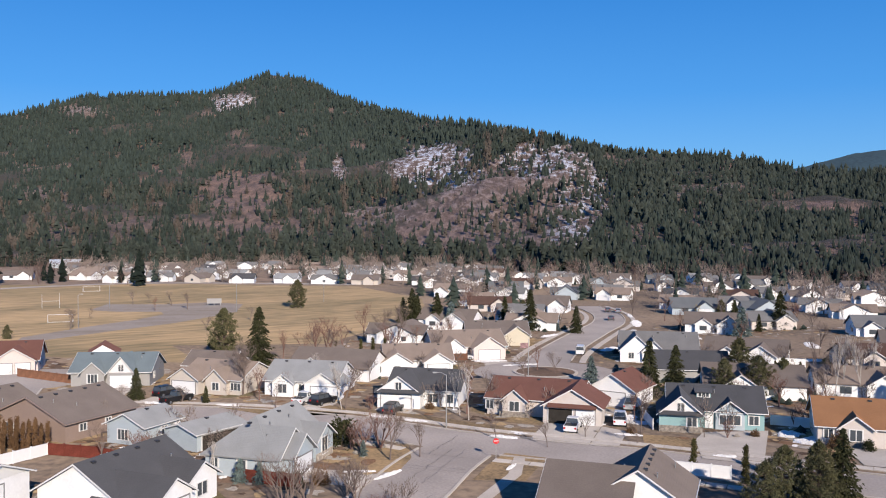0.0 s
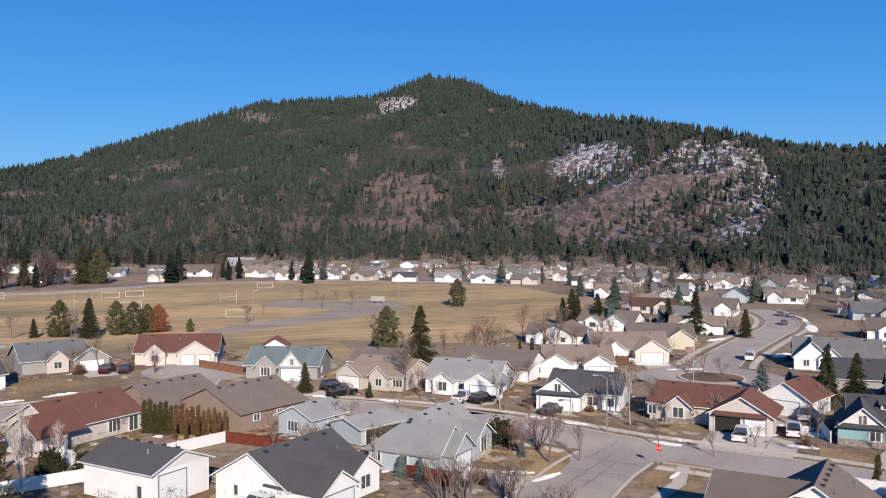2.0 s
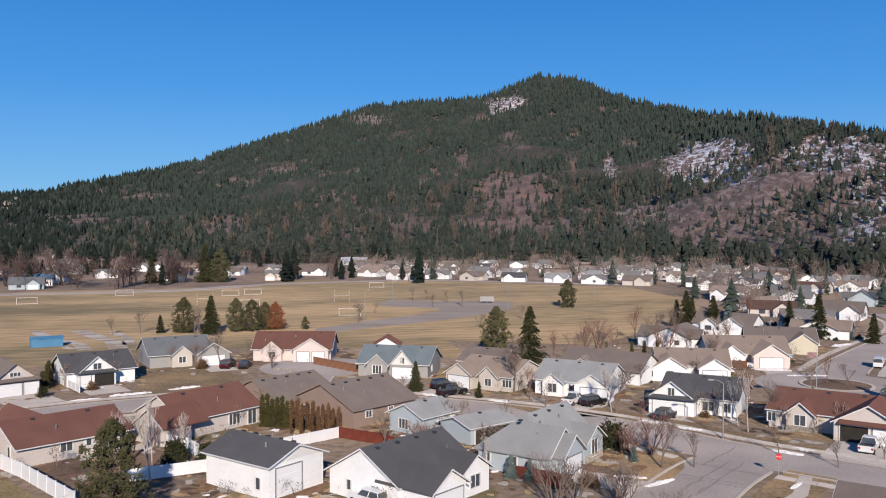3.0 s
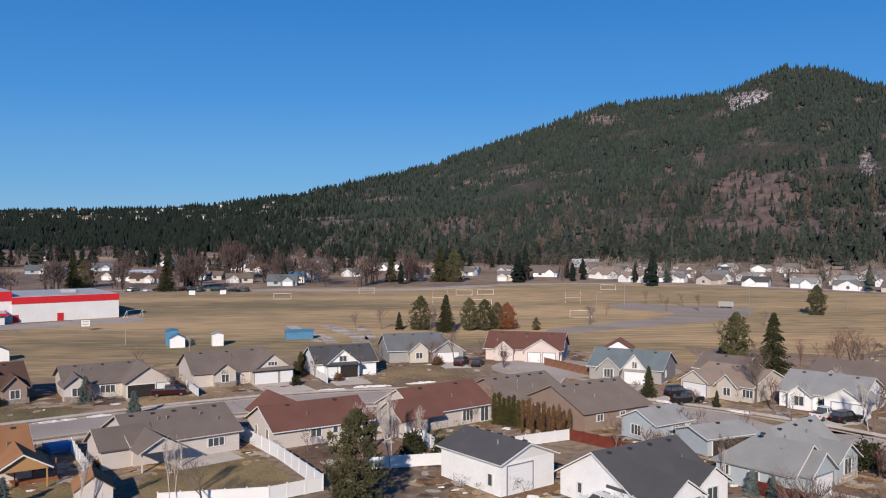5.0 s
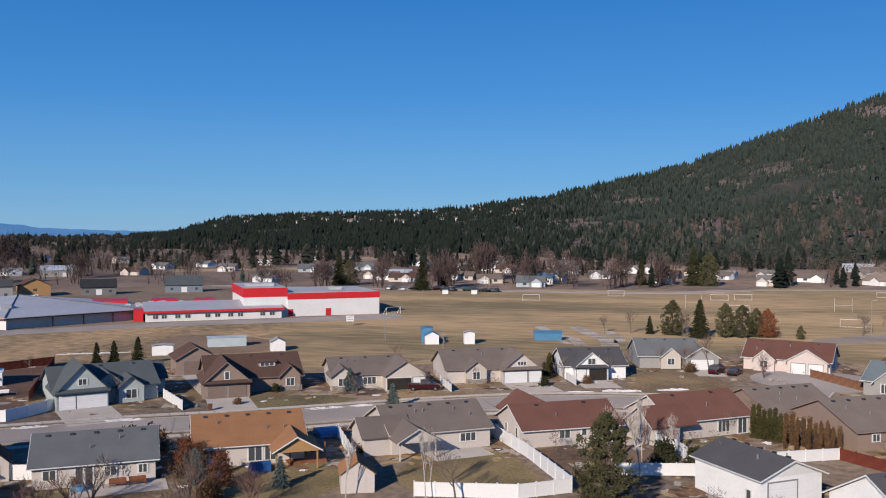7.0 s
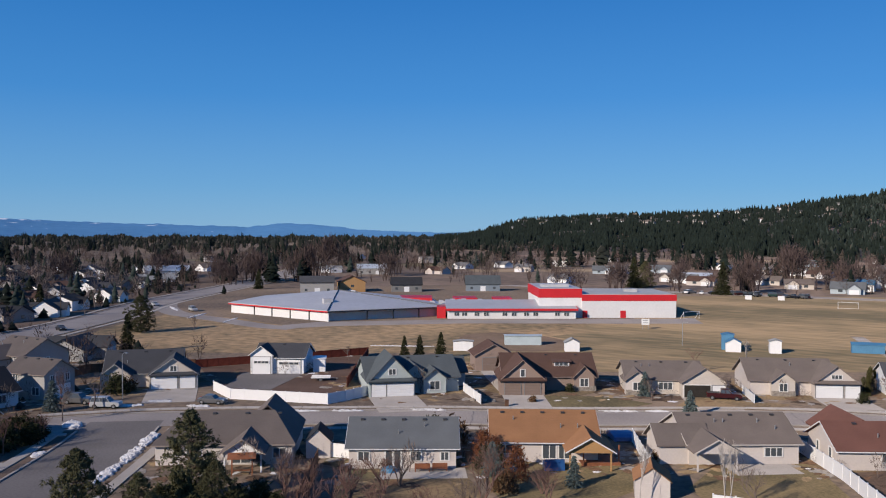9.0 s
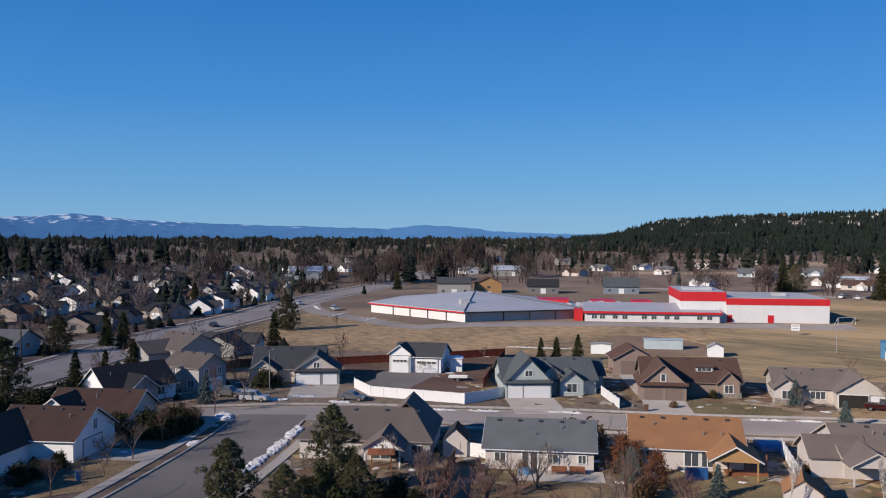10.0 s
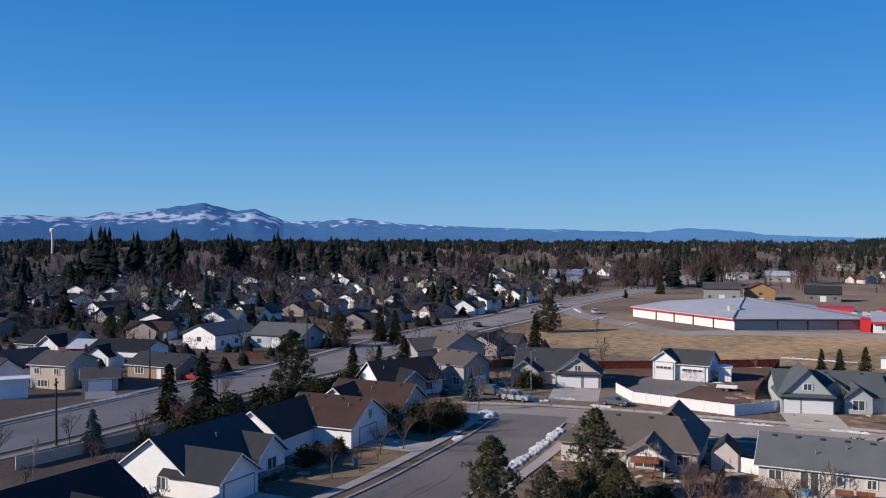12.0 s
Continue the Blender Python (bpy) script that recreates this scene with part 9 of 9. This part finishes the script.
deck(-94.2, 53.2, 75)


def bench(x, y, ang):
    ob = thing("garden_bench", "red-brown wooden garden bench on the patio", "bench", on(x, y, ang))
    part("seat", Geo().box(-0.9, 0.9, -0.25, 0.25, 0.4, 0.46), WOODD, ob)
    part("backrest", Geo().box(-0.9, 0.9, 0.22, 0.28, 0.46, 0.95), WOODD, ob)
    for sx in (-0.85, 0.77):
        for sy in (-0.22, 0.15):
            part("leg", Geo().box(sx, sx + 0.08, sy, sy + 0.08, 0, 0.4), WOODD, ob)


bench(-96.4, 33.6, 73)
bench(-96.9, 31.6, 73)
solo("patio", Geo().box(-5, 5, -2.2, 2.2, -0.05, 0.06), CONC, "pale concrete patio slab behind the house", "patio", m=on(-96.2, 31.5, 73), kind="structure")
solo("patio", Geo().box(-4, 4, -2.4, 2.4, -0.05, 0.06), CONC, "pale concrete patio slab with a rounded corner", "patio", m=on(-84.8, 70.0, 76), kind="structure")
solo("patio", Geo().box(-6, 5, -1.4, 1.4, -0.05, 0.06), CONC, "pale concrete patio slab behind the red-roofed house", "patio", m=on(-76, 89.5, 66), kind="structure")
solo("water_toy", Geo().tube([(0, 0, 0), (0, 0, 0.5)], [1.0, 0.8], 12), BLUET, "turquoise paddling pool leaning in the yard", "pool", m=on(-98.3, 28.0, 0))


def boulder(x, y, s, seed):
    rng = np.random.default_rng(seed)
    bm = bmesh.new()
    bmesh.ops.create_icosphere(bm, subdivisions=2, radius=s)
    for q in bm.verts:
        q.co *= 1 + rng.uniform(-0.16, 0.16)
        q.co.z *= 0.65
        q.co.z += s * 0.3
    me = bpy.data.meshes.new("boulder")
    bm.to_mesh(me)
    bm.free()
    me.materials.append(STONE)
    solo("boulder", me, None, "rough grey-brown garden boulder", "rock", m=on(x, y, seed * 40), group="garden boulders")


for i, (x, y, s) in enumerate(((-13.5, 112, 0.6), (-12.5, 111, 0.5), (-15.5, 107.5, 0.45), (-88, 151, 0.6), (-86, 149.5, 0.5), (-89.5, 150, 0.7), (-135, 53, 0.5), (-134, 54.5, 0.6), (-133.3, 56, 0.45), (-94, 145, 0.6), (-102, 140, 0.5), (16, 121, 0.4), (34.5, 119.3, 0.45))):
    boulder(x, y, s, i)


def bin_(x, y, ang, col):
    ob = thing("wheelie_bin", "plastic wheelie bin beside the driveway", "bin", on(x, y, ang), group="wheelie bins")
    part("body", Geo().prism([(-0.24, 0.08), (0.24, 0.08), (0.3, 1.0), (-0.3, 1.0)], -0.3, 0.3), col, ob)
    part("lid", Geo().box(-0.33, 0.33, -0.33, 0.33, 1.0, 1.07), col, ob)


bin_(-129, 56.5, 70, mat("brown_plastic", (0.14, 0.07, 0.04), 0.6))
bin_(-104.5, -22.5, 20, TARP)


def garden_arbour(x, y, ang):
    ob = thing("garden_arbour", "red-stained wooden arbour with a small roof on the lawn", "arbour", on(x, y, ang))
    for sx in (-1.2, 1.1):
        for sy in (-0.6, 0.5):
            part("post", Geo().box(sx, sx + 0.1, sy, sy + 0.1, 0, 2.1), WOODD, ob)
    part("roof", Geo().prism(chevron(0.9, 2.1, 2.5, 0.15, 0.08), -1.6, 1.6), WOODD, ob)
    part("seat", Geo().box(-1.0, 1.0, 0.1, 0.45, 0.42, 0.48), WOODD, ob)


garden_arbour(-102.6, 11.6, 80)
